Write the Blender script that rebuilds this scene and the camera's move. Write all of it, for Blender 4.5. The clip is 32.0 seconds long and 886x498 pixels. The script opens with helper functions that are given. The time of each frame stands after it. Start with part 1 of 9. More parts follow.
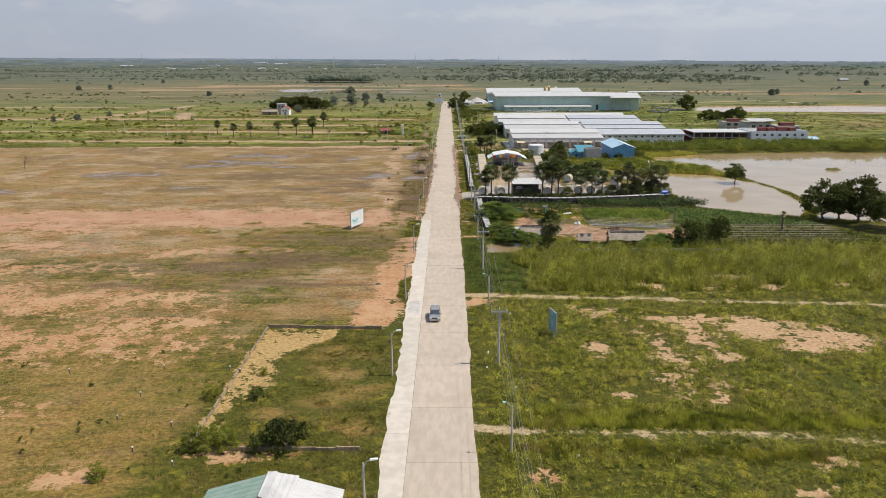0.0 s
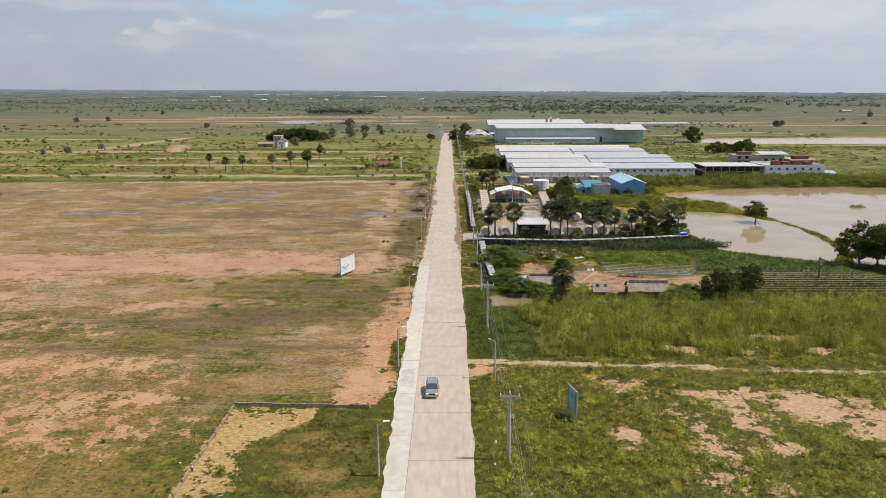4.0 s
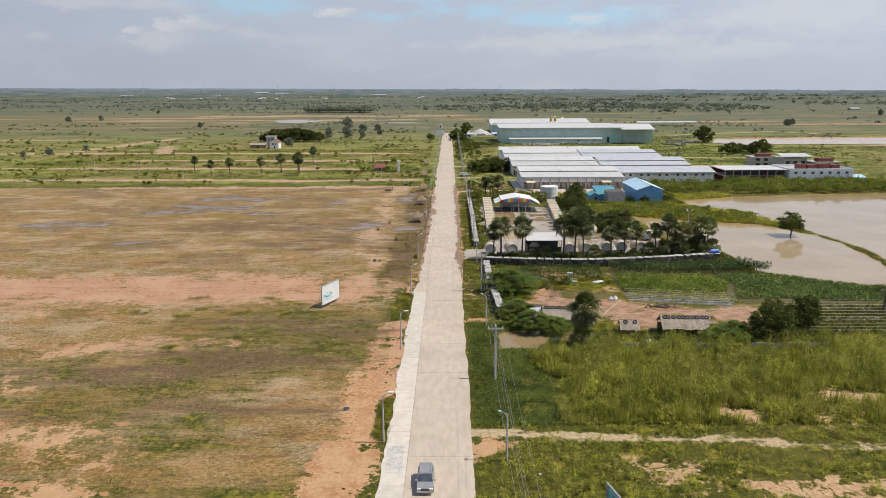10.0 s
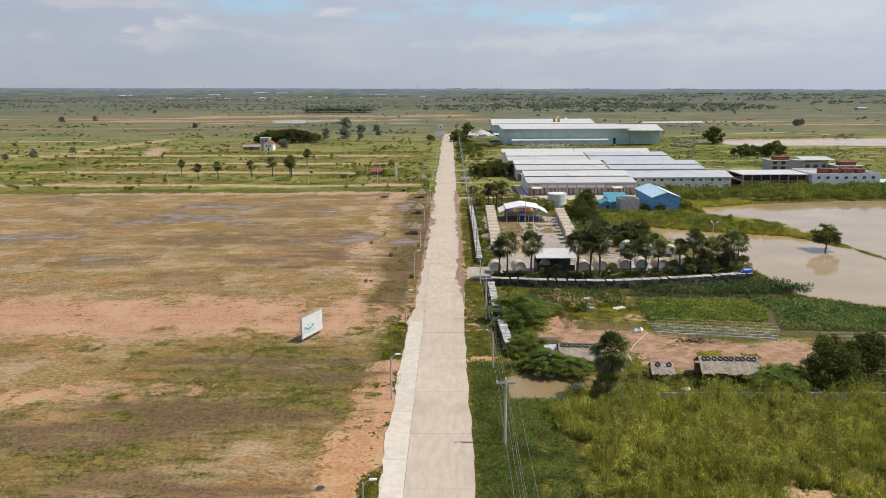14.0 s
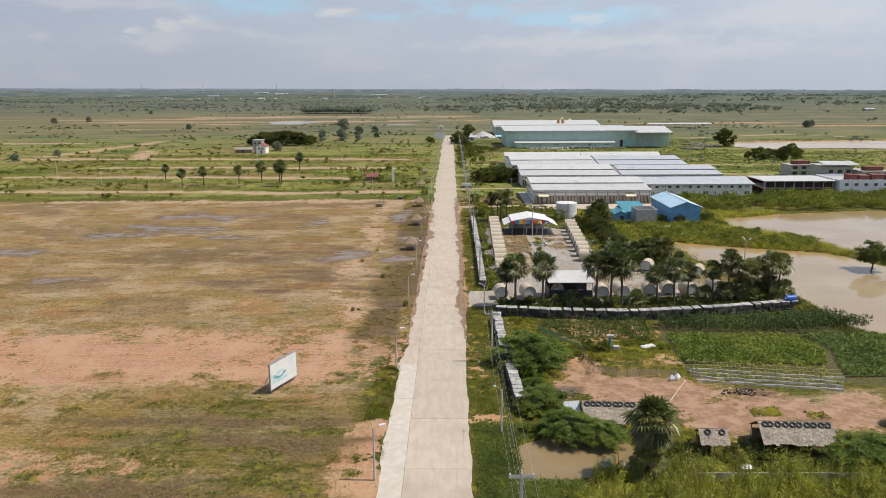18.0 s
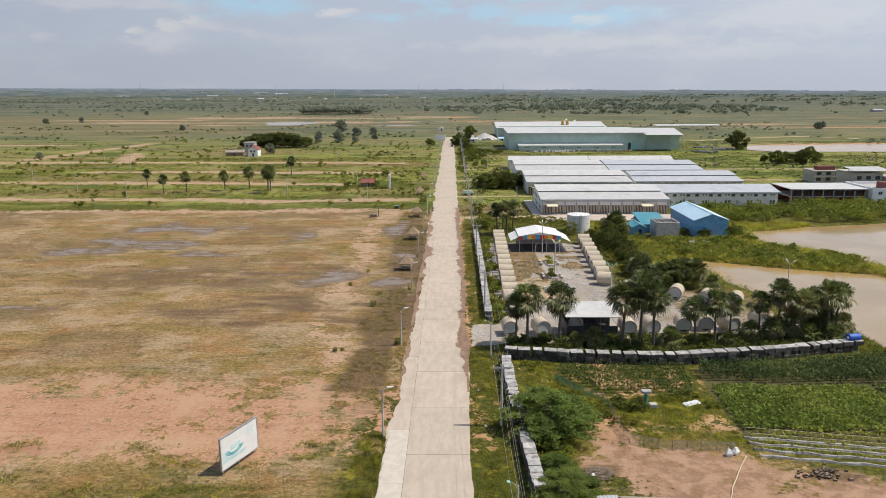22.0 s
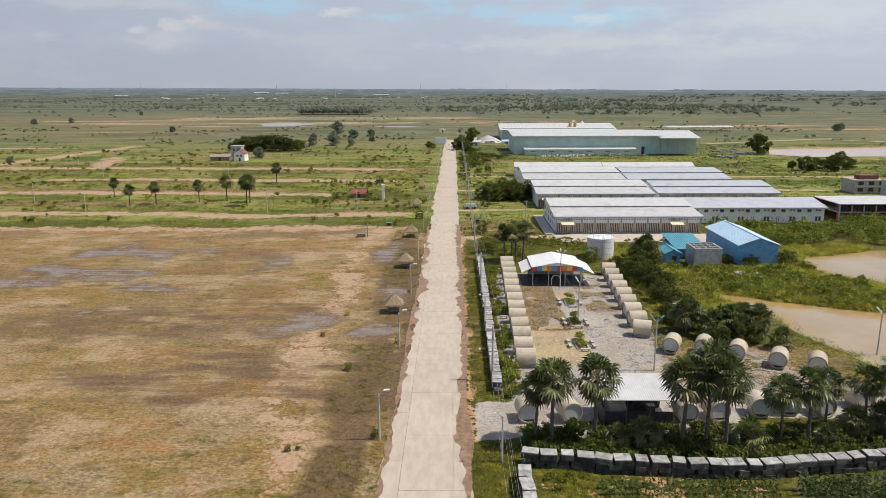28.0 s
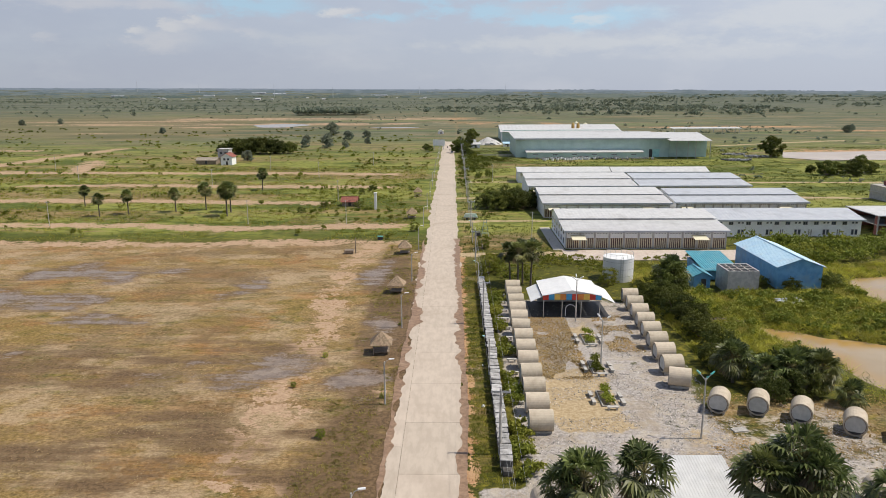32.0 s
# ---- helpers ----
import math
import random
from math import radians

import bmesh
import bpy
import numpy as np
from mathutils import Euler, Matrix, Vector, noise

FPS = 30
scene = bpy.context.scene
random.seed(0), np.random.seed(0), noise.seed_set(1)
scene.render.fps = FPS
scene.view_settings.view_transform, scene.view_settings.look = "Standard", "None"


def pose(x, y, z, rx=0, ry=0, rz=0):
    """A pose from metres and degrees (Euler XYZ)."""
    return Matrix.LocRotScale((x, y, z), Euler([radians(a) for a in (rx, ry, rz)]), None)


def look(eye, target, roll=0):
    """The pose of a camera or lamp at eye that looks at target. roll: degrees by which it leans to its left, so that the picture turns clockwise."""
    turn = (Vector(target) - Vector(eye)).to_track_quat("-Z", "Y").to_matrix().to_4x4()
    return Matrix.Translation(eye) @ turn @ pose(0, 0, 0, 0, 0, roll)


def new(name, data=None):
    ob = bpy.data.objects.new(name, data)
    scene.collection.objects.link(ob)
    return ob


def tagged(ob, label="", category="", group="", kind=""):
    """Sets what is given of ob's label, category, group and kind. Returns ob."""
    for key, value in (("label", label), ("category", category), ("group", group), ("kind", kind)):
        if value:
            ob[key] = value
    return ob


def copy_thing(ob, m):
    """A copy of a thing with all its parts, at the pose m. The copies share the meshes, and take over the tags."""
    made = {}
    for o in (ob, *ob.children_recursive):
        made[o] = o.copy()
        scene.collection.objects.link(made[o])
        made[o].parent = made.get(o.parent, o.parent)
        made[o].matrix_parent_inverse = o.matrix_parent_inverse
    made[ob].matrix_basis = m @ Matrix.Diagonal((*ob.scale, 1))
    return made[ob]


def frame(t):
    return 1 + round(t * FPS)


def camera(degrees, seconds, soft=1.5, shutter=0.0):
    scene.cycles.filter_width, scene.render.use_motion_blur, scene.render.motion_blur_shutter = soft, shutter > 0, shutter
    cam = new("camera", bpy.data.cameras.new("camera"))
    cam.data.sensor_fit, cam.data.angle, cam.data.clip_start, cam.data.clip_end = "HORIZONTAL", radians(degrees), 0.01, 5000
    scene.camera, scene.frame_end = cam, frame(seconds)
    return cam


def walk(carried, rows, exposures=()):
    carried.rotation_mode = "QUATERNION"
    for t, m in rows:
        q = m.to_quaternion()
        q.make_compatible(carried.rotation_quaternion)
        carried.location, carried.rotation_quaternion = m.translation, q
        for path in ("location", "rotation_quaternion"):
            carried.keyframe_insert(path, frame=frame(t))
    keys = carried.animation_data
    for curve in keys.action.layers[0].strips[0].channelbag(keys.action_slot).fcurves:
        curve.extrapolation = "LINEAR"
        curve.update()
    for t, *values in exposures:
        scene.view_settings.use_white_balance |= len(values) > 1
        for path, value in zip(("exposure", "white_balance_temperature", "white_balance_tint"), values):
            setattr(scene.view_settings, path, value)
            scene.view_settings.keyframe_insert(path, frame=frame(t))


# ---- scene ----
cam = camera(63.56, 32.0, soft=0.85)
# seconds, place, tilt, turn, roll
PATH = [
    (0, 1.065, -14.383, 39.856, 75.151, 0.459, -0.192),
    (0.5, 1.082, -12.139, 39.853, 75.505, 0.458, -0.178),
    (1, 1.096, -9.916, 39.852, 75.784, 0.463, -0.170),
    (1.5, 1.116, -7.715, 39.855, 76.092, 0.461, -0.169),
    (2, 1.138, -5.549, 39.861, 76.629, 0.462, -0.174),
    (2.5, 1.161, -3.426, 39.872, 77.076, 0.469, -0.182),
    (3, 1.184, -1.345, 39.883, 77.517, 0.481, -0.191),
    (3.5, 1.204, 0.693, 39.894, 77.538, 0.496, -0.205),
    (5.5, 1.347, 8.342, 39.961, 77.468, 0.528, -0.228),
    (6, 1.368, 10.204, 39.973, 77.456, 0.535, -0.228),
    (7, 1.419, 13.969, 39.996, 77.450, 0.563, -0.228),
    (8, 1.475, 17.866, 40.021, 77.409, 0.571, -0.250),
    (9, 1.495, 21.786, 40.052, 77.403, 0.580, -0.298),
    (10, 1.532, 25.932, 40.081, 77.382, 0.601, -0.306),
    (11, 1.569, 30.284, 40.112, 77.356, 0.616, -0.323),
    (12, 1.606, 34.905, 40.133, 77.356, 0.626, -0.323),
    (13, 1.628, 39.676, 40.138, 77.351, 0.657, -0.324),
    (14, 1.650, 44.703, 40.131, 77.345, 0.668, -0.326),
    (14.5, 1.666, 47.202, 40.124, 77.342, 0.664, -0.328),
    (16.5, 1.816, 57.122, 40.036, 77.390, 0.708, -0.328),
    (17, 1.838, 59.704, 40.020, 77.400, 0.728, -0.330),
    (18, 1.877, 64.959, 39.990, 77.386, 0.732, -0.329),
    (19, 1.892, 70.027, 39.948, 77.399, 0.754, -0.333),
    (20, 1.857, 75.206, 39.926, 77.378, 0.763, -0.312),
    (21, 1.870, 80.416, 39.923, 77.398, 0.778, -0.301),
    (22, 1.915, 85.969, 39.944, 77.408, 0.784, -0.277),
    (23, 1.965, 91.268, 39.964, 77.395, 0.794, -0.264),
    (24, 2.042, 96.452, 39.984, 77.390, 0.823, -0.241),
    (25, 2.136, 101.550, 39.999, 77.368, 0.842, -0.226),
    (25.5, 2.192, 104.188, 40.012, 77.374, 0.853, -0.215),
    (27.5, 2.477, 114.630, 40.125, 77.376, 0.953, -0.225),
    (28, 2.504, 117.228, 40.129, 77.381, 0.958, -0.238),
    (29, 2.523, 122.498, 40.121, 77.379, 0.954, -0.277),
    (30, 2.558, 127.772, 40.096, 77.395, 0.959, -0.295),
    (31, 2.578, 133.116, 40.048, 77.396, 0.975, -0.249),
    (32, 2.614, 138.322, 39.989, 77.401, 0.865, -0.242),
]
walk(cam, [(t, pose(x, y, z, tilt, 0, turn) @ pose(0, 0, 0, 0, 0, roll)) for t, x, y, z, tilt, turn, roll in PATH])

# ---- sky, sun, exposure ----
SUN_UP, SUN_AZ = 58.0, -2.0     # degrees; azimuth counted from +x towards +y
world = bpy.data.worlds.new("sky")
scene.world = world
world.use_nodes = True
wn, wl = world.node_tree.nodes, world.node_tree.links
wn.clear()
w_out = wn.new("ShaderNodeOutputWorld")
w_bg = wn.new("ShaderNodeBackground")
w_bg.inputs[1].default_value = 0.10
w_sky = wn.new("ShaderNodeTexSky")
w_sky.sky_type = "NISHITA"
w_sky.sun_disc = False
w_sky.sun_elevation = radians(SUN_UP)
w_sky.sun_rotation = radians(90 - SUN_AZ)
w_sky.air_density, w_sky.dust_density, w_sky.ozone_density = 1.0, 1.0, 1.5
# thin cloud cover: broken bands low over the horizon
w_tc = wn.new("ShaderNodeTexCoord")
w_map = wn.new("ShaderNodeMapping")
w_map.inputs["Scale"].default_value = (3.2, 3.2, 9.0)
w_map.inputs["Location"].default_value = (0.3, 0.1, 0.45)
w_noise = wn.new("ShaderNodeTexNoise")
w_noise.inputs["Scale"].default_value = 2.2
w_noise.inputs["Detail"].default_value = 7
w_noise.inputs["Roughness"].default_value = 0.55
w_ramp = wn.new("ShaderNodeValToRGB")
w_ramp.color_ramp.elements[0].position, w_ramp.color_ramp.elements[1].position = 0.48, 0.74
w_ramp.color_ramp.elements[0].color, w_ramp.color_ramp.elements[1].color = (0, 0, 0, 1), (0.45, 0.45, 0.45, 1)
w_hz = wn.new("ShaderNodeSeparateXYZ")
w_up = wn.new("ShaderNodeMapRange")
w_up.inputs[1].default_value, w_up.inputs[2].default_value = 0.0, 0.16
w_haze = wn.new("ShaderNodeMix")
w_haze.data_type = "RGBA"
w_haze.inputs[6].default_value, w_haze.inputs[7].default_value = (4.7, 5.15, 6.15, 1), (5.1, 5.6, 6.8, 1)
w_cloud = wn.new("ShaderNodeMix")
w_cloud.data_type = "RGBA"
w_cloud.inputs[7].default_value = (6.3, 6.5, 7.1, 1)
w_mix = wn.new("ShaderNodeMix")
w_mix.data_type = "RGBA"
wl.new(w_tc.outputs["Generated"], w_map.inputs[0])
wl.new(w_map.outputs[0], w_noise.inputs["Vector"])
wl.new(w_noise.outputs[0], w_ramp.inputs[0])
wl.new(w_sky.outputs[0], w_mix.inputs[6])
wl.new(w_tc.outputs["Generated"], w_hz.inputs[0])
wl.new(w_hz.outputs[2], w_up.inputs[0])
wl.new(w_up.outputs[0], w_haze.inputs[0])
wl.new(w_haze.outputs[2], w_cloud.inputs[6])
wl.new(w_ramp.outputs[0], w_cloud.inputs[0])
# gaps of blue and heaped clouds: ovals by bearing (x over y) and height, with ragged edges
w_div = wn.new("ShaderNodeMath")
w_div.operation = "DIVIDE"
wl.new(w_hz.outputs[0], w_div.inputs[0])
wl.new(w_hz.outputs[1], w_div.inputs[1])
w_ragn = wn.new("ShaderNodeTexNoise")
w_ragn.inputs["Scale"].default_value, w_ragn.inputs["Detail"].default_value, w_ragn.inputs["Roughness"].default_value = 24.0, 8, 0.62
w_rmap = wn.new("ShaderNodeMapping")
w_rmap.inputs["Scale"].default_value, w_rmap.inputs["Location"].default_value = (1.0, 1.0, 2.6), (0.7, 0.2, 0.1)
wl.new(w_tc.outputs["Generated"], w_rmap.inputs[0])
wl.new(w_rmap.outputs[0], w_ragn.inputs["Vector"])


def w_math(op, a, b, clamp=False):
    n = wn.new("ShaderNodeMath")
    n.operation, n.use_clamp = op, clamp
    for k, v in enumerate((a, b)):
        if isinstance(v, (int, float)):
            n.inputs[k].default_value = v
        else:
            wl.new(v, n.inputs[k])
    return n.outputs[0]


def w_oval(u, v, ru, rv, rag, lo, hi):
    """How far inside an oval of the sky a direction lies, with a torn rim."""
    du, dv = w_math("MULTIPLY", w_math("SUBTRACT", w_bear, u), 1 / ru), w_math("MULTIPLY", w_math("SUBTRACT", w_tall, v), 1 / rv)
    d = w_math("SQRT", w_math("ADD", w_math("MULTIPLY", du, du), w_math("MULTIPLY", dv, dv)), 0)
    k = w_math("ADD", w_math("SUBTRACT", 1.0, d), w_math("MULTIPLY", w_math("SUBTRACT", w_ragn.outputs[0], 0.5), rag))
    n = wn.new("ShaderNodeMapRange")
    n.interpolation_type = "SMOOTHSTEP"
    n.inputs[1].default_value, n.inputs[2].default_value = lo, hi
    wl.new(k, n.inputs[0])
    return n.outputs[0]


w_twist = wn.new("ShaderNodeSeparateColor")
wl.new(w_ragn.outputs["Color"], w_twist.inputs[0])
w_bear = w_math("ADD", w_div.outputs[0], w_math("MULTIPLY", w_math("SUBTRACT", w_twist.outputs[0], 0.5), 0.11))
w_tall = w_math("ADD", w_hz.outputs[2], w_math("MULTIPLY", w_math("SUBTRACT", w_twist.outputs[1], 0.5), 0.026))
w_ahead = w_math("GREATER_THAN", w_hz.outputs[1], 0.0)
w_last = w_cloud.outputs[2]


def w_lay(under, ovals, rag, tint):
    """Lays ovals of one tint over the sky: bearing, height, half width, half height, amount."""
    for u, v, ru, rv, amount in ovals:
        w_m = wn.new("ShaderNodeMix")
        w_m.data_type = "RGBA"
        w_m.inputs[7].default_value = (*tint, 1)
        wl.new(w_math("MULTIPLY", w_math("MULTIPLY", w_oval(u, v, ru, rv, rag, 0.0, 0.9), amount), w_ahead), w_m.inputs[0])
        wl.new(under, w_m.inputs[6])
        under = w_m.outputs[2]
    return under


w_last = w_lay(w_last, ((-0.27, 0.108, 0.14, 0.020, 1.0), (-0.09, 0.093, 0.05, 0.011, 0.9), (0.04, 0.102, 0.10, 0.013, 0.9), (0.18, 0.090, 0.17, 0.019, 1.0), (0.10, 0.125, 0.55, 0.016, 0.9)), 1.9, (4.5, 6.4, 8.0))
w_last = w_lay(w_last, ((-0.56, 0.085, 0.20, 0.05, 0.5), (-0.38, 0.035, 0.34, 0.035, 0.6)), 1.4, (4.4, 4.8, 6.0))
w_last = w_lay(w_last, ((-0.49, 0.104, 0.14, 0.014, 0.8), (-0.39, 0.103, 0.08, 0.013, 0.7), (-0.395, 0.062, 0.075, 0.020, 0.75), (-0.335, 0.080, 0.055, 0.014, 0.7), (-0.275, 0.071, 0.03, 0.012, 0.5), (-0.55, 0.062, 0.03, 0.008, 0.5)), 1.7, (6.2, 6.25, 6.8))
w_last = w_lay(w_last, ((-0.20, 0.066, 0.12, 0.010, 0.4), (0.18, 0.060, 0.26, 0.016, 0.7), (0.47, 0.085, 0.26, 0.040, 0.75), (0.40, 0.045, 0.25, 0.014, 0.4)), 1.8, (6.2, 6.4, 6.85))
w_last = w_lay(w_last, ((-0.435, 0.074, 0.028, 0.010, 0.75), (-0.375, 0.079, 0.022, 0.008, 0.6), (-0.345, 0.089, 0.024, 0.008, 0.65), (-0.148, 0.100, 0.032, 0.010, 0.85), (0.19, 0.089, 0.032, 0.008, 0.6)), 2.0, (7.0, 6.95, 7.15))
# brighter towards the sun's side
w_side = wn.new("ShaderNodeMapRange")
w_side.inputs[1].default_value, w_side.inputs[2].default_value = -0.6, 0.6
w_side.inputs[3].default_value, w_side.inputs[4].default_value = 0.88, 1.10
wl.new(w_hz.outputs[0], w_side.inputs[0])
w_gain = wn.new("ShaderNodeVectorMath")
w_gain.operation = "SCALE"
wl.new(w_last, w_gain.inputs[0])
wl.new(w_side.outputs[0], w_gain.inputs[3])
wl.new(w_gain.outputs[0], w_mix.inputs[7])
w_veil = wn.new("ShaderNodeMapRange")   # the haze thins out with height, clear sky above
w_veil.inputs[1].default_value, w_veil.inputs[2].default_value = 0.10, 0.55
w_veil.inputs[3].default_value, w_veil.inputs[4].default_value = 0.88, 0.12
wl.new(w_hz.outputs[2], w_veil.inputs[0])
wl.new(w_veil.outputs[0], w_mix.inputs[0])
wl.new(w_mix.outputs[2], w_bg.inputs[0])
wl.new(w_bg.outputs[0], w_out.inputs[0])

sun_data = bpy.data.lights.new("sun", "SUN")
sun_data.energy, sun_data.angle, sun_data.color = 4.2, radians(0.6), (1.0, 0.92, 0.79)
sun = new("sun", sun_data)
sun_way = Vector((math.cos(radians(SUN_UP)) * math.cos(radians(SUN_AZ)),
                  math.cos(radians(SUN_UP)) * math.sin(radians(SUN_AZ)), math.sin(radians(SUN_UP))))
sun.matrix_world = look(sun_way * 300, (0, 0, 0))
scene.view_settings.exposure = 0.0

# ---- materials ----
def shader(name):
    m = bpy.data.materials.new(name)
    m.use_nodes = True
    nt = m.node_tree
    return m, nt, nt.nodes["Principled BSDF"]


def nd(nt, kind, **kw):
    n = nt.nodes.new("ShaderNode" + kind)
    for k, v in kw.items():
        n.inputs[int(k[1:]) if k[0] == "i" and k[1:].isdigit() else k].default_value = v
    return n


def noise_node(nt, scale, detail=4.0, rough=0.55, vec=None, stretch=None):
    n = nd(nt, "TexNoise", Scale=scale, Detail=detail, Roughness=rough)
    if vec is None:
        vec = nt.nodes.new("ShaderNodeNewGeometry").outputs["Position"]
    if stretch:
        mp = nt.nodes.new("ShaderNodeMapping")
        mp.inputs["Scale"].default_value = stretch
        nt.links.new(vec, mp.inputs[0])
        vec = mp.outputs[0]
    nt.links.new(vec, n.inputs["Vector"])
    return n.outputs[0]


def span(nt, val, lo, hi, a=0.0, b=1.0):
    n = nt.nodes.new("ShaderNodeMapRange")
    n.interpolation_type = "SMOOTHSTEP"
    for k, v in zip((1, 2, 3, 4), (lo, hi, a, b)):
        n.inputs[k].default_value = v
    nt.links.new(val, n.inputs[0])
    return n.outputs[0]


def calc(nt, op, a, b):
    n = nt.nodes.new("ShaderNodeMath")
    n.operation = op
    for k, v in enumerate((a, b)):
        if isinstance(v, (int, float)):
            n.inputs[k].default_value = v
        else:
            nt.links.new(v, n.inputs[k])
    return n.outputs[0]


def blend(nt, fac, a, b):
    n = nt.nodes.new("ShaderNodeMix")
    n.data_type = "RGBA"
    for k, v in ((0, fac), (6, a), (7, b)):
        if isinstance(v, (int, float)):
            n.inputs[k].default_value = v
        elif isinstance(v, tuple):
            n.inputs[k].default_value = (*v, 1)
        else:
            nt.links.new(v, n.inputs[k])
    return n.outputs[2]


def bumped(nt, bsdf, height, strength, distance):
    n = nd(nt, "Bump", Strength=strength, Distance=distance)
    nt.links.new(height, n.inputs["Height"])
    nt.links.new(n.outputs[0], bsdf.inputs["Normal"])


def mat(name, a, b, scale=2.0, rough=0.8, metal=0.0, c=None, cscale=0.15, camount=0.7, bump=0.3, dist=0.03, rand=0.0, stretch=None, island=False):
    """Two colours by fine grain, a third by broad stains, with relief; rand: how far one piece differs from the next."""
    m, nt, bs = shader(name)
    fine = noise_node(nt, scale, 5, 0.6, stretch=stretch)
    col = blend(nt, span(nt, fine, 0.35, 0.65), a, b)
    if c:
        col = blend(nt, span(nt, noise_node(nt, cscale, 4, 0.6), 0.5, 0.72, 0, camount), col, c)
    if rand:
        if island:
            r = nt.nodes.new("ShaderNodeNewGeometry").outputs["Random Per Island"]
        else:
            r = nt.nodes.new("ShaderNodeObjectInfo").outputs["Random"]
        h = nd(nt, "HueSaturation")
        nt.links.new(span(nt, r, 0, 1, 1 - rand, 1 + rand), h.inputs["Value"])
        nt.links.new(span(nt, r, 0, 1, 0.5 + rand * 0.04, 0.5 - rand * 0.04), h.inputs["Hue"])
        nt.links.new(col, h.inputs["Color"])
        col = h.outputs[0]
    nt.links.new(col, bs.inputs["Base Color"])
    bs.inputs["Roughness"].default_value = rough
    bs.inputs["Metallic"].default_value = metal
    if bump:
        bumped(nt, bs, fine, bump, dist)
    return m


def leafy(name, a, b, rand=0.35, through_light=0.25, rough=0.68):
    """Foliage: every leaf a little different, some light passes through."""
    m, nt, bs = shader(name)
    r = nt.nodes.new("ShaderNodeNewGeometry").outputs["Random Per Island"]
    o = nt.nodes.new("ShaderNodeObjectInfo").outputs["Random"]
    col = blend(nt, r, a, b)
    col = blend(nt, span(nt, noise_node(nt, 0.35, 4), 0.42, 0.62, 0, 0.7), col, tuple(q * 0.75 for q in a))
    col = blend(nt, span(nt, noise_node(nt, 0.09, 4), 0.46, 0.60, 0, 0.5), col, tuple(min(1, q * f) for q, f in zip(b, (1.15, 1.0, 0.9))))
    h = nd(nt, "HueSaturation")
    nt.links.new(span(nt, o, 0, 1, 1 - rand, 1 + rand), h.inputs["Value"])
    nt.links.new(col, h.inputs["Color"])
    nt.links.new(h.outputs[0], bs.inputs["Base Color"])
    bs.inputs["Roughness"].default_value = rough
    bs.inputs["Specular IOR Level"].default_value = 0.5 if rough < 0.5 else 0.25
    tr = nt.nodes.new("ShaderNodeBsdfTranslucent")
    nt.links.new(h.outputs[0], tr.inputs[0])
    mx = nt.nodes.new("ShaderNodeMixShader")
    mx.inputs[0].default_value = through_light
    nt.links.new(bs.outputs[0], mx.inputs[1])
    nt.links.new(tr.outputs[0], mx.inputs[2])
    nt.links.new(mx.outputs[0], nt.nodes["Material Output"].inputs[0])
    return m


CONCRETE_ROAD = mat("road_concrete", (0.450, 0.378, 0.308), (0.520, 0.442, 0.362), 1.2, 0.85, c=(0.40, 0.33, 0.262), cscale=0.12, bump=0.08, rand=0.035, stretch=(1, 0.3, 1))
CONCRETE_PALE = mat("road_concrete_pale", (0.52, 0.475, 0.41), (0.60, 0.55, 0.48), 0.9, 0.85, c=(0.48, 0.42, 0.35), cscale=0.25, bump=0.15, rand=0.06)
CONCRETE = mat("concrete", (0.36, 0.34, 0.31), (0.46, 0.44, 0.40), 3, 0.85, c=(0.25, 0.23, 0.21), cscale=0.8, rand=0.08)
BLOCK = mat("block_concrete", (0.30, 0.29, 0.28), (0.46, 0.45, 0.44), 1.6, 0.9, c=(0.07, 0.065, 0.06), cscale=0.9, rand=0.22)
# weathered black, with the shade of the wall faces put into the colour
BLOCK_BLACK = mat("shade_black_block", (0.035, 0.033, 0.030), (0.085, 0.08, 0.075), 1.6, 0.95, c=(0.17, 0.165, 0.16), cscale=0.7, rand=0.4)
PLOT_WALL = mat("mossy_brown_render", (0.20, 0.150, 0.095), (0.36, 0.28, 0.18), 2.2, 0.95, c=(0.44, 0.35, 0.23), cscale=0.5, rand=0.15)
PIPE = mat("pipe_concrete", (0.47, 0.40, 0.31), (0.53, 0.46, 0.36), 2, 0.8, c=(0.38, 0.31, 0.23), cscale=0.7, rand=0.08)
PIPE_END = mat("pipe_end_panel", (0.50, 0.51, 0.50), (0.58, 0.585, 0.575), 2, 0.5, rand=0.1)
PLASTER = mat("white_plaster", (0.85, 0.85, 0.86), (0.90, 0.90, 0.90), 1.5, 0.8, c=(0.72, 0.71, 0.70), cscale=0.3, bump=0.1)
PLASTER_GREY = mat("grey_plaster", (0.38, 0.37, 0.36), (0.50, 0.48, 0.46), 1.5, 0.85, c=(0.28, 0.26, 0.25), cscale=0.4, bump=0.15)
ROOF_WHITE = mat("white_roof_sheet", (0.53, 0.532, 0.535), (0.60, 0.60, 0.595), 0.6, 0.55, c=(0.38, 0.37, 0.35), cscale=0.2, camount=0.5, bump=0.05)
ROOF_CLEAN = mat("clean_white_sheet", (0.74, 0.745, 0.75), (0.80, 0.80, 0.80), 0.7, 0.5, c=(0.60, 0.60, 0.59), cscale=0.3, camount=0.5, bump=0.05)
ROOF_GREY = mat("grey_roof_sheet", (0.43, 0.455, 0.50), (0.49, 0.51, 0.545), 0.6, 0.55, c=(0.31, 0.32, 0.34), cscale=0.2, camount=0.5, bump=0.05)
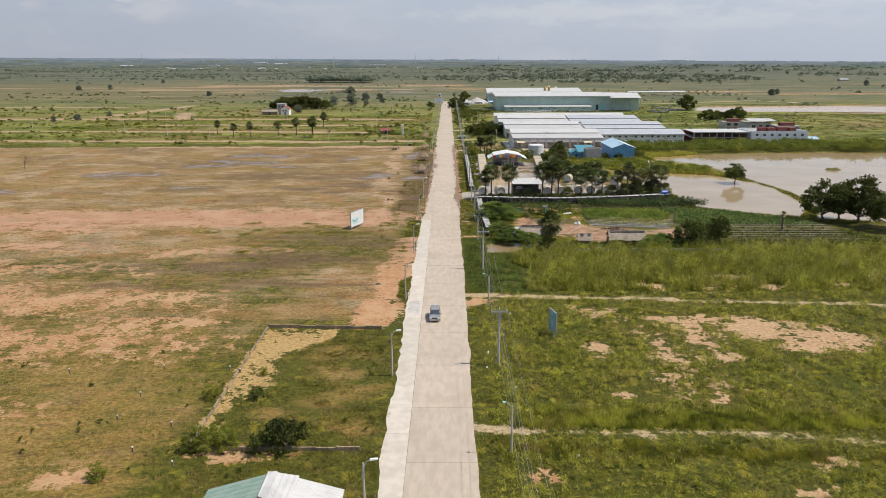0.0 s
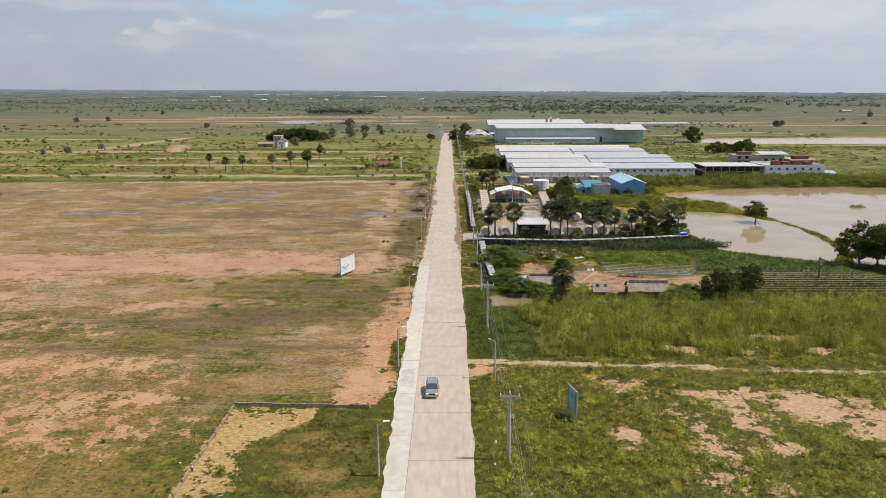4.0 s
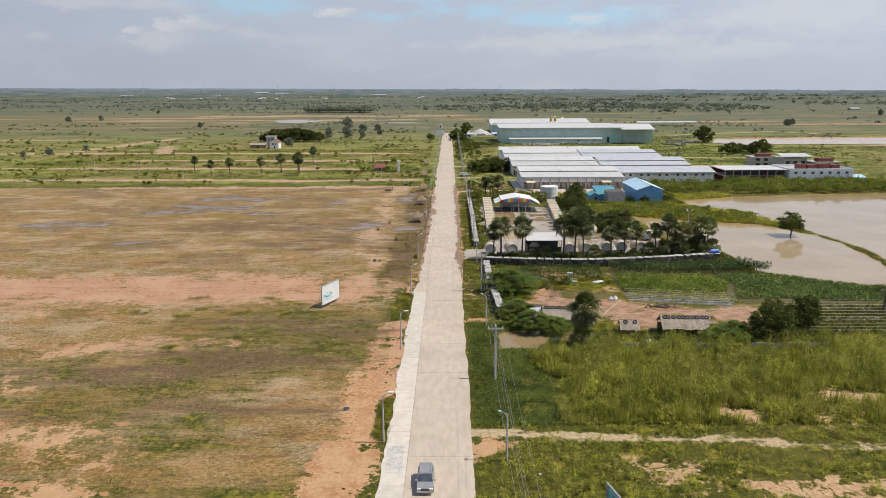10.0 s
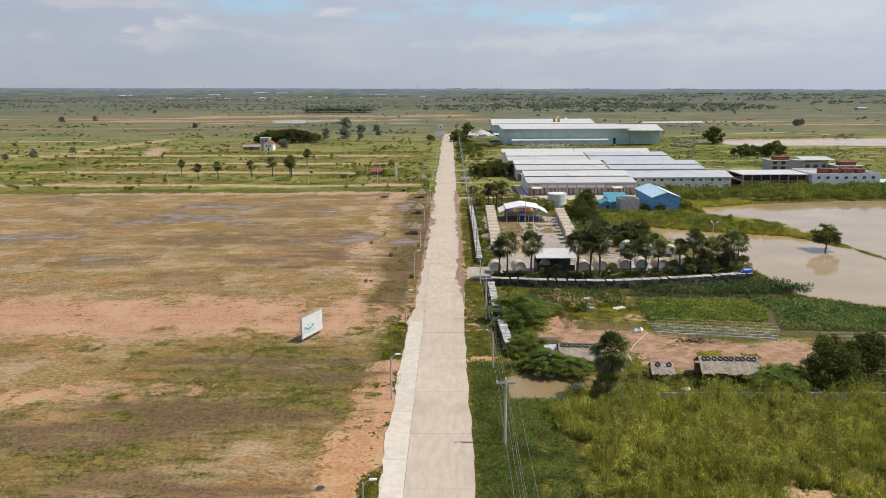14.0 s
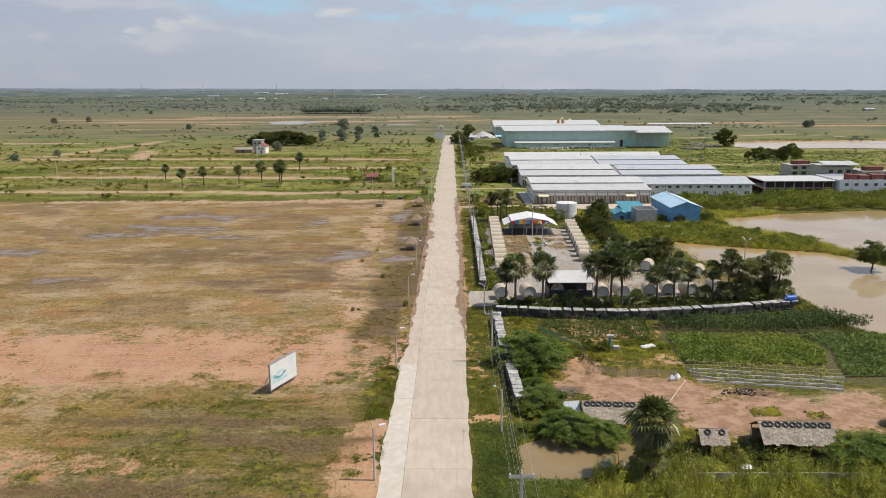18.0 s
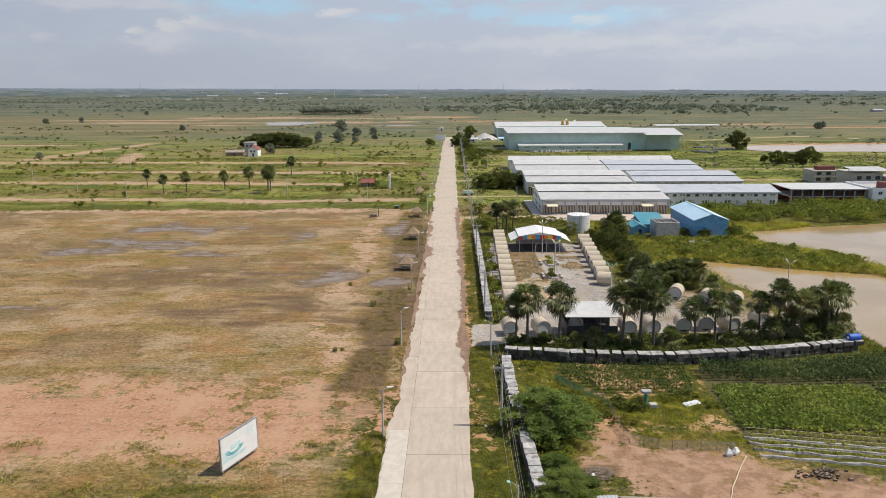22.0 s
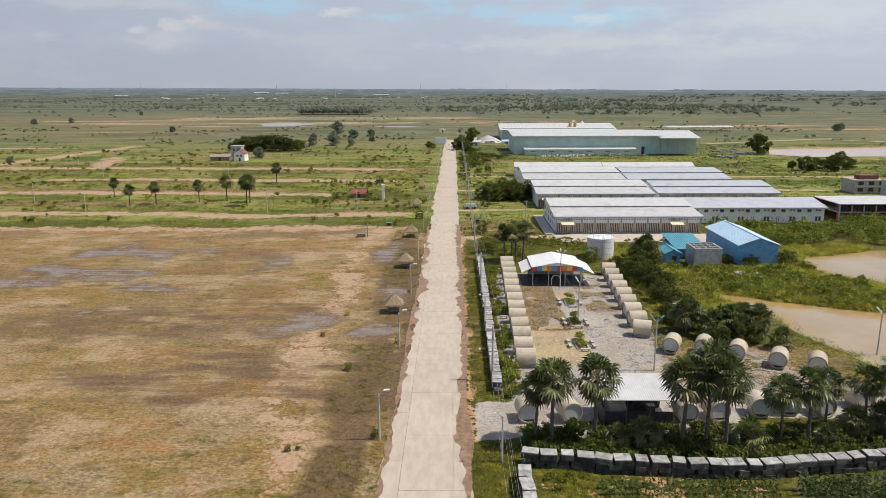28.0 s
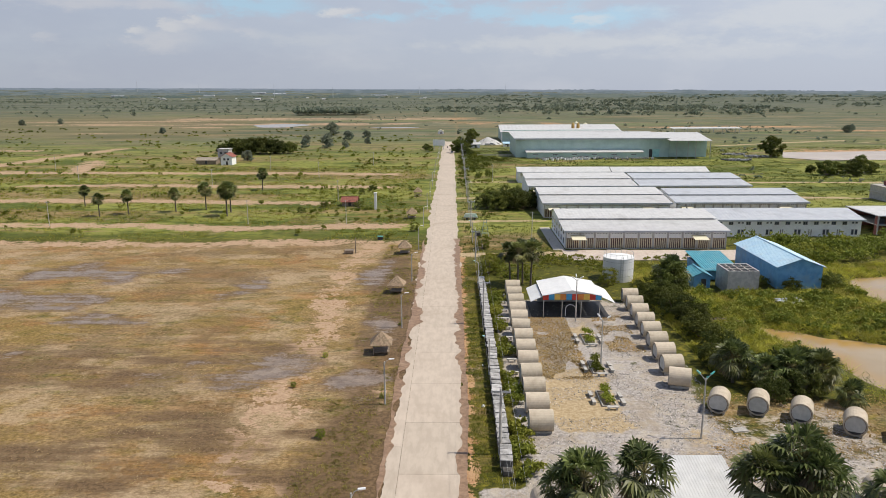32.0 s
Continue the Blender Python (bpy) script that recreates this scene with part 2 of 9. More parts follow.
ROOF_BLUE = mat("blue_roof_sheet", (0.40, 0.60, 0.76), (0.50, 0.69, 0.82), 0.8, 0.45, c=(0.45, 0.55, 0.62), cscale=0.3, camount=0.5, bump=0.05)
ROOF_TEAL = mat("teal_roof_sheet", (0.06, 0.28, 0.36), (0.10, 0.36, 0.44), 0.8, 0.4, c=(0.20, 0.32, 0.36), cscale=0.4, bump=0.05)
ROOF_GREEN = mat("green_roof_sheet", (0.22, 0.33, 0.27), (0.30, 0.40, 0.34), 0.9, 0.45, c=(0.35, 0.36, 0.30), cscale=0.4, bump=0.05)
ROOF_RED = mat("rusty_red_roof", (0.20, 0.055, 0.04), (0.30, 0.10, 0.07), 1.5, 0.7, c=(0.22, 0.11, 0.08), cscale=0.6)
WALL_BLUE = mat("blue_sheet_wall", (0.11, 0.31, 0.56), (0.17, 0.41, 0.66), 0.8, 0.5, c=(0.22, 0.36, 0.50), cscale=0.3, bump=0.05)
WALL_TEAL = mat("teal_sheet_wall", (0.43, 0.57, 0.54), (0.51, 0.65, 0.61), 0.25, 0.5, c=(0.56, 0.68, 0.64), cscale=0.06, bump=0.05)
BRICK_RED = mat("red_brick_wall", (0.17, 0.06, 0.05), (0.25, 0.09, 0.07), 2.5, 0.9, c=(0.12, 0.06, 0.05), cscale=0.5)
DARK = mat("dark_opening", (0.03, 0.03, 0.035), (0.06, 0.06, 0.065), 2, 0.6, bump=0)
WINDOW = mat("window_glass_dark", (0.05, 0.06, 0.08), (0.09, 0.10, 0.13), 1, 0.12, bump=0)
RECESS = mat("brown_recess", (0.10, 0.055, 0.045), (0.16, 0.09, 0.075), 2, 0.8, bump=0)
SHUTTER = mat("cream_shutter", (0.60, 0.53, 0.38), (0.70, 0.63, 0.48), 2, 0.7, bump=0)
ROOF_DULL = mat("dull_roof_sheet", (0.47, 0.47, 0.475), (0.54, 0.54, 0.54), 0.6, 0.6, c=(0.34, 0.335, 0.325), cscale=0.2, camount=0.5, bump=0.05)
PILASTER = mat("grey_pilaster", (0.43, 0.41, 0.405), (0.51, 0.49, 0.48), 2, 0.85, bump=0.1)
BROWN_TRIM = mat("brown_grille", (0.16, 0.11, 0.09), (0.22, 0.16, 0.13), 2, 0.7, bump=0)
CREAM = mat("cream_sheet", (0.66, 0.61, 0.44), (0.74, 0.69, 0.52), 1.5, 0.6, bump=0)
STEEL = mat("galvanised_steel", (0.42, 0.43, 0.44), (0.55, 0.56, 0.57), 4, 0.45, metal=0.6, bump=0.05)
POST_CONCRETE = mat("post_concrete", (0.40, 0.38, 0.35), (0.50, 0.48, 0.45), 4, 0.85, c=(0.28, 0.26, 0.24), cscale=1)
WOOD = mat("weathered_wood", (0.20, 0.15, 0.11), (0.32, 0.26, 0.20), 5, 0.85, c=(0.12, 0.09, 0.07), cscale=1, stretch=(1, 1, 0.15))
BARK = mat("palm_bark", (0.085, 0.07, 0.058), (0.15, 0.125, 0.105), 3, 0.9, bump=0.6, stretch=(1, 1, 3))
BARK_TREE = mat("tree_bark", (0.12, 0.09, 0.07), (0.20, 0.16, 0.12), 3, 0.9, bump=0.6)
THATCH = mat("grey_thatch", (0.24, 0.20, 0.16), (0.40, 0.35, 0.29), 4, 0.95, c=(0.18, 0.15, 0.12), cscale=0.8, bump=0.8, rand=0.12, island=True)
THATCH_BROWN = mat("brown_thatch", (0.24, 0.17, 0.11), (0.36, 0.27, 0.18), 4, 0.95, c=(0.18, 0.13, 0.09), cscale=0.8, bump=0.8, rand=0.15, island=True)
RUBBER = mat("tyre_rubber", (0.025, 0.025, 0.025), (0.05, 0.05, 0.05), 4, 0.8, bump=0.2)
PAINT_SILVER = mat("silver_car_paint", (0.42, 0.42, 0.41), (0.48, 0.48, 0.47), 0.5, 0.25, metal=0.5, bump=0)
BLUE_PLASTIC = mat("blue_plastic", (0.02, 0.10, 0.45), (0.04, 0.14, 0.55), 1, 0.4, bump=0)
WHITE_PLASTIC = mat("white_plastic", (0.75, 0.76, 0.78), (0.82, 0.83, 0.84), 1, 0.45, bump=0)
PALE_TEAL = mat("pale_teal_plastic", (0.30, 0.60, 0.58), (0.40, 0.70, 0.66), 1, 0.45, bump=0)
CABLE = mat("grey_cable", (0.30, 0.30, 0.30), (0.40, 0.40, 0.40), 1, 0.6, bump=0)
TEAL_PLASTIC = mat("teal_plastic", (0.05, 0.30, 0.28), (0.08, 0.38, 0.34), 1, 0.45, bump=0)
NET_GREEN = mat("green_netting", (0.05, 0.32, 0.20), (0.09, 0.42, 0.27), 3, 0.8, bump=0.2)
NET_TAN = mat("tan_netting", (0.50, 0.43, 0.31), (0.62, 0.55, 0.42), 3, 0.9, bump=0.2)
MULCH = mat("silver_mulch_film", (0.25, 0.235, 0.22), (0.42, 0.41, 0.40), 1.5, 0.6, c=(0.16, 0.12, 0.08), cscale=0.9, bump=0.2)
SIGN_WHITE = mat("sign_white", (0.72, 0.74, 0.75), (0.78, 0.80, 0.80), 1, 0.5, bump=0)
SIGN_TEAL = mat("sign_teal_print", (0.10, 0.36, 0.42), (0.30, 0.58, 0.62), 0.9, 0.5, bump=0)
SIGN_PALE = mat("sign_pale_print", (0.46, 0.66, 0.70), (0.60, 0.75, 0.78), 0.9, 0.5, bump=0)
STRIPE = {n: mat("fascia_" + n, c, tuple(min(1, q * 1.2) for q in c), 1, 0.6, bump=0) for n, c in
          (("red", (0.52, 0.05, 0.03)), ("blue", (0.05, 0.30, 0.55)), ("yellow", (0.72, 0.48, 0.10)), ("orange", (0.62, 0.22, 0.05)))}

LEAF_PALM = leafy("palm_leaf", (0.034, 0.056, 0.013), (0.235, 0.280, 0.090), rand=0.2, through_light=0.3, rough=0.40)
LEAF_PALM_LOW = leafy("older_palm_leaf", (0.040, 0.054, 0.013), (0.235, 0.245, 0.085), rand=0.2, through_light=0.25, rough=0.42)
LEAF_STEM = leafy("palm_leaf_stem", (0.17, 0.15, 0.06), (0.28, 0.25, 0.12), through_light=0.05)
LEAF_DRY = leafy("dry_palm_leaf", (0.22, 0.16, 0.09), (0.34, 0.26, 0.16), through_light=0.1)
LEAF_DARK = leafy("dark_leaf", (0.056, 0.076, 0.014), (0.140, 0.165, 0.036), through_light=0.35)
LEAF_MID = leafy("mid_leaf", (0.100, 0.130, 0.016), (0.220, 0.245, 0.044), through_light=0.4)
LEAF_LIGHT = leafy("light_leaf", (0.150, 0.185, 0.018), (0.320, 0.340, 0.060), through_light=0.4)
# far foliage paler and bluer: distance haze is put into the colour
LEAF_FAR = leafy("hazed_far_leaf", (0.165, 0.205, 0.155), (0.265, 0.305, 0.220), rand=0.04, through_light=0.45)


def grassy(name, dark, mid, bright, straw, clump=1.1, through_light=0.4):
    """Grass: clumps that differ from dark to bright, straw-coloured drifts, and a little spread from blade to blade."""
    m, nt, bs = shader(name)
    r = nt.nodes.new("ShaderNodeNewGeometry").outputs["Random Per Island"]
    col = blend(nt, span(nt, noise_node(nt, clump, 4, 0.6), 0.38, 0.60), dark, mid)
    col = blend(nt, span(nt, noise_node(nt, clump * 0.62, 5, 0.65), 0.47, 0.62), col, bright)
    col = blend(nt, span(nt, noise_node(nt, clump * 0.3, 6, 0.7), 0.51, 0.63, 0, 0.8), col, straw)
    col = blend(nt, span(nt, noise_node(nt, 0.11, 5, 0.65), 0.50, 0.64, 0, 0.6), col, tuple(0.5 * (p + q) for p, q in zip(dark, mid)))
    h = nd(nt, "HueSaturation")
    nt.links.new(span(nt, r, 0, 1, 0.86, 1.16), h.inputs["Value"])
    nt.links.new(col, h.inputs["Color"])
    nt.links.new(h.outputs[0], bs.inputs["Base Color"])
    bs.inputs["Roughness"].default_value = 0.55
    tr = nt.nodes.new("ShaderNodeBsdfTranslucent")
    nt.links.new(h.outputs[0], tr.inputs[0])
    mx = nt.nodes.new("ShaderNodeMixShader")
    mx.inputs[0].default_value = through_light
    nt.links.new(bs.outputs[0], mx.inputs[1])
    nt.links.new(tr.outputs[0], mx.inputs[2])
    nt.links.new(mx.outputs[0], nt.nodes["Material Output"].inputs[0])
    return m


GRASS_TALL = grassy("tall_grass", (0.101, 0.121, 0.013), (0.327, 0.345, 0.037), (0.570, 0.566, 0.078), (0.442, 0.368, 0.092), 0.5)
GRASS_SEED = grassy("seeding_grass", (0.147, 0.155, 0.022), (0.354, 0.354, 0.052), (0.561, 0.543, 0.097), (0.442, 0.377, 0.106), 0.6)
GRASS_LOW = grassy("low_grass", (0.084, 0.102, 0.013), (0.250, 0.260, 0.031), (0.450, 0.410, 0.055), (0.370, 0.265, 0.085), 0.7)
GRASS_MEADOW = grassy("meadow_tuft", (0.171, 0.184, 0.020), (0.414, 0.410, 0.041), (0.612, 0.576, 0.077), (0.450, 0.360, 0.095), 0.7)
GRASS_OLIVE = grassy("olive_grass", (0.115, 0.110, 0.016), (0.250, 0.222, 0.036), (0.390, 0.345, 0.070), (0.370, 0.265, 0.100), 0.6)
LEAF_VINE = leafy("creeper_leaf", (0.090, 0.138, 0.024), (0.270, 0.350, 0.070), rand=0.25, through_light=0.35)
GRASS_DRY = grassy("dry_grass", (0.170, 0.115, 0.050), (0.310, 0.220, 0.105), (0.430, 0.330, 0.170), (0.330, 0.200, 0.095), 0.5, 0.2)
LEAF_FEATHER = leafy("feathery_leaf", (0.110, 0.172, 0.032), (0.275, 0.365, 0.086), rand=0.15, through_light=0.5)
CROP_LIGHT = leafy("light_crop_leaf", (0.135, 0.200, 0.026), (0.300, 0.370, 0.075), through_light=0.35)
LEAF_LITTER = leafy("fallen_leaves", (0.24, 0.15, 0.045), (0.52, 0.38, 0.16), through_light=0.1)
CHIPS = mat("stone_chips", (0.20, 0.18, 0.165), (0.55, 0.52, 0.49), 6, 0.9, rand=0.5, island=True, bump=0)
CROP = leafy("crop_leaf", (0.100, 0.165, 0.038), (0.225, 0.305, 0.085), through_light=0.3)
MAIZE_LEAF = leafy("maize_leaf", (0.060, 0.100, 0.030), (0.160, 0.225, 0.070), through_light=0.3)


def water_mat(name, a, b, rough=0.06, reflecting=None):
    m, nt, bs = shader(name)
    col = blend(nt, span(nt, noise_node(nt, 0.06, 4), 0.35, 0.7), a, b)
    # mirror image of the bank, painted into the water colour near the shore
    if reflecting:
        edge = nt.nodes.new("ShaderNodeAttribute")
        edge.attribute_name = "reflecting"
        col = blend(nt, edge.outputs["Fac"], col, reflecting)
    nt.links.new(col, bs.inputs["Base Color"])
    bs.inputs["Roughness"].default_value = rough
    bs.inputs["IOR"].default_value = 1.33
    bumped(nt, bs, noise_node(nt, 0.9, 3), 0.05, 0.04)
    return m


WATER = water_mat("muddy_water", (0.345, 0.262, 0.160), (0.405, 0.320, 0.210), 0.04, (0.39, 0.245, 0.085))
WATER_RIVER = water_mat("pale_river_water", (0.44, 0.335, 0.225), (0.50, 0.39, 0.27), 0.18)
WATER_OCHRE = water_mat("ochre_pool_water", (0.235, 0.170, 0.088), (0.285, 0.210, 0.115))

# ---- mesh helpers ----
class Form:
    """Gathers corners and faces of one mesh."""

    def __init__(self):
        self.v, self.f = [], []

    def face(self, *pts):
        n = len(self.v)
        self.v += [tuple(p) for p in pts]
        self.f.append(tuple(range(n, n + len(pts))))
        return self

    def solid(self, low, high):
        """A closed body between two loops of corners, low and high, both counter-clockwise seen from above."""
        n, k = len(self.v), len(low)
        self.v += [tuple(p) for p in low] + [tuple(p) for p in high]
        self.f.append(tuple(range(n + k - 1, n - 1, -1)))
        self.f.append(tuple(range(n + k, n + 2 * k)))
        for i in range(k):
            j = (i + 1) % k
            self.f.append((n + i, n + j, n + k + j, n + k + i))
        return self

    def box(self, x0, x1, y0, y1, z0, z1):
        q = ((x0, y0), (x1, y0), (x1, y1), (x0, y1))
        return self.solid([(*p, z0) for p in q], [(*p, z1) for p in q])

    def rod(self, a, b, r0, r1=None, n=8, cap=True):
        a, b = Vector(a), Vector(b)
        r1 = r0 if r1 is None else r1
        d = (b - a).normalized()
        s = d.cross(Vector((0, 0, 1)) if abs(d.z) < 0.95 else Vector((1, 0, 0))).normalized()
        u = s.cross(d)
        k = len(self.v)
        for p, r in ((a, r0), (b, r1)):
            for i in range(n):
                w = 2 * math.pi * i / n
                self.v.append(tuple(p + (s * math.cos(w) + u * math.sin(w)) * r))
        for i in range(n):
            j = (i + 1) % n
            self.f.append((k + j, k + i, k + n + i, k + n + j))
        if cap:
            self.f.append(tuple(range(k, k + n)))
            self.f.append(tuple(range(k + 2 * n - 1, k + n - 1, -1)))
        return self

    def tube(self, pts, r0, r1, n=6):
        for i in range(len(pts) - 1):
            ra = r0 + (r1 - r0) * i / (len(pts) - 1)
            rb = r0 + (r1 - r0) * (i + 1) / (len(pts) - 1)
            self.rod(pts[i], pts[i + 1], ra, rb, n, cap=(i in (0, len(pts) - 2)))
        return self

    def mesh(self, name, material, bevel=0.0):
        me = bpy.data.meshes.new(name)
        me.from_pydata(self.v, [], self.f)
        me.materials.append(material)
        if bevel:
            bm = bmesh.new()
            bm.from_mesh(me)
            bmesh.ops.bevel(bm, geom=bm.edges[:], offset=bevel, segments=1, affect="EDGES")
            bm.to_mesh(me)
            bm.free()
        me.validate()
        return me


def part(name, form, material, parent=None, label="", bevel=0.0, m=None):
    """One mesh object under a thing or a part; form: a Form or a ready mesh."""
    me = form if isinstance(form, bpy.types.Mesh) else form.mesh(name, material, bevel)
    ob = new(name, me)
    if parent is not None:
        ob.parent = parent
    if m is not None:
        ob.matrix_basis = m
    return tagged(ob, label)


def thing(name, label, category, x=0.0, y=0.0, z=0.0, turn=0.0, group="", kind=""):
    ob = new(name)
    ob.empty_display_size = 0.5
    ob.matrix_basis = pose(x, y, z, 0, 0, turn)
    return tagged(ob, label, category, group, kind)


def quads(name, V, F, material):
    """A mesh from arrays: V (n, 3) corners, F (m, 3 or 4) faces."""
    V, F = np.ascontiguousarray(V, dtype=np.float32), np.ascontiguousarray(F, dtype=np.int32)
    me = bpy.data.meshes.new(name)
    k = F.shape[1]
    me.vertices.add(len(V))
    me.vertices.foreach_set("co", V.ravel())
    me.loops.add(F.size)
    me.loops.foreach_set("vertex_index", F.ravel())
    me.polygons.add(len(F))
    me.polygons.foreach_set("loop_start", np.arange(0, F.size, k, dtype=np.int32))
    me.update(calc_edges=True)
    me.materials.append(material)
    return me


# ---- the lie of the land ----
_lattice = np.random.RandomState(7).rand(8, 257, 257)


def vnoise(x, y, size, layer=0):
    """Smooth random values from 0 to 1, with lumps of that size."""
    u, v = (np.asarray(x) / size) % 256, (np.asarray(y) / size) % 256
    i, j = np.floor(u).astype(int), np.floor(v).astype(int)
    a, b = u - i, v - j
    a, b = a * a * (3 - 2 * a), b * b * (3 - 2 * b)
    L = _lattice[layer % 8]
    i1, j1 = (i + 1) % 256, (j + 1) % 256
    i, j = i % 256, j % 256
    return (L[i, j] * (1 - a) + L[i1, j] * a) * (1 - b) + (L[i, j1] * (1 - a) + L[i1, j1] * a) * b


def ramp(v, lo, hi):
    t = np.clip((v - lo) / (hi - lo), 0, 1)
    return t * t * (3 - 2 * t)


def poly_distance(x, y, pts):
    """Signed distance to a closed outline, negative inside."""
    x, y = np.asarray(x, float), np.asarray(y, float)
    d = np.full(x.shape, 1e9)
    inside = np.zeros(x.shape, bool)
    for (x0, y0), (x1, y1) in zip(pts, pts[1:] + pts[:1]):
        ex, ey = x1 - x0, y1 - y0
        t = np.clip(((x - x0) * ex + (y - y0) * ey) / (ex * ex + ey * ey), 0, 1)
        d = np.minimum(d, np.hypot(x - x0 - t * ex, y - y0 - t * ey))
        if y0 != y1:
            inside ^= ((y0 > y) != (y1 > y)) & (x < ex * (y - y0) / (y1 - y0) + x0)
    return np.where(inside, -d, d)


def line_distance(x, y, pts):
    d = np.full(np.shape(x), 1e9)
    for (x0, y0), (x1, y1) in zip(pts, pts[1:]):
        ex, ey = x1 - x0, y1 - y0
        t = np.clip(((x - x0) * ex + (y - y0) * ey) / (ex * ex + ey * ey), 0, 1)
        d = np.minimum(d, np.hypot(x - x0 - t * ex, y - y0 - t * ey))
    return d


def spot(x, y, cx, cy, rx, ry):
    """1 in the middle of an oval, 0.5 on its edge, 0 outside."""
    return np.clip(1.5 - np.hypot((x - cx) / rx, (y - cy) / ry), 0, 1)


POND_NEAR = [(55, 256), (59, 241), (66, 217), (70, 203), (71, 182), (82, 173), (93, 169), (101, 182), (104, 197), (104.5, 211), (103, 223), (95, 239), (77, 245)]
POND_FAR = [(84, 283), (84.6, 276), (83.8, 268.5), (91.7, 263.4), (97.7, 255.9), (99.9, 246), (105, 226), (107, 211), (106, 196), (103, 180), (97, 167), (118, 160), (150, 165), (190, 190), (205, 240), (198, 300), (165, 302), (136, 300.5), (119, 297.5), (106, 294.5), (96.5, 290.3), (89.7, 288.6)]
POND_YARD = [(9.2, 133), (9.2, 141), (14, 143.5), (22, 142), (23.5, 138), (17, 133.5)]
TRACKS_PALE = [  # width, then the line
    (0.9, [(3, 58), (10, 56.7), (48, 54.6), (170, 49)]),
    (0.95, [(3, 104.5), (14, 103.8), (74, 99), (220, 90)]),
    (2.6, [(-400, 352), (-134, 352), (-59, 346), (-16, 349)]),
    (2.6, [(-400, 408), (-106, 399), (-46, 393)]),
    (3.0, [(-179, 443), (-122, 442), (-27, 436)]),
    (3.4, [(-420, 499), (-144, 490), (-26, 484)]),
    (4.0, [(-252, 512), (-244, 550), (-230, 640)]),
    (4.0, [(-186, 497), (-204, 549)]),
    (4.0, [(-420, 628), (-284, 626)]),
    (2.2, [(3, 311), (76, 313)]),
    (1.8, [(3, 356.5), (30, 356.8)]),
    (1.8, [(3, 404.6), (14, 405.6)]),
    (2.0, [(100, 405), (200, 402)]),
    (2.0, [(3, 453), (110, 450), (190, 448)]),
    (4.0, [(190, 651), (296, 700), (326, 665)]),
]
WARP = 2.2


def zones(x, y):
    """What covers the ground at (x, y): parts of dry turf, bare soil, wet mud, pale sand, gravel, pools, crops."""
    wx = x + (vnoise(x, y, 7, 1) - 0.5) * 2 * WARP + (vnoise(x, y, 23, 2) - 0.5) * 5
    wy = y + (vnoise(x, y, 7, 3) - 0.5) * 2 * WARP + (vnoise(x, y, 23, 4) - 0.5) * 5
    field = ramp(-x, 8.2, 10.0) * ramp(wy, 88, 96) * ramp(-wy, -327, -322) * ramp(x, -420, -330)
    south = ramp(-wx, 23, 31) * ramp(-wy, -96, -88) * ramp(x, -420, -330) * (0.60 + 0.30 * vnoise(wx, wy, 14, 5))
    lot = 0.55 * ramp(x, 30, 34) * ramp(-x, -66, -58) * ramp(wy, 204, 207) * ramp(-wy, -228, -222)
    plot = 0.75 * np.maximum.reduce([spot(wx, wy, cx, cy, rx, ry) for cx, cy, rx, ry in ((-13, 79, 4, 2.4), (-14.5, 73, 3, 2.6), (-12, 66, 4, 3), (-17, 77, 3, 2), (-18, 60, 3, 2), (-11, 58, 3, 2.4))])
    dry = np.maximum(field * (0.74 + 0.26 * vnoise(wx, wy, 30, 0)), np.maximum(south, plot))
    green = spot(wx, wy, -24, 139, 19, 16) + 0.8 * spot(wx, wy, -60, 118, 30, 10) + 0.7 * spot(wx, wy, -38, 104, 16, 8) + 0.5 * spot(wx, wy, -95, 128, 30, 7)
    green = np.maximum(green, 0.8 * ramp(-wx, 4.5, 6.5) * ramp(wx, -12, -7.5) * ramp(-wy, -186, -150))
    green = np.maximum(green, 1.1 * spot(wx, wy, -10.5, 152, 4.5, 13))
    green = np.maximum(green, 0.62 * spot(wx, wy, -32, 78, 6, 11))
    dry = dry * (1 - np.clip(green, 0, 1) * 0.62)
    verge_r = ramp(x, 4, 5) * ramp(-x, -9.5, -8) * ramp(wy, 200, 215)
    dry = np.maximum(dry, 0.3 * verge_r)
    left_far = ramp(-x, 9, 12) * ramp(wy, 330, 345) * ramp(-wy, -640, -560)
    dry = np.maximum(dry, left_far * 0.34 * (vnoise(x * 0.35, y, 12, 6) > 0.55))
    yards = ramp(x, 5, 6) * ramp(-x, -28, -25) * ramp(wy, 316, 320) * ramp(-wy, -336, -333)
    dry = np.maximum(dry, np.maximum(yards * 0.55, lot))

    for cx, cy, rx, ry in ((27, 156, 12, 7), (44, 150, 17, 6)):
        dry = np.maximum(dry, 0.9 * spot(wx, wy, cx, cy, rx, ry))
    dry = np.maximum(dry, 0.85 * ramp(-x, 3.5, 4.2) * ramp(x, -10, -8) * ramp(wy, 162, 186) * ramp(-wy, -330, -310))
    soil = np.zeros_like(x)
    for cx, cy, rx, ry, a in ((-68, 169, 62, 9, 0.98), (-125, 158, 50, 8, 0.85), (-23, 164, 9, 6, 0.9), (-48, 166, 22, 8, 0.95),
                              (-84, 100, 40, 9, 0.62), (-62, 82, 26, 7, 0.6), (-105, 120, 40, 6, 0.6), (-45, 92, 12, 3, 0.55), (-60, 62, 14, 4, 0.5),
                              (-48, 132, 14, 4, 0.55), (-90, 138, 22, 5, 0.5), (-21, 51, 5, 1.6, 0.5), (-36, 47, 3, 2, 0.8)):
        soil = np.maximum(soil, a * spot(wx, wy, cx, cy, rx, ry))
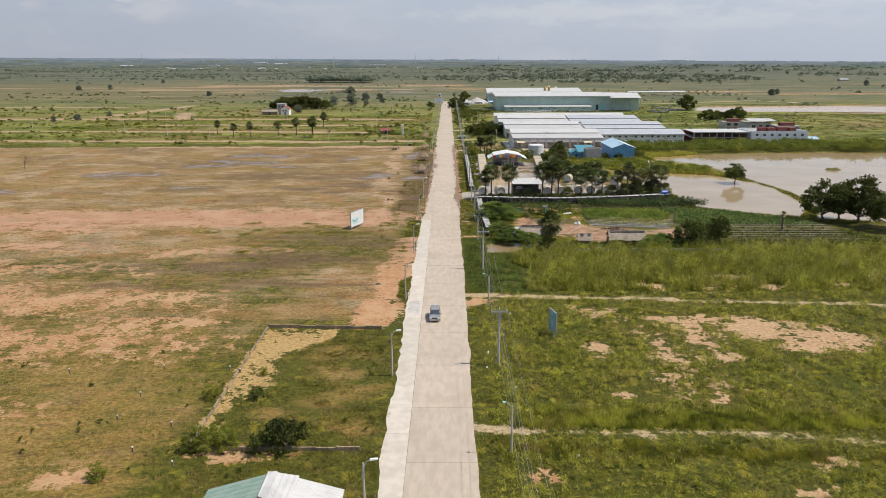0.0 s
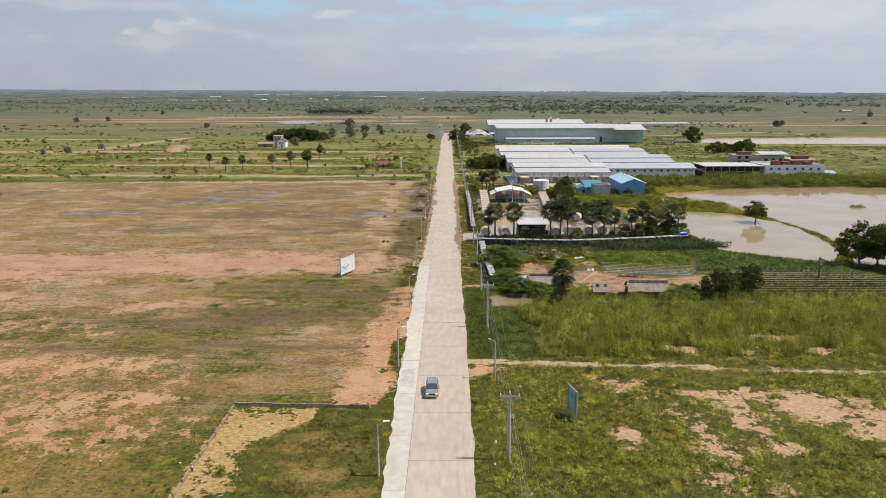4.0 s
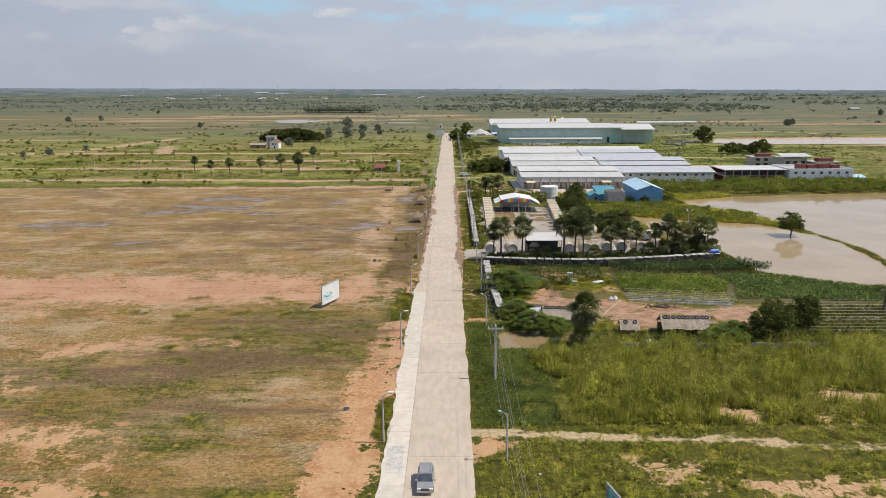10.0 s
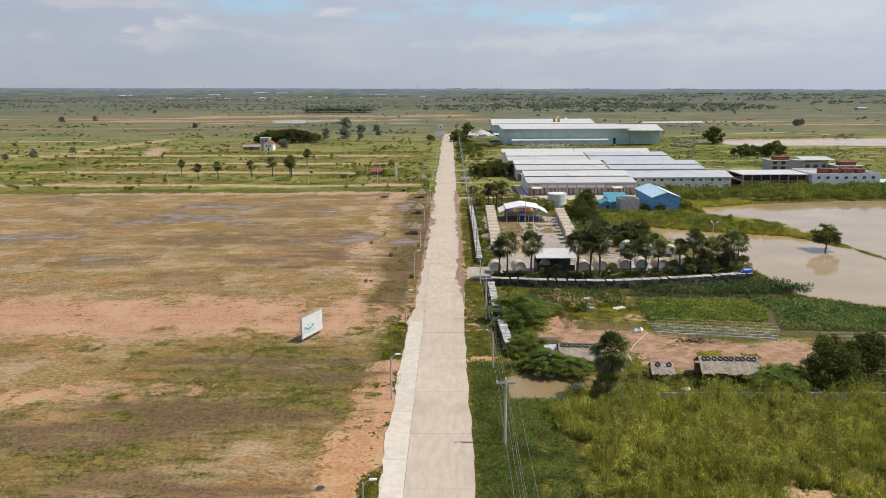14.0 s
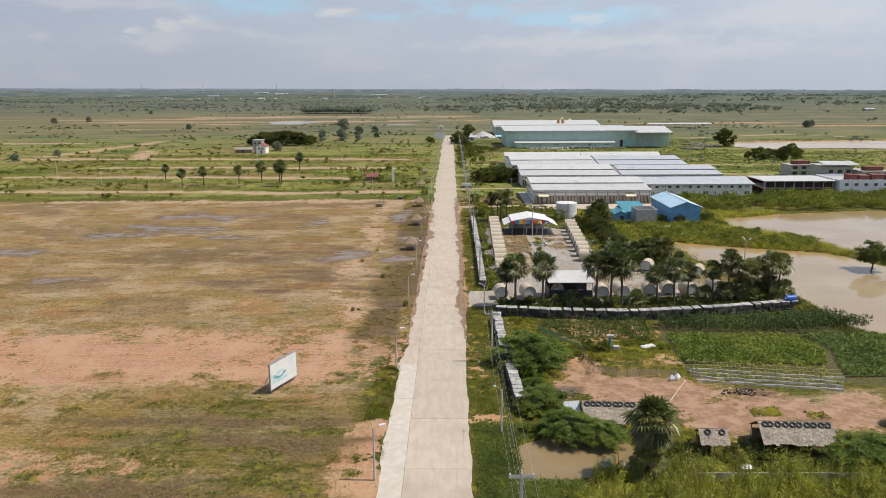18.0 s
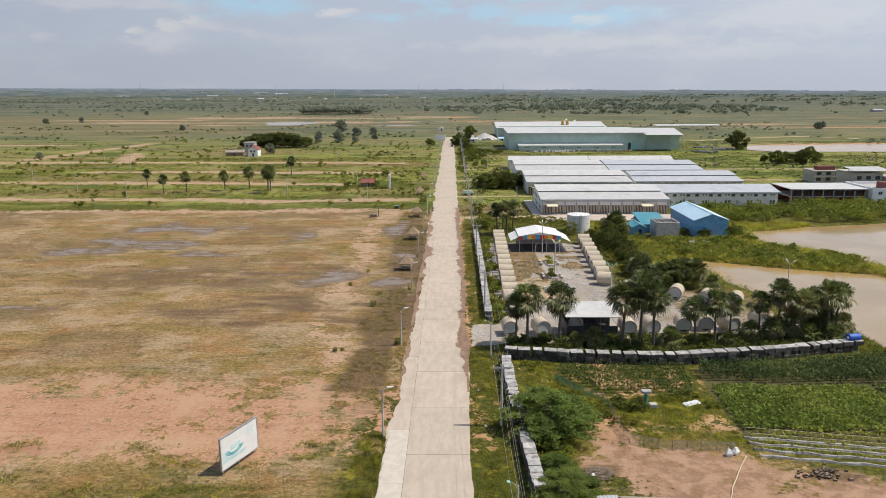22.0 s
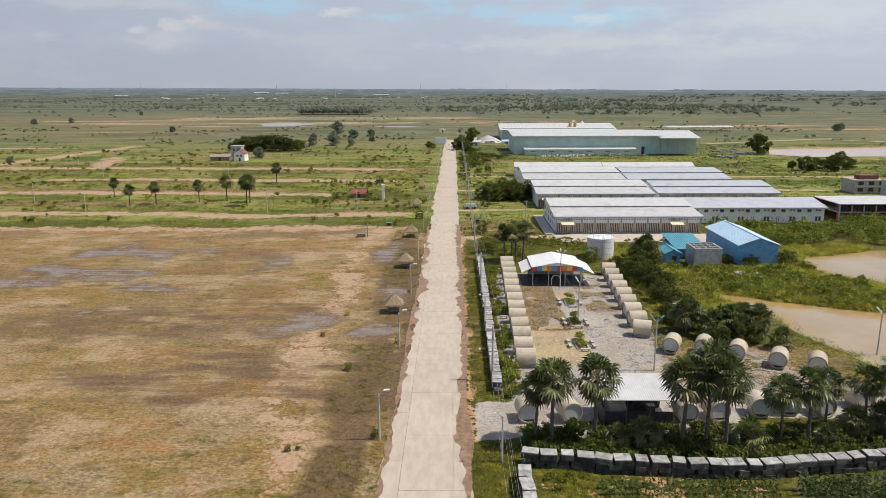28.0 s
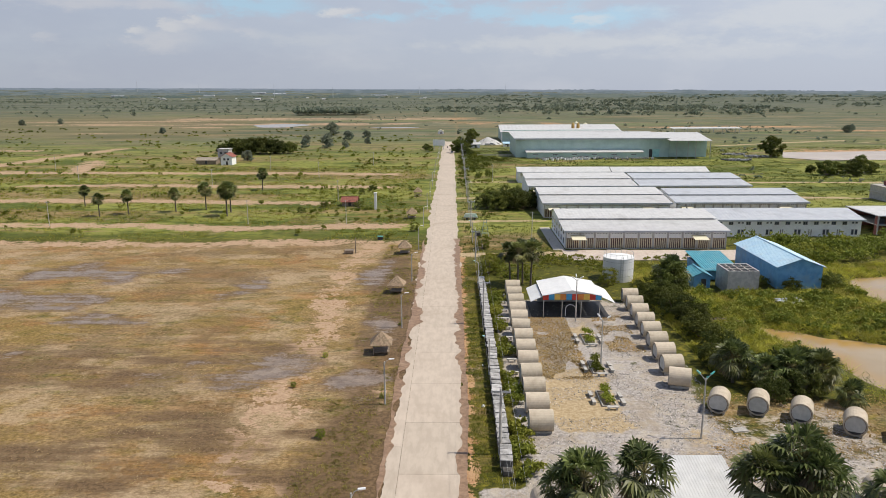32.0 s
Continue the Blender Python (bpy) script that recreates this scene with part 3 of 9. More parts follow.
    soil = np.maximum(soil, ramp(-line_distance(wx, wy, [(-9.6, 142), (-9.0, 132), (-10.6, 100), (-11.4, 92)]), -3.9, -1.0))
    soil = np.maximum(soil, 0.54 * ramp(-line_distance(wx, wy, [(-15.5, 178), (-17.5, 197), (-20, 216), (-19.6, 232), (-20.5, 250), (-19, 320)]), -5, -1))
    for cx, cy, rx, ry in ((-10.8, 212.8, 1.6, 4.0), (-10.4, 219.4, 1.5, 3.0), (-12.0, 203, 1.4, 3.0), (-10.6, 230, 1.3, 4.0), (-9.4, 190, 1.4, 3.4), (-11.4, 246, 1.4, 4.0), (-8.2, 206, 0.9, 4.0)):
        soil = np.maximum(soil, 0.62 * spot(wx, wy, cx, cy, rx, ry))
    soil = np.maximum(soil, 0.75 * ramp(-line_distance(wx, wy, [(-150, 325), (-60, 322), (-12, 326)]), -5, -1))
    mx, my = x + 0.32 * (wx - x), y + 0.32 * (wy - y)
    for cx, cy, rx, ry, a in ((39.4, 92.2, 4.8, 2.4, 0.72), (34.6, 92.6, 3.0, 1.6, 0.6), (48.2, 88.0, 4.6, 5.0, 0.84), (53.4, 83.0, 5.2, 4.4, 0.98), (58.0, 84.0, 4.4, 4.6, 0.94), (31.0, 82.2, 2.0, 4.0, 0.74), (31.6, 76.2, 2.3, 2.6, 0.7),
                              (37.2, 82.8, 2.0, 3.8, 0.76), (21.9, 80.2, 1.9, 3.0, 0.78), (24.0, 96.0, 4.6, 1.5, 0.58), (39.0, 77.7, 1.9, 1.4, 0.74), (28.6, 70.7, 3.6, 1.3, 0.62), (33.9, 65.0, 1.6, 1.7, 0.7), (22.9, 64.9, 1.6, 0.8, 0.6)):
        soil = np.maximum(soil, a * np.clip(0.5 + 0.9 * (1 - np.hypot((mx - cx) / rx, (my - cy) / ry)), 0, 1))
    for cx, cy, rx, ry, a in ((45, 89, 15, 6, 0.36), (31, 80, 7, 10, 0.27), (25, 94, 8, 4, 0.27), (31, 68, 7, 5, 0.26), (57, 83, 11, 7, 0.34), (47, 111, 16, 5, 0.3)):
        soil = np.maximum(soil, a * np.clip(2.2 * (1.12 - np.hypot((wx - cx) / rx, (wy - cy) / ry)), 0, 1))
    for cx, cy, rx, ry, a in ((36.5, 109.4, 3.4, 1.9, 0.86), (53.7, 114.2, 5.2, 1.8, 0.8), (58.6, 108.4, 3.1, 1.5, 0.76), (47.4, 108.3, 2.0, 1.1, 0.7), (72.2, 110.0, 2.4, 1.2, 0.8), (39.2, 50.1, 0.9, 0.6, 0.8), (41.0, 50.3, 0.9, 0.6, 0.8),
                              (35.2, 45.4, 1.2, 0.8, 0.8), (37.4, 45.8, 1.1, 0.7, 0.8), (10.5, 47.5, 1.8, 1.6, 0.9)):
        soil = np.maximum(soil, a * np.clip(0.5 + 0.95 * (1 - np.hypot((mx - cx) / rx, (my - cy) / ry)), 0, 1))
    for w, pts in TRACKS_PALE[2:9]:
        soil = np.maximum(soil, 0.95 * ramp(-line_distance(wx * 0.6 + x * 0.4, wy * 0.6 + y * 0.4, pts), -w * 2.3, -w * 0.5))
    yard = np.maximum(spot(wx, wy, 26, 154.5, 9.5, 5.5), np.maximum(spot(wx, wy, 42, 149.5, 13.5, 5.0), spot(wx, wy, 56, 147.5, 4, 1.6)))
    yard = np.maximum(yard, spot(wx, wy, 19.6, 163, 2.6, 4.5))
    soil = np.maximum(soil, np.clip(yard * 1.25, 0, 0.98))
    for cx, cy, rx, ry, a in ((26, 180, 9, 4.5, 0.46), (12.5, 182, 1.5, 1.4, 0.6), (27, 166, 4, 1.2, 0.42), (34, 167, 2, 2.0, 0.46)):
        soil = np.maximum(soil, a * spot(wx, wy, cx, cy, rx, ry))
    soil = np.maximum(soil, 0.9 * spot(wx, wy, 7, 146.5, 3.5, 1.2))
    soil = np.maximum(soil, 0.7 * spot(wx, wy, 7, 101, 3, 2.5))
    soil = np.maximum(soil, 0.75 * ramp(x, 3, 4) * ramp(-x, -5.4, -4.4) * ramp(wy, 176, 200) * ramp(-wy, -330, -300))
    for cy, h, x0, x1 in ((1000, 22, -520, 40), (930, 12, -330, -120), (1080, 14, -900, -300), (608, 12, 190, 900), (530, 5, 230, 900), (1000, 30, -60, 160), (905, 14, 160, 420), (830, 12, 300, 800), (1150, 40, -420, 60), (822, 7, -480, -280)):
        soil = np.maximum(soil, 0.8 * ramp(0.6 * vnoise(x * 0.3, y, 24, 3) + 0.4 * vnoise(x, y, 30, 5), 0.26, 0.5) * ramp(-np.abs(wy - cy), -h * 1.5, -h * 0.5) * ramp(x, x0, x0 + 60) * ramp(-x, -x1, -x1 + 60))

    wet = 0.86 * ramp(-x, 6.4, 8) * ramp(wx, -15.5, -11.5) * ramp(wy, 165, 180) * ramp(-wy, -318, -296)
    wet = np.maximum(wet, ramp(-x, 3.6, 4.4) * ramp(wx, -9.5, -6.5) * ramp(wy, 186, 205) * ramp(-wy, -310, -280) * 0.85)
    for cx, cy, rx, ry, a in ((-30, 128, 17, 3, 0.8), (-22, 140, 12, 2.5, 0.75), (-34, 146, 14, 2, 0.7), (-45, 122, 20, 3, 0.6), (-30, 112, 16, 2.6, 0.6), (-17, 147, 5, 2.4, 0.7), (-55, 108, 18, 2, 0.5),
                              (-36, 212, 22, 9, 0.55), (-50, 240, 40, 9, 0.5), (-20, 206, 9, 5, 0.55), (-33, 222, 10, 3.2, 0.7)):
        wet = np.maximum(wet, a * spot(wx, wy, cx, cy, rx, ry))
    for cx, cy, rx, ry, a in ((41.5, 155.2, 3, 1.2, 0.75), (16.9, 154.5, 2.4, 1.2, 0.8), (46, 147.2, 4, 1.4, 0.5)):
        wet = np.maximum(wet, a * spot(wx, wy, cx, cy, rx, ry))
    pool = np.zeros_like(x)
    px_ = wx + (vnoise(x, y, 14, 6) - 0.5) * 26
    py_ = wy + (vnoise(x, y, 9, 7) - 0.5) * 9
    for cx, cy, rx, ry in ((-83, 272, 16, 6), (-62, 261, 12, 4.5), (-80, 293, 14, 7), (-43, 283, 4.5, 6), (-59, 295, 6, 4), (-28, 236, 9, 4), (-66, 242, 2.5, 2), (-100, 262, 12, 5), (-116, 240, 10, 5), (-84, 214, 9, 3),
                           (-12, 293, 3.4, 10), (-10, 256, 3.6, 8), (-11.5, 233, 3, 6), (-150, 205, 16, 4)):
        pool = np.maximum(pool, spot(wx * 0.3 + px_ * 0.7 if cx < -20 else wx, wy * 0.3 + py_ * 0.7 if cx < -20 else wy, cx, cy, rx * 0.9, ry * 0.9))
    wet = np.maximum(wet, np.clip(pool * 1.1, 0, 0.7))
    pool = pool * 0.62

    sand = np.zeros_like(x)
    for n_, (w, pts) in enumerate(TRACKS_PALE):
        sand = np.maximum(sand, (0.42 if 2 <= n_ < 9 else (0.66 + 0.22 * ramp(-x, -40, -24) if n_ == 1 else (0.54 + 0.32 * ramp(-x, -13, -8) if n_ == 0 else 1.0))) * ramp(-line_distance(x + (wx - x) * 0.3, y + (wy - y) * 0.3, pts), -w - 0.8, -w * 0.4) * 0.9)
    ox, oy = x + (wx - x) * 0.5, y + (wy - y) * 0.5
    ochre = 0.82 * ramp(-poly_distance(ox, oy, [(-27.5, 55), (-24.8, 57), (-24.2, 62), (-21.6, 68.5), (-22.6, 76), (-19.6, 82), (-16, 84.4), (-15, 88.4), (-27.5, 88.6)]), -1.2, 0.8) * ramp(x, -26.62, -26.5) * ramp(-y, -88.6, -88.2)
    sand = np.maximum(sand, 0.9 * ramp(x * 0.7 + wx * 0.3, 13.6, 14.6) * ramp(-(x * 0.7 + wx * 0.3), -25.0, -23.0) * ramp(y, 216, 218) * ramp(-y, -238, -236))
    sand = np.maximum(sand, 0.55 * spot(wx, wy, 27, 252, 4, 6))
    sand = np.maximum(sand, 0.4 * spot(wx, wy, 33, 215, 6, 4))
    gravel = (0.75 + 0.25 * ramp(-x, -30, -24)) * ramp(x, 9.5, 11) * ramp(-x, -37, -34) * ramp(wy, 194, 197) * ramp(-wy, -276, -268)
    gravel = np.maximum(gravel, 0.55 * ramp(x, 33, 36) * ramp(-x, -58, -50) * ramp(wy, 208, 211) * ramp(-wy, -226, -218))
    gravel = np.maximum(gravel, 0.75 * ramp(x, 28, 30) * ramp(-x, -70, -60) * ramp(wy, 199, 201) * ramp(-wy, -216, -210))
    gravel = np.maximum(gravel, ramp(x, 4.5, 5) * ramp(-x, -10.6, -10) * ramp(y, 194, 194.8) * ramp(-y, -205, -204.4))
    gravel = np.maximum(gravel, 0.8 * spot(wx, wy, 18, 690, 14, 8))
    crop = ramp(-poly_distance(wx * 0.2 + x * 0.8, wy * 0.2 + y * 0.8, [(36, 164), (37, 185), (66, 189), (72, 182), (82, 171), (93, 167), (97, 150), (70, 154)]), -1, 1)
    return dry, np.clip(soil, 0, 1), np.clip(wet, 0, 1), np.clip(sand, 0, 1), np.clip(gravel, 0, 1), np.clip(pool, 0, 1), crop, ochre


WATER_LEVEL = -0.35


def far_rise(x, y):
    """The plain climbs gently towards the skyline, more so in the west."""
    return ramp(np.asarray(y, float), 1300, 4900) * np.clip(28 - 0.0075 * np.asarray(x, float), 6, 50)


def ground_height(x, y):
    d = np.minimum(poly_distance(x, y, POND_NEAR), poly_distance(x, y, POND_FAR))
    rag = (vnoise(x, y, 4, 2) - 0.5) * 1.6
    z = (vnoise(x, y, 11, 5) - 0.5) * 0.16 + (vnoise(x, y, 3, 6) - 0.5) * 0.06
    z = z * ramp(np.abs(x), 5, 9) - 0.03 + far_rise(x, y)
    z = z - 1.3 * ramp(-(d + rag), -1.2, 1.8)
    z = z - 0.9 * ramp(-(poly_distance(x, y, POND_YARD) + rag * 0.5), -0.6, 1.2)
    return z


def axis(*runs):
    out = []
    for a, b, step in runs:
        out += list(np.arange(a, b, step))
    return np.array(out + [runs[-1][1]])


gx = axis((-4900, -900, 200), (-900, -420, 30), (-420, -130, 5), (-130, 112, 1.15), (112, 215, 2.5), (215, 500, 12), (500, 1000, 50), (1000, 4900, 195))
gy = axis((-300, 20, 20), (20, 300, 1.15), (300, 520, 2.2), (520, 1100, 6), (1100, 2000, 25), (2000, 5080, 140))
GX, GY = np.meshgrid(gx, gy)
GZ = ground_height(GX, GY)
nx, ny = len(gx), len(gy)
idx = np.arange(nx * ny).reshape(ny, nx)
ground_mesh = quads("ground", np.stack([GX.ravel(), GY.ravel(), GZ.ravel()], 1),
                    np.stack([idx[:-1, :-1], idx[:-1, 1:], idx[1:, 1:], idx[1:, :-1]], -1).reshape(-1, 4), CONCRETE)
ground_mesh.materials.clear()
z_dry, z_soil, z_wet, z_sand, z_gravel, z_pool, z_crop, z_ochre = zones(GX.ravel(), GY.ravel())
for attr, cols in (("cover", (z_dry, z_soil, z_wet, z_sand)), ("bed", (z_gravel, z_pool, z_crop, z_ochre))):
    at = ground_mesh.attributes.new(attr, "FLOAT_COLOR", "POINT")
    at.data.foreach_set("color", np.stack(cols, 1).astype(np.float32).ravel())
ground_mesh.polygons.foreach_set("use_smooth", np.ones(len(ground_mesh.polygons), bool))


def ground_material():
    m, nt, bs = shader("ground_cover")
    pos = nt.nodes.new("ShaderNodeNewGeometry").outputs["Position"]
    cover, bed = nt.nodes.new("ShaderNodeAttribute"), nt.nodes.new("ShaderNodeAttribute")
    cover.attribute_name, bed.attribute_name = "cover", "bed"
    sc, sb = nt.nodes.new("ShaderNodeSeparateColor"), nt.nodes.new("ShaderNodeSeparateColor")
    nt.links.new(cover.outputs["Color"], sc.inputs[0])
    nt.links.new(bed.outputs["Color"], sb.inputs[0])
    fine, mid = noise_node(nt, 1.9, 6, 0.7, pos), noise_node(nt, 0.5, 6, 0.65, pos)
    patch, broad = noise_node(nt, 0.14, 6, 0.65, pos), noise_node(nt, 0.035, 5, 0.6, pos)
    streak = noise_node(nt, 0.55, 6, 0.7, pos, (0.22, 1.0, 1.0))
    long_ = noise_node(nt, 0.34, 7, 0.72, pos, (0.16, 1.0, 1.0))
    lanes = noise_node(nt, 0.16, 6, 0.7, pos, (0.3, 1.2, 1.0))
    wide = noise_node(nt, 0.006, 5, 0.65, pos, (0.5, 1.6, 1))
    # green turf, with olive and straw in it
    col = blend(nt, span(nt, fine, 0.36, 0.64), (0.026, 0.031, 0.005), (0.108, 0.104, 0.015))
    col = blend(nt, span(nt, mid, 0.51, 0.64, 0, 0.75), col, (0.240, 0.205, 0.034))
    col = blend(nt, span(nt, patch, 0.46, 0.60, 0, 0.65), col, (0.060, 0.070, 0.008))
    col = blend(nt, span(nt, broad, 0.50, 0.66, 0, 0.4), col, (0.160, 0.132, 0.030))
    # far plain: belts of scrub and fallow, distance haze put into their colours
    far = nt.nodes.new("ShaderNodeSeparateXYZ")
    nt.links.new(pos, far.inputs[0])
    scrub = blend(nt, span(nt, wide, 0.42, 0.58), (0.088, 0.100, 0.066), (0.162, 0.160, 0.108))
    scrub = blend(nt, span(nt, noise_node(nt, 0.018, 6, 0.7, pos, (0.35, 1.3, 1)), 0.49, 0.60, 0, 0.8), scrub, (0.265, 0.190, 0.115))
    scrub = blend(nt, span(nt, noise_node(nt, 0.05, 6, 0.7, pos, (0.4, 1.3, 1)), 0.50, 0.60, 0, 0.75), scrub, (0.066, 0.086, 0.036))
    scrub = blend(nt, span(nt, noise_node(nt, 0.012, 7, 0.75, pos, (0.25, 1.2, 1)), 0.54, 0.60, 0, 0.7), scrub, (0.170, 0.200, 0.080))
    # painted haze, mixed into the ground colour more strongly with distance
    haze_tone = blend(nt, span(nt, noise_node(nt, 0.008, 6, 0.7, pos, (0.3, 1.4, 1)), 0.42, 0.58), (0.060, 0.074, 0.064), (0.134, 0.142, 0.110))
    scrub = blend(nt, span(nt, far.outputs[1], 1000, 1900, 0, 0.85), scrub, haze_tone)
    clods = blend(nt, span(nt, noise_node(nt, 0.02, 6, 0.7, pos, (0.3, 1.5, 1)), 0.44, 0.56), (0.120, 0.106, 0.058), (0.195, 0.165, 0.090))
    scrub = blend(nt, span(nt, noise_node(nt, 0.11, 6, 0.75, pos, (0.35, 1.2, 1)), 0.52, 0.61, 0, 0.8), scrub, (0.058, 0.076, 0.026))
    fallow = calc(nt, "MULTIPLY", span(nt, far.outputs[1], 700, 780), span(nt, far.outputs[1], 1150, 1350, 1, 0))
    fallow = calc(nt, "MULTIPLY", fallow, span(nt, far.outputs[0], -260, -190, 0.75, 0))
    scrub = blend(nt, fallow, scrub, clods)
    rank = noise_node(nt, 0.05, 7, 0.72, pos, (0.35, 1.0, 1))
    wild = blend(nt, span(nt, rank, 0.42, 0.56), (0.080, 0.108, 0.018), (0.265, 0.275, 0.072))
    wild = blend(nt, span(nt, noise_node(nt, 0.03, 7, 0.72, pos, (0.3, 1.1, 1)), 0.50, 0.60, 0, 0.8), wild, (0.330, 0.225, 0.125))
    wild = blend(nt, span(nt, noise_node(nt, 0.28, 6, 0.75, pos, (0.6, 1, 1)), 0.49, 0.60, 0, 0.8), wild, (0.050, 0.074, 0.012))
    col = blend(nt, span(nt, far.outputs[1], 322, 345, 0, 0.8), col, wild)
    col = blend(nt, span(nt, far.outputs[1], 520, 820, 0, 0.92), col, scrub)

    def laid(mask, colour, base, soft=0.16, rag=1.0, grain=mid):
        k = mask
        for tex, amount in ((grain, 2.3), (fine, 1.0), (patch, 1.7)):
            k = calc(nt, "ADD", k, calc(nt, "MULTIPLY", calc(nt, "SUBTRACT", tex, 0.5), rag * amount))
        f = calc(nt, "MULTIPLY", span(nt, k, 0.5 - soft, 0.5 + soft), span(nt, mask, 0.02, 0.14))
        return blend(nt, f, base, colour), f

    hair = noise_node(nt, 2.3, 6, 0.78, pos, (0.75, 1.0, 1.0))
    strand = span(nt, hair, 0.34, 0.66)
    straw = blend(nt, strand, (0.165, 0.102, 0.044), (0.430, 0.305, 0.160))
    olive = blend(nt, strand, (0.125, 0.086, 0.026), (0.340, 0.240, 0.092))
    rust = blend(nt, strand, (0.185, 0.088, 0.036), (0.410, 0.230, 0.108))
    ashy = blend(nt, strand, (0.165, 0.118, 0.072), (0.440, 0.345, 0.225))
    straw = blend(nt, span(nt, noise_node(nt, 0.075, 7, 0.7, pos, (0.7, 1.0, 1.0)), 0.46, 0.58, 0, 0.85), straw, olive)
    straw = blend(nt, span(nt, noise_node(nt, 0.118, 7, 0.7, pos, (0.6, 1.0, 1.0)), 0.50, 0.60, 0, 0.75), straw, rust)
    straw = blend(nt, span(nt, noise_node(nt, 0.093, 7, 0.72, pos, (0.5, 1.0, 1.0)), 0.50, 0.60, 0, 0.8), straw, ashy)
    sedge = blend(nt, strand, (0.105, 0.076, 0.018), (0.340, 0.232, 0.078))
    moss = blend(nt, strand, (0.062, 0.060, 0.010), (0.215, 0.180, 0.040))
    sedge = blend(nt, span(nt, noise_node(nt, 0.16, 7, 0.72, pos), 0.49, 0.58, 0, 0.75), sedge, moss)
    sedge = blend(nt, span(nt, noise_node(nt, 0.6, 6, 0.75, pos), 0.53, 0.62, 0, 0.7), sedge, (0.330, 0.190, 0.085))
    straw = blend(nt, span(nt, far.outputs[1], 70, 112, 0.85, 0.1), straw, sedge)
    tuss = noise_node(nt, 0.33, 7, 0.75, pos, (0.6, 1.0, 1.0))
    straw = blend(nt, span(nt, tuss, 0.54, 0.63, 0, 0.7), straw, (0.098, 0.070, 0.028))
    straw = blend(nt, span(nt, streak, 0.55, 0.66, 0, 0.55), straw, (0.130, 0.082, 0.036))
    damp = calc(nt, "MULTIPLY", span(nt, noise_node(nt, 0.042, 7, 0.72, pos, (0.6, 1.0, 1.0)), 0.47, 0.60), span(nt, far.outputs[1], 172, 205))
    straw = blend(nt, calc(nt, "MULTIPLY", damp, 0.65), straw, blend(nt, strand, (0.085, 0.058, 0.030), (0.225, 0.155, 0.085)))
    straw = blend(nt, span(nt, lanes, 0.56, 0.68, 0, 0.5), straw, (0.420, 0.275, 0.150))
    bleached = blend(nt, strand, (0.300, 0.215, 0.130), (0.480, 0.370, 0.245))
    straw = blend(nt, calc(nt, "MULTIPLY", span(nt, noise_node(nt, 0.085, 7, 0.72, pos, (0.8, 1.0, 1.0)), 0.50, 0.61, 0, 0.75), span(nt, far.outputs[1], 96, 120)), straw, bleached)
    col, _ = laid(sc.outputs[0], straw, col, 0.42, 0.9, streak)
    earth = blend(nt, span(nt, fine, 0.36, 0.64), (0.385, 0.212, 0.115), (0.510, 0.325, 0.192))
    earth = blend(nt, span(nt, mid, 0.48, 0.62, 0, 0.6), earth, (0.320, 0.172, 0.090))
    earth = blend(nt, span(nt, patch, 0.48, 0.62, 0, 0.5), earth, (0.480, 0.340, 0.205))
    rosy = blend(nt, span(nt, fine, 0.36, 0.64), (0.352, 0.196, 0.124), (0.455, 0.285, 0.194))
    rosy = blend(nt, span(nt, long_, 0.50, 0.64, 0, 0.6), rosy, (0.300, 0.160, 0.105))
    rosy = blend(nt, span(nt, patch, 0.48, 0.62, 0, 0.5), rosy, (0.460, 0.325, 0.215))
    rosy = blend(nt, span(nt, far.outputs[1], 176, 196), rosy, blend(nt, span(nt, fine, 0.36, 0.64), (0.330, 0.225, 0.150), (0.470, 0.345, 0.240)))
    earth = blend(nt, calc(nt, "MULTIPLY", span(nt, far.outputs[1], 112, 146, 0, 0.9), span(nt, far.outputs[0], -4, 0, 1, 0)), earth, rosy)
    tread = calc(nt, "MULTIPLY", calc(nt, "MULTIPLY", span(nt, far.outputs[0], 12, 18), span(nt, far.outputs[0], 56, 66, 1, 0)), calc(nt, "MULTIPLY", span(nt, far.outputs[1], 138, 142), span(nt, far.outputs[1], 160, 170, 1, 0)))
    trodden = blend(nt, span(nt, mid, 0.40, 0.62), (0.238, 0.148, 0.100), (0.395, 0.264, 0.188))
    earth = blend(nt, calc(nt, "MULTIPLY", tread, 0.9), earth, trodden)
    pallid = calc(nt, "MULTIPLY", span(nt, far.outputs[0], 14, 18), span(nt, far.outputs[1], 116, 120, 1, 0))
    earth = blend(nt, calc(nt, "MULTIPLY", pallid, 0.55), earth, blend(nt, span(nt, fine, 0.36, 0.64), (0.330, 0.225, 0.130), (0.540, 0.410, 0.270)))
    col, _ = laid(sc.outputs[1], earth, col, 0.12, 1.6, mid)
    stones = blend(nt, span(nt, noise_node(nt, 2.2, 7, 0.8, pos), 0.36, 0.64), (0.25, 0.225, 0.208), (0.50, 0.460, 0.428))
    stones = blend(nt, span(nt, mid, 0.46, 0.60, 0, 0.7), stones, (0.44, 0.385, 0.31))
    stones = blend(nt, span(nt, patch, 0.48, 0.60, 0, 0.45), stones, (0.27, 0.21, 0.14))
    col, _ = laid(sb.outputs[0], stones, col, 0.16, 0.7)
    pale = blend(nt, span(nt, fine, 0.36, 0.64), (0.330, 0.245, 0.140), (0.490, 0.395, 0.265))
    col, _ = laid(cover.outputs["Alpha"], pale, col, 0.16, 0.65)
    grit = blend(nt, span(nt, fine, 0.36, 0.64), (0.320, 0.212, 0.090), (0.490, 0.358, 0.178))
    grit = blend(nt, span(nt, mid, 0.52, 0.64, 0, 0.6), grit, (0.250, 0.165, 0.062))
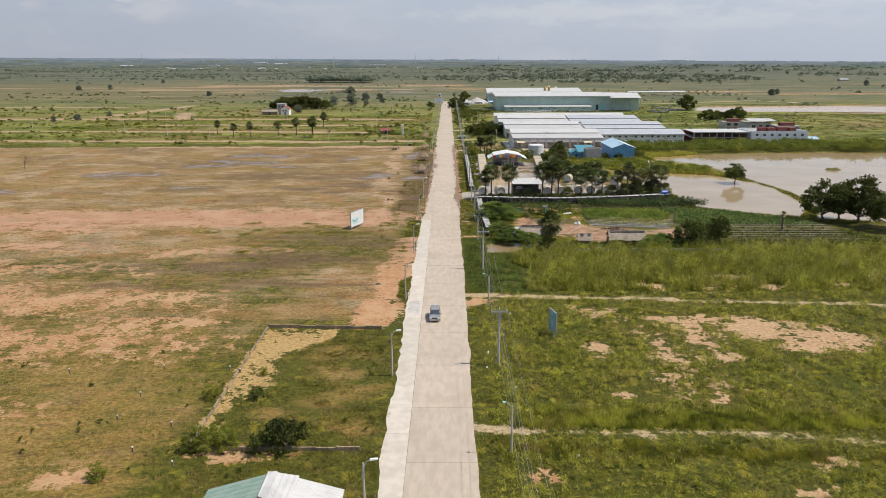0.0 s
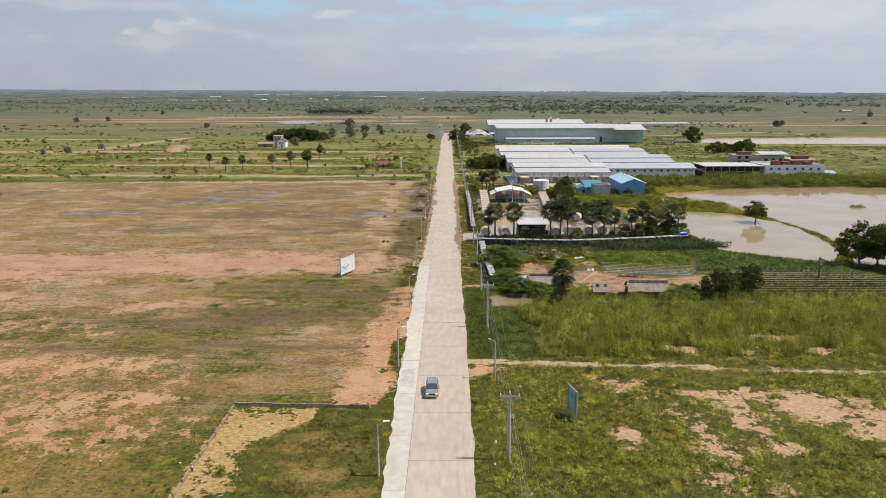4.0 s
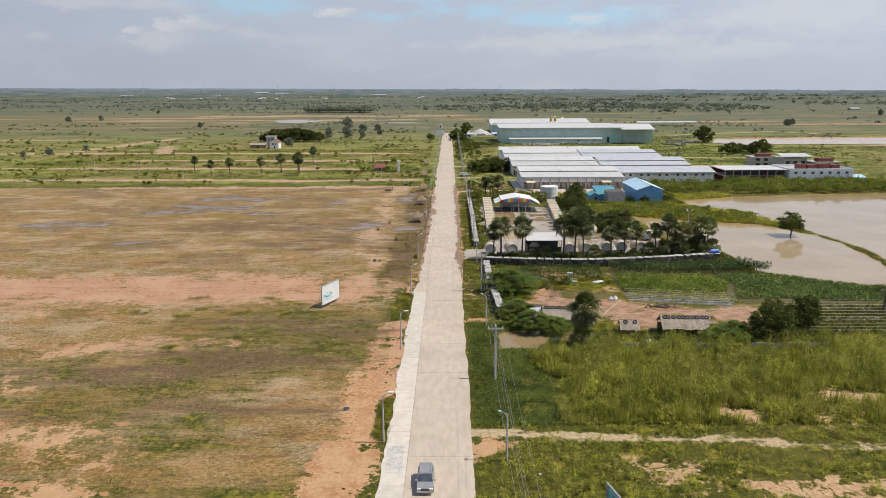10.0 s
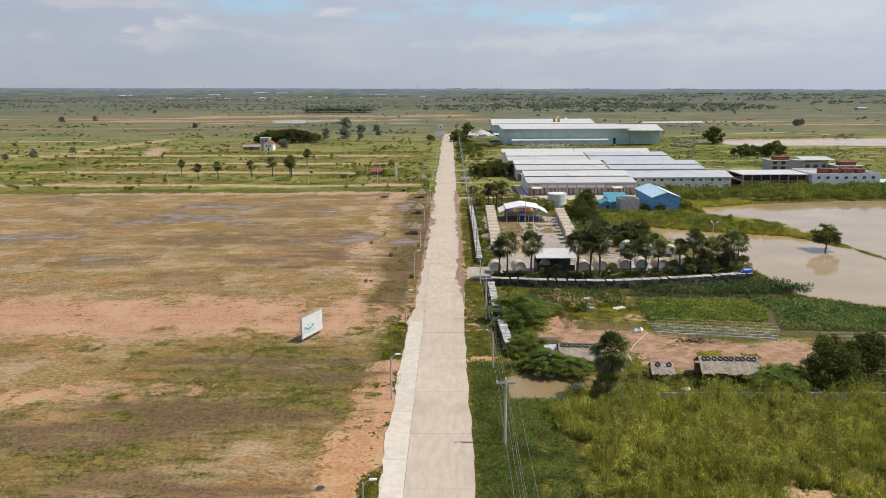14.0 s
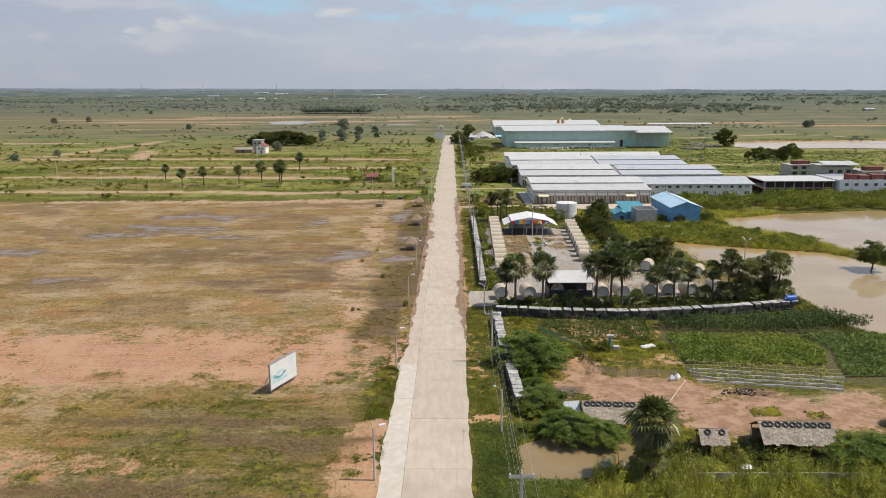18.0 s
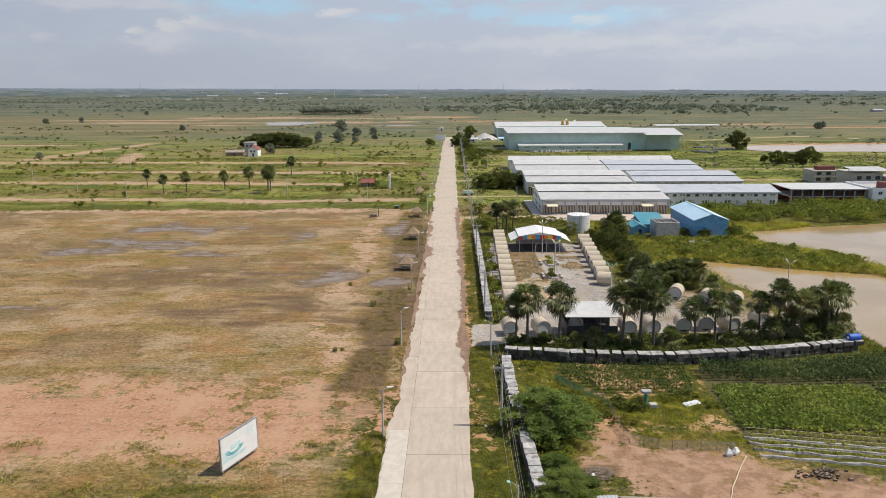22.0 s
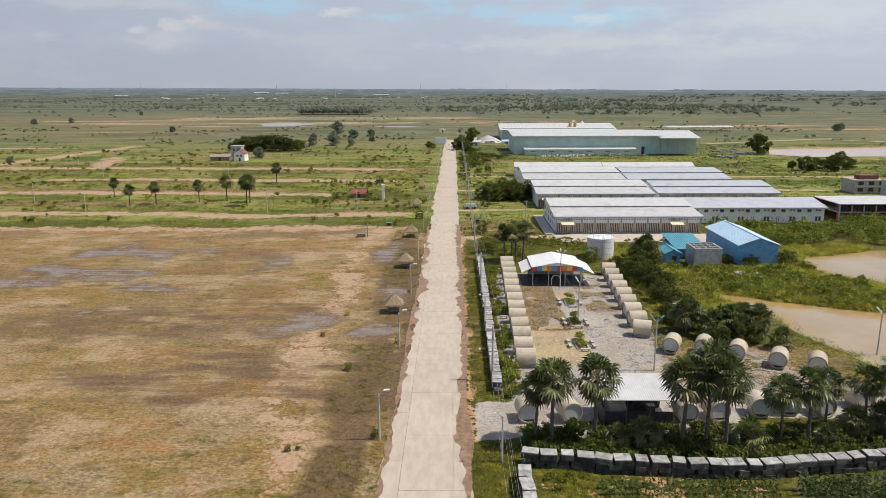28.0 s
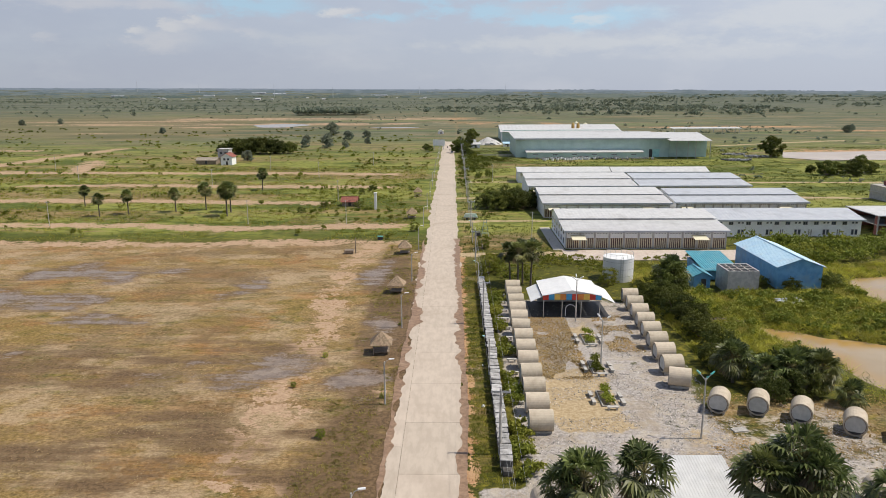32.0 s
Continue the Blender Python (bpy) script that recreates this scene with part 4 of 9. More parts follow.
    col, _ = laid(bed.outputs["Alpha"], grit, col, 0.14, 1.5)
    tilled = blend(nt, span(nt, fine, 0.36, 0.64), (0.050, 0.058, 0.018), (0.135, 0.112, 0.050))
    col, _ = laid(sb.outputs[2], tilled, col, 0.2, 0.4)
    mud = blend(nt, span(nt, fine, 0.36, 0.64), (0.082, 0.052, 0.026), (0.185, 0.122, 0.068))
    col, wet = laid(sc.outputs[2], mud, col, 0.32, 1.0, long_)
    col, pool = laid(sb.outputs[1], blend(nt, span(nt, mid, 0.4, 0.6), (0.185, 0.142, 0.112), (0.275, 0.218, 0.172)), col, 0.24, 1.25, long_)
    rich = nd(nt, "HueSaturation")
    rich.inputs["Saturation"].default_value = 1.07
    nt.links.new(col, rich.inputs["Color"])
    nt.links.new(rich.outputs[0], bs.inputs["Base Color"])
    rough = calc(nt, "SUBTRACT", 0.92, calc(nt, "MULTIPLY", wet, 0.2))
    rough = calc(nt, "SUBTRACT", rough, calc(nt, "MULTIPLY", pool, 0.42))
    nt.links.new(rough, bs.inputs["Roughness"])
    bs.inputs["Specular IOR Level"].default_value = 0.3
    bumped(nt, bs, fine, 0.7, 0.12)
    return m


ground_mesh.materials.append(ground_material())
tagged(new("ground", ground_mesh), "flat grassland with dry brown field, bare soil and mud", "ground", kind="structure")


def sheet(name, outline, z, material, label, category="water", kind="structure"):
    ob = part(name, Form().face(*[(x, y, z) for x, y in outline]), material)
    return tagged(ob, label, category, kind=kind)


pond_x, pond_y = np.arange(49, 216, 1.5), np.arange(150, 309, 1.5)
PX, PY = np.meshgrid(pond_x, pond_y)
pi_ = np.arange(PX.size).reshape(PX.shape)
pond_mesh = quads("pond_water", np.stack([PX.ravel(), PY.ravel(), np.full(PX.size, WATER_LEVEL)], 1),
                  np.stack([pi_[:-1, :-1], pi_[:-1, 1:], pi_[1:, 1:], pi_[1:, :-1]], -1).reshape(-1, 4), WATER)
shore_n, shore_f = -poly_distance(PX, PY, POND_NEAR), -poly_distance(PX, PY, POND_FAR)
ragged = (vnoise(PX, PY, 9, 4) - 0.5) * 5 + (vnoise(PX, PY, 3, 2) - 0.5) * 3
# ochre strip below the north banks: their reflection, painted by shore distance
ochre_reflection = np.maximum(np.where(shore_n > 0, ramp(-(shore_n + ragged), -5.0, -1.0) * ramp(PY, 224, 244), 0), np.where(shore_f > 0, 0.7 * ramp(-(shore_f + ragged), -7, -1.5) * ramp(PY, 262, 280), 0))
at = pond_mesh.attributes.new("reflecting", "FLOAT", "POINT")
at.data.foreach_set("value", ochre_reflection.astype(np.float32).ravel())
tagged(new("pond_water", pond_mesh), "still muddy brown pond water between grassy banks", "water", kind="structure")
sheet("pool_water", [(7, 131), (25, 131), (25, 145), (7, 145)], -0.4, WATER_OCHRE, "small muddy pool beside the thatched yard")
river = [(195, 560)] + [(x, 538 + 5 * math.sin(x * 0.031) + 4 * math.sin(x * 0.011)) for x in range(210, 1000, 15)]
river += [(x, 598 + 7 * math.sin(x * 0.023) + 6 * math.sin(x * 0.009)) for x in range(990, 205, -15)]
sheet("river_water", river, 0.22, WATER_RIVER, "wide muddy river reach beyond the fields")
for cx, cy, rx, ry in ((-195, 962, 30, 40), (-60, 912, 24, 10)):
    sheet("far_pool_water", [(cx + rx * math.cos(a) * (1 + 0.2 * math.sin(3 * a)), cy + ry * math.sin(a)) for a in np.linspace(0, 2 * math.pi, 24)[:-1]], 0.06, WATER,
          "shallow pale pool on the far plain")

# ---- road ----
SEAM, RIGHT = -3.28, 4.0


def left_edge(y):
    """The spilled edge of the road's pale strip narrows with the way."""
    base = -5.9 if y < 150 else -5.9 + 0.9 * min(1, (y - 150) / 60)
    return base


def rag(y, k, size=1.0):
    return (float(vnoise(y, 13.7 * k, 0.7, k)) - 0.5) * 0.2 * size + (float(vnoise(y, 21.7 * k, 1.9, k + 3)) - 0.5) * 0.4 * size + (float(vnoise(y, 13.7 * k, 4.7, k)) - 0.5) * 0.55 * size + (float(vnoise(y, 5.1 * k, 13, k + 1)) - 0.5) * 0.7 * size


road = thing("road", "straight pale concrete road with dusty ragged edges", "road", kind="structure")


def slab(name, xs0, xs1, y0, y1, z, material, step=0.5):
    f = Form()
    n = max(2, int((y1 - y0) / step))
    ys = [y0 + (y1 - y0) * i / n for i in range(n + 1)]
    a, b = [xs0(y) for y in ys], [xs1(y) for y in ys]
    k = len(ys)
    for zz in (-0.2, z):
        f.v += [(p, y, zz) for p, y in zip(a, ys)] + [(p, y, zz) for p, y in zip(b, ys)]
    for i in range(n):
        f.f.append((2 * k + i, 3 * k + i, 3 * k + i + 1, 2 * k + i + 1))
        f.f.append((i, 2 * k + i, 2 * k + i + 1, i + 1))
        f.f.append((3 * k + i, k + i, k + i + 1, 3 * k + i + 1))
    f.f.append((0, k, 3 * k, 2 * k))
    f.f.append((k + n, n, 2 * k + n, 3 * k + n))
    return part(name, f, material, road)


y = -69.9
while y < 700:
    e = y + 12.05
    slab("slab", lambda q: SEAM, lambda q: RIGHT + rag(q, 1) * (0.45 if q < 170 else 1.0) - 0.003 * max(0, q - 300), y + 0.02, e - 0.02, 0.05, CONCRETE_ROAD, 0.4 if y < 300 else 2.0)
    y = e
y = -76.0
while y < 700:
    e = y + 12.05
    slab("edge_strip", lambda q: left_edge(q) + rag(q, 2, 0.8 if q < 160 else 1.5), lambda q: SEAM - 0.03, y + 0.015, e - 0.015, 0.045, CONCRETE_PALE if y < 165 else CONCRETE_ROAD, 0.4 if y < 300 else 2.0)
    y = e

SPILL = mat("wet_spilled_mud", (0.195, 0.118, 0.070), (0.305, 0.195, 0.122), 1.4, 0.55, c=(0.37, 0.255, 0.170), cscale=0.5, bump=0.1)


def scallop(y, k, depth):
    a = float(vnoise(y, 31.0 * k, 3.4, k)) + 0.45 * float(vnoise(y, 17.0 * k, 1.1, k + 1)) + 0.8 * float(vnoise(y, 9.0 * k, 17, k + 2))
    return max(0.0, a - 0.85) * depth


for y0, y1 in ((176, 232), (232, 290), (290, 330)):
    slab("mud_spill", lambda q: RIGHT - 0.1 - scallop(q, 3, 1.9) * min(1, (q - 170) / 25), lambda q: RIGHT + 0.3 + rag(q, 4, 0.8), y0, y1, 0.062, SPILL, 0.3)
    slab("mud_spill", lambda q: left_edge(q) - 0.35 + rag(q, 5, 0.7), lambda q: left_edge(q) - 0.25 + scallop(q, 6, 1.9) * min(1, (q - 170) / 25) + 1.5 * math.exp(-((q - 262) / 9) ** 2), y0, y1, 0.058, SPILL, 0.3)

# ---- buildings ----
def ribbed(p00, p10, p11, p01, pitch, rise, thick=0.08):
    """A profiled metal sheet over four corners; ribs run from the first edge to the opposite one."""
    f = Form()
    a, b, c, d = (Vector(p) for p in (p00, p10, p11, p01))
    n = max(2, int((b - a).length / pitch))
    up = (b - a).cross(d - a).normalized()
    if up.z < 0:
        up = -up
    low, top = [], []
    for i in range(n + 1):
        for s, h in ((0.0, 0.0), (0.42, 0.0), (0.5, rise), (0.92, rise)) if i < n else ((0.0, 0.0),):
            t = min(1.0, (i + s) / n)
            low.append(a.lerp(b, t) + up * h)
            top.append(d.lerp(c, t) + up * h)
    k = len(low)
    f.v = [tuple(p) for p in low + top] + [tuple(q) for q in (a - up * thick, b - up * thick, c - up * thick, d - up * thick)]
    for i in range(k - 1):
        f.f.append((i, i + 1, k + i + 1, k + i))
    m = 2 * k
    f.f += [(m + 3, m + 2, m + 1, m), (m, m + 1, k - 1, 0), (m + 2, m + 3, k, 2 * k - 1), (m + 1, m + 2, 2 * k - 1, k - 1), (m + 3, m, 0, k)]
    return f


def window(parent, x, z, w, h, y, frame_mat=None, bars=1, out=-1, name="window"):
    """A window in a wall that runs along x at y, recessed, with its frame."""
    fm = frame_mat or BROWN_TRIM
    t = 0.09
    fr = Form()
    fr.box(x - w / 2, x + w / 2, y - 0.06, y + 0.05, z, z + t).box(x - w / 2, x + w / 2, y - 0.06, y + 0.05, z + h - t, z + h)
    fr.box(x - w / 2, x - w / 2 + t, y - 0.06, y + 0.05, z + t, z + h - t).box(x + w / 2 - t, x + w / 2, y - 0.06, y + 0.05, z + t, z + h - t)
    for i in range(bars):
        q = x - w / 2 + w * (i + 1) / (bars + 1)
        fr.box(q - 0.035, q + 0.035, y - 0.055, y + 0.045, z + t, z + h - t)
    win = part(name, fr, fm, parent)
    part("pane", Form().box(x - w / 2 + 0.02, x + w / 2 - 0.02, y - 0.02, y + 0.02, z + 0.02, z + h - 0.02), WINDOW, win)
    return win


def walls(parent, x0, x1, y0, y1, h, material, t=0.25, z0=0.0):
    part("wall", Form().box(x0, x1, y0, y0 + t, z0, h), material, parent)
    part("wall", Form().box(x0, x1, y1 - t, y1, z0, h), material, parent)
    part("wall", Form().box(x0, x0 + t, y0 + t, y1 - t, z0, h), material, parent)
    part("wall", Form().box(x1 - t, x1, y0 + t, y1 - t, z0, h), material, parent)


def workers_block(x0, x1, y0, bays, full=True, grilles=True, roof=None, ridge=22.0, tiers=2, label="long white two-storey block with stepped metal roof"):
    """Long two-storey block; its roof rises from the front eaves to the ridge in one or two tiers and falls behind."""
    roof = roof or ROOF_WHITE
    b = thing("row_building", label, "building", x0, y0, 0, group="row buildings")
    L, D, H = x1 - x0, ridge + 6.0, 4.9
    step, zr = (ridge * 0.48, 7.0) if tiers == 2 else (0.0, 6.4)
    walls(b, 0, L, 0, D, H, PLASTER)
    # side gables that follow the roof
    for xa, xb in ((0.0, 0.25), (L - 0.25, L)):
        g = Form()
        pr = [(0, H), (step, 5.75), (step, 6.2), (ridge, zr), (D, 5.4), (D, H)] if tiers == 2 else [(0, H), (ridge, zr), (D, 5.4), (D, H)]
        g.solid([(xb, yy, zz) for yy, zz in pr], [(xa, yy, zz) for yy, zz in pr])
        part("gable", g, PLASTER, b)
    pit = 1.0 if full else 2.2
    if tiers == 2:
        part("lower_roof", ribbed((-0.6, -1.2, 4.85), (L + 0.6, -1.2, 4.85), (L + 0.6, step, 5.9), (-0.6, step, 5.9), pit, 0.014), ROOF_DULL if roof is ROOF_WHITE else roof, b)
        part("upper_roof", ribbed((-0.6, step - 0.6, 6.25), (L + 0.6, step - 0.6, 6.25), (L + 0.6, ridge, zr + 0.1), (-0.6, ridge, zr + 0.1), pit, 0.014), roof, b)
        part("clerestory_wall", Form().box(0.25, L - 0.25, step - 0.1, step + 0.1, 5.2, 6.28), PLASTER_GREY, b)
    else:
        part("front_roof", ribbed((-0.6, -1.2, 4.75), (L + 0.6, -1.2, 4.75), (L + 0.6, ridge, zr + 0.1), (-0.6, ridge, zr + 0.1), pit, 0.014), roof, b)
    part("rear_roof", ribbed((L + 0.6, D + 0.8, 5.3), (-0.6, D + 0.8, 5.3), (-0.6, ridge, zr + 0.1), (L + 0.6, ridge, zr + 0.1), pit * 2, 0.014), roof, b)
    part("gutter", Form().box(-0.6, L + 0.6, -1.36, -1.2, 4.45, 4.92), ROOF_GREY, b)
    if grilles:
        w = L / bays
        for i in range(bays + 1):
            part("pilaster", Form().box(i * w - 0.22 if i else 0.0, i * w + 0.22 if i < bays else L, -0.3, -0.003, 0, 4.7), PILASTER, b)
        part("lintel_band", Form().box(0, L, -0.12, -0.003, 2.8, 3.1), PLASTER, b)
        for i in range(bays):
            c = (i + 0.5) * w
            part("door_recess", Form().box(c - w * 0.42, c + w * 0.42, -0.06, -0.01, 0.15, 2.75), RECESS, b)
            n = 7 if full else 5
            leaf = Form().box(-0.11, 0.11, -0.14, -0.07, 0.15, 2.7).mesh("shutter", SHUTTER)
            for k in range(n):
                part("shutter", leaf, None, b, m=pose(c - w * 0.40 + w * 0.80 * k / (n - 1), 0, 0))
            for k in range(4):
                window(b, c + (k - 1.5) * w * 0.2, 3.72, w * 0.14, 0.42, -0.06, PLASTER, 0)
        for xx in (0.03, 0.78):
            c = Form().solid([(L * xx, -3.6, 2.9), (L * xx + 3.6, -3.6, 2.9), (L * xx + 3.6, -0.31, 3.5), (L * xx, -0.31, 3.5)],
                             [(L * xx, -3.6, 3.0), (L * xx + 3.6, -3.6, 3.0), (L * xx + 3.6, -0.31, 3.6), (L * xx, -0.31, 3.6)])
            part("entrance_canopy", c, CREAM, b)
            part("canopy_post", Form().box(L * xx + 0.1, L * xx + 0.22, -3.5, -3.38, 0, 2.9), STEEL, b)
            part("canopy_post", Form().box(L * xx + 3.4, L * xx + 3.52, -3.5, -3.38, 0, 2.9), STEEL, b)
    else:
        for i in range(5):
            q = 1.6 + i * (L - 3.0) / 4.8
            for off, ww, hh in ((0.0, 1.25, 0.95), (3.0, 1.25, 0.95), (5.2, 0.6, 0.5), (6.2, 0.6, 0.5)):
                if q + off < L - 1:
                    window(b, q + off, 3.25 if hh > 0.6 else 3.6, ww, hh, -0.05, PLASTER_GREY, 1 if hh > 0.6 else 0)
            if full:
                for off, ww in ((1.2, 0.28), (1.8, 0.28), (5.3, 0.75), (6.3, 0.75)):
                    if q + off < L - 1:
                        window(b, q + off, 0.5, ww, 1.5, -0.05, PLASTER_GREY, 0)
    # windows of the end wall
    if full:
        for k in range(6):
            yy = 2.5 + k * 4.1
            part("side_window", Form().box(-0.05, 0.1, yy, yy + 1.3, 3.2, 4.3), WINDOW, b)
            part("side_window", Form().box(-0.05, 0.1, yy, yy + 1.3, 0.9, 2.3), WINDOW, b)
    return b


workers_block(31.2, 72.0, 317.5, 11, ridge=20)
workers_block(74.2, 114.4, 332.6, 14, grilles=False, roof=ROOF_GREY, ridge=9, tiers=1, label="long white block with small windows and grey metal roof")
workers_block(31.2, 70.8, 362.4, 11, full=False, ridge=20)
workers_block(73.2, 114.0, 363.4, 14, full=False, roof=ROOF_GREY, ridge=16, label="long block with stepped grey metal roof behind the first")
workers_block(30.8, 70.4, 403.4, 11, full=False, ridge=23)
workers_block(72.2, 112.4, 403.6, 12, full=False, roof=ROOF_GREY, ridge=21, label="long block with stepped grey metal roof, third of its column")
workers_block(30.8, 70.2, 449.0, 9, full=False, grilles=False, ridge=5, tiers=1)
workers_block(71.6, 112.4, 448.4, 9, full=False, grilles=False, ridge=5, tiers=1, label="long white block, last of its column")

# shell under construction
shell = thing("building_shell", "unfinished two-storey block of concrete frame and red brick", "building", 119.6, 334.0)
part("floor_slab", Form().box(0, 26, 0, 16, 2.7, 2.95), PLASTER_GREY, shell)
part("roof_slab", Form().box(-0.4, 26.4, -0.8, 16.4, 5.4, 5.65), ROOF_WHITE, shell)
part("brick_wall", Form().box(0.2, 25.8, 1.6, 1.9, 0, 2.7), BRICK_RED, shell)
part("brick_wall", Form().box(0.2, 25.8, 1.6, 1.9, 2.95, 4.7), BRICK_RED, shell)
part("brick_wall", Form().box(0.2, 25.8, 15.6, 15.9, 0, 5.4), BRICK_RED, shell)
for i in range(8):
    q = 0.2 + i * 3.62
    part("column", Form().box(q - 0.16, q + 0.16, 0.0, 0.32, 0, 5.4), PLASTER_GREY, shell)
    part("partition", Form().box(q - 0.08, q + 0.08, 0.35, 1.6, 0, 5.4), BRICK_RED, shell)
    if i < 7:
        part("opening", Form().box(q + 0.9, q + 2.6, 1.55, 1.62, 3.0, 4.6), DARK, shell)

white_block = thing("white_building", "flat-roofed white plastered block with parapet and red brick upper rooms", "building", 146.2, 331.5)
walls(white_block, 0, 27.0, 0, 18, 6.2, PLASTER, 0.3)
part("roof_slab", Form().box(0.3, 26.7, 0.3, 17.7, 5.2, 5.4), PLASTER_GREY, white_block)
for i in range(7):
    window(white_block, 2.6 + i * 3.6, 3.9, 1.3, 1.1, -0.05, PLASTER_GREY, 1)
    if i not in (2, 5):
        window(white_block, 2.6 + i * 3.6, 0.9, 0.9 if i % 2 else 1.3, 1.5, -0.05, PLASTER_GREY, 1)
for i, (xa, w) in enumerate(((5.5, 3.0), (9.6, 3.6), (14.0, 4.5), (20.0, 3.0))):
    part("upper_room", Form().box(xa, xa + w, 4.0, 8.0, 5.4, 7.6 - 0.3 * (i % 2)), BRICK_RED, white_block)
side_shed = thing("lean_to_shed", "small shed with blue sheet roof beside the white block", "shed", 175.5, 333)
walls(side_shed, 0, 4, 0, 4, 1.9, PLASTER_GREY, 0.15)
part("roof", ribbed((-0.5, -1.2, 1.9), (4.6, -1.2, 1.9), (4.6, 4.6, 3.0), (-0.5, 4.6, 3.0), 0.6, 0.05), ROOF_BLUE, side_shed)

for n, (x, yy, w, d, h) in enumerate(((162, 372, 11, 14, 6.5), (174, 366, 12, 12, 5.2), (157, 394, 12, 10, 5.0))):
    s = thing("unfinished_house", "grey unfinished concrete house with bare openings", "building", x, yy, 0, group="unfinished houses")
    walls(s, 0, w, 0, d, h, PLASTER_GREY, 0.25)
    part("floor_slab", Form().box(-0.3, w + 0.3, -0.6, d + 0.3, h * 0.5, h * 0.5 + 0.25), CONCRETE, s)
    part("roof_slab", Form().box(-0.4, w + 0.4, -0.4, d + 0.4, h, h + 0.2), CONCRETE, s)
    for i in range(3):
        for zz in (0.8, h * 0.5 + 0.8):
            part("opening", Form().box(w * (i + 0.25) / 3, w * (i + 0.75) / 3, -0.04, 0.02, zz, zz + 1.4), DARK, s)
    if n == 0:
        part("sheet_roof", ribbed((-1, -2, h + 1.2), (w + 2, -2, h + 1.2), (w + 2, 7, h + 2.0), (-1, 7, h + 2.0), 0.9, 0.05), ROOF_WHITE, s)
        for px_, py_ in ((0.2, -1), (w, -1), (0.2, 5.5), (w, 5.5)):
            part("roof_post", Form().box(px_ - 0.08, px_ + 0.08, py_ - 0.08, py_ + 0.08, h + 0.2, h + 1.3), STEEL, s)
    else:
        part("brick_room", Form().box(w * 0.2, w * 0.8, 2, 6, h + 0.2, h + 1.8), BRICK_RED, s)

# big teal hall
hall = thing("factory_hall", "huge teal sheet-metal factory hall with pale low roof", "building", 39.7, 568)
walls(hall, 0, 91.0, 0, 46, 11.2, WALL_TEAL, 0.3)
walls(hall, 91.3, 113.4, 0.5, 46, 10.3, WALL_TEAL, 0.3)
part("roof", ribbed((-1.0, -2, 11.3), (91.6, -2, 11.3), (91.6, 47, 12.4), (-1.0, 47, 12.4), 2.4, 0.08), ROOF_WHITE, hall)
part("porch_roof", ribbed((88.0, -12.5, 10.5), (112.0, -12.5, 10.4), (123.0, 46, 11.8), (91.8, 46, 12.0), 2.4, 0.08), ROOF_WHITE, hall)
part("fascia", Form().box(-1.0, 88, -2.3, -2.02, 10.6, 11.4), ROOF_GREY, hall)
part("hall_door", Form().box(79.3, 81.2, -0.12, -0.01, 0, 4.6), DARK, hall, "tall dark doorway")
part("sliding_door", Form().box(81.3, 85.4, -0.24, -0.02, 0, 4.6), PALE_TEAL, hall, "pale sliding door panel")
for q in (92.0, 98.6, 103.0, 111.4):
    part("porch_post", Form().box(q - 0.15, q + 0.15, -11.8, -11.5, 0, 10.4), STEEL, hall)
for i in range(9):
    q = 93 + i * 2.4
    part("wall_rib", Form().box(q - 0.12, q + 0.12, 0.36, 0.49, 0, 10.3), WALL_TEAL, hall)
for i in range(22):
    q = 1.5 + i * 4
    part("wall_rib", Form().box(q - 0.12, q + 0.12, -0.14, -0.01, 4.7, 11), WALL_TEAL, hall)
annex = thing("hall_annex", "low teal annex with pale roof along the hall", "building", 45.9, 561.6)
walls(annex, 0, 68, 0, 6.3, 3.4, WALL_TEAL, 0.25)
part("roof", ribbed((-0.6, -0.8, 3.5), (68.6, -0.8, 3.5), (68.6, 6.3, 4.4), (-0.6, 6.3, 4.4), 1.6, 0.06), ROOF_WHITE, annex)
for i in range(6):
    window(annex, 5 + i * 11.5, 1.8, 3.2, 0.6, -0.05, PLASTER, 2)
bikes = Form()
rb = random.Random(5)
for i in range(90):
    bx, by = 50 + i * 0.76 + rb.uniform(-.2, .2), 555 + rb.uniform(-3, 3)
    bikes.box(bx - 0.22, bx + 0.22, by - 0.8, by + 0.8, 0.35, 0.95 + rb.uniform(0, .3)).box(bx - 0.09, bx + 0.09, by - 0.95, by - 0.35, 0, 0.55).box(bx - 0.09, bx + 0.09, by + 0.35, by + 0.95, 0, 0.55)
tagged(part("parked_motorbikes", bikes, mat("mixed_bike_paint", (0.02, 0.02, 0.03), (0.7, 0.7, 0.72), 1.1, 0.4, bump=0)), "rows of parked motorbikes before the hall", "motorbikes", kind="stuff")

dune = thing("sand_heap", "pale grey heap of quarry sand beside the factory", "sand heap", 28.5, 672, 0)
dn = Form()
ring0 = [(10.5 * math.cos(a) * (1 + 0.12 * math.sin(3 * a)), 7.5 * math.sin(a), -0.1) for a in np.linspace(0, 6.283, 25)[:-1]]
dn.solid(ring0, [(x * 0.45 + 0.8 * math.sin(y), y * 0.4, 3.4 + 0.5 * math.sin(x * 0.9)) for x, y, z in ring0])
dn.solid([(x * 0.45, y * 0.4, 3.3) for x, y, z in ring0], [(x * 0.08 - 0.6, y * 0.08, 5.2) for x, y, z in ring0])
part("body", dn, mat("quarry_sand", (0.46, 0.45, 0.44), (0.58, 0.57, 0.55), 0.8, 0.95, c=(0.36, 0.34, 0.32), cscale=0.2), dune)
hall_b = thing("rear_factory_hall", "second pale factory hall with white roof", "building", 40.5, 696)
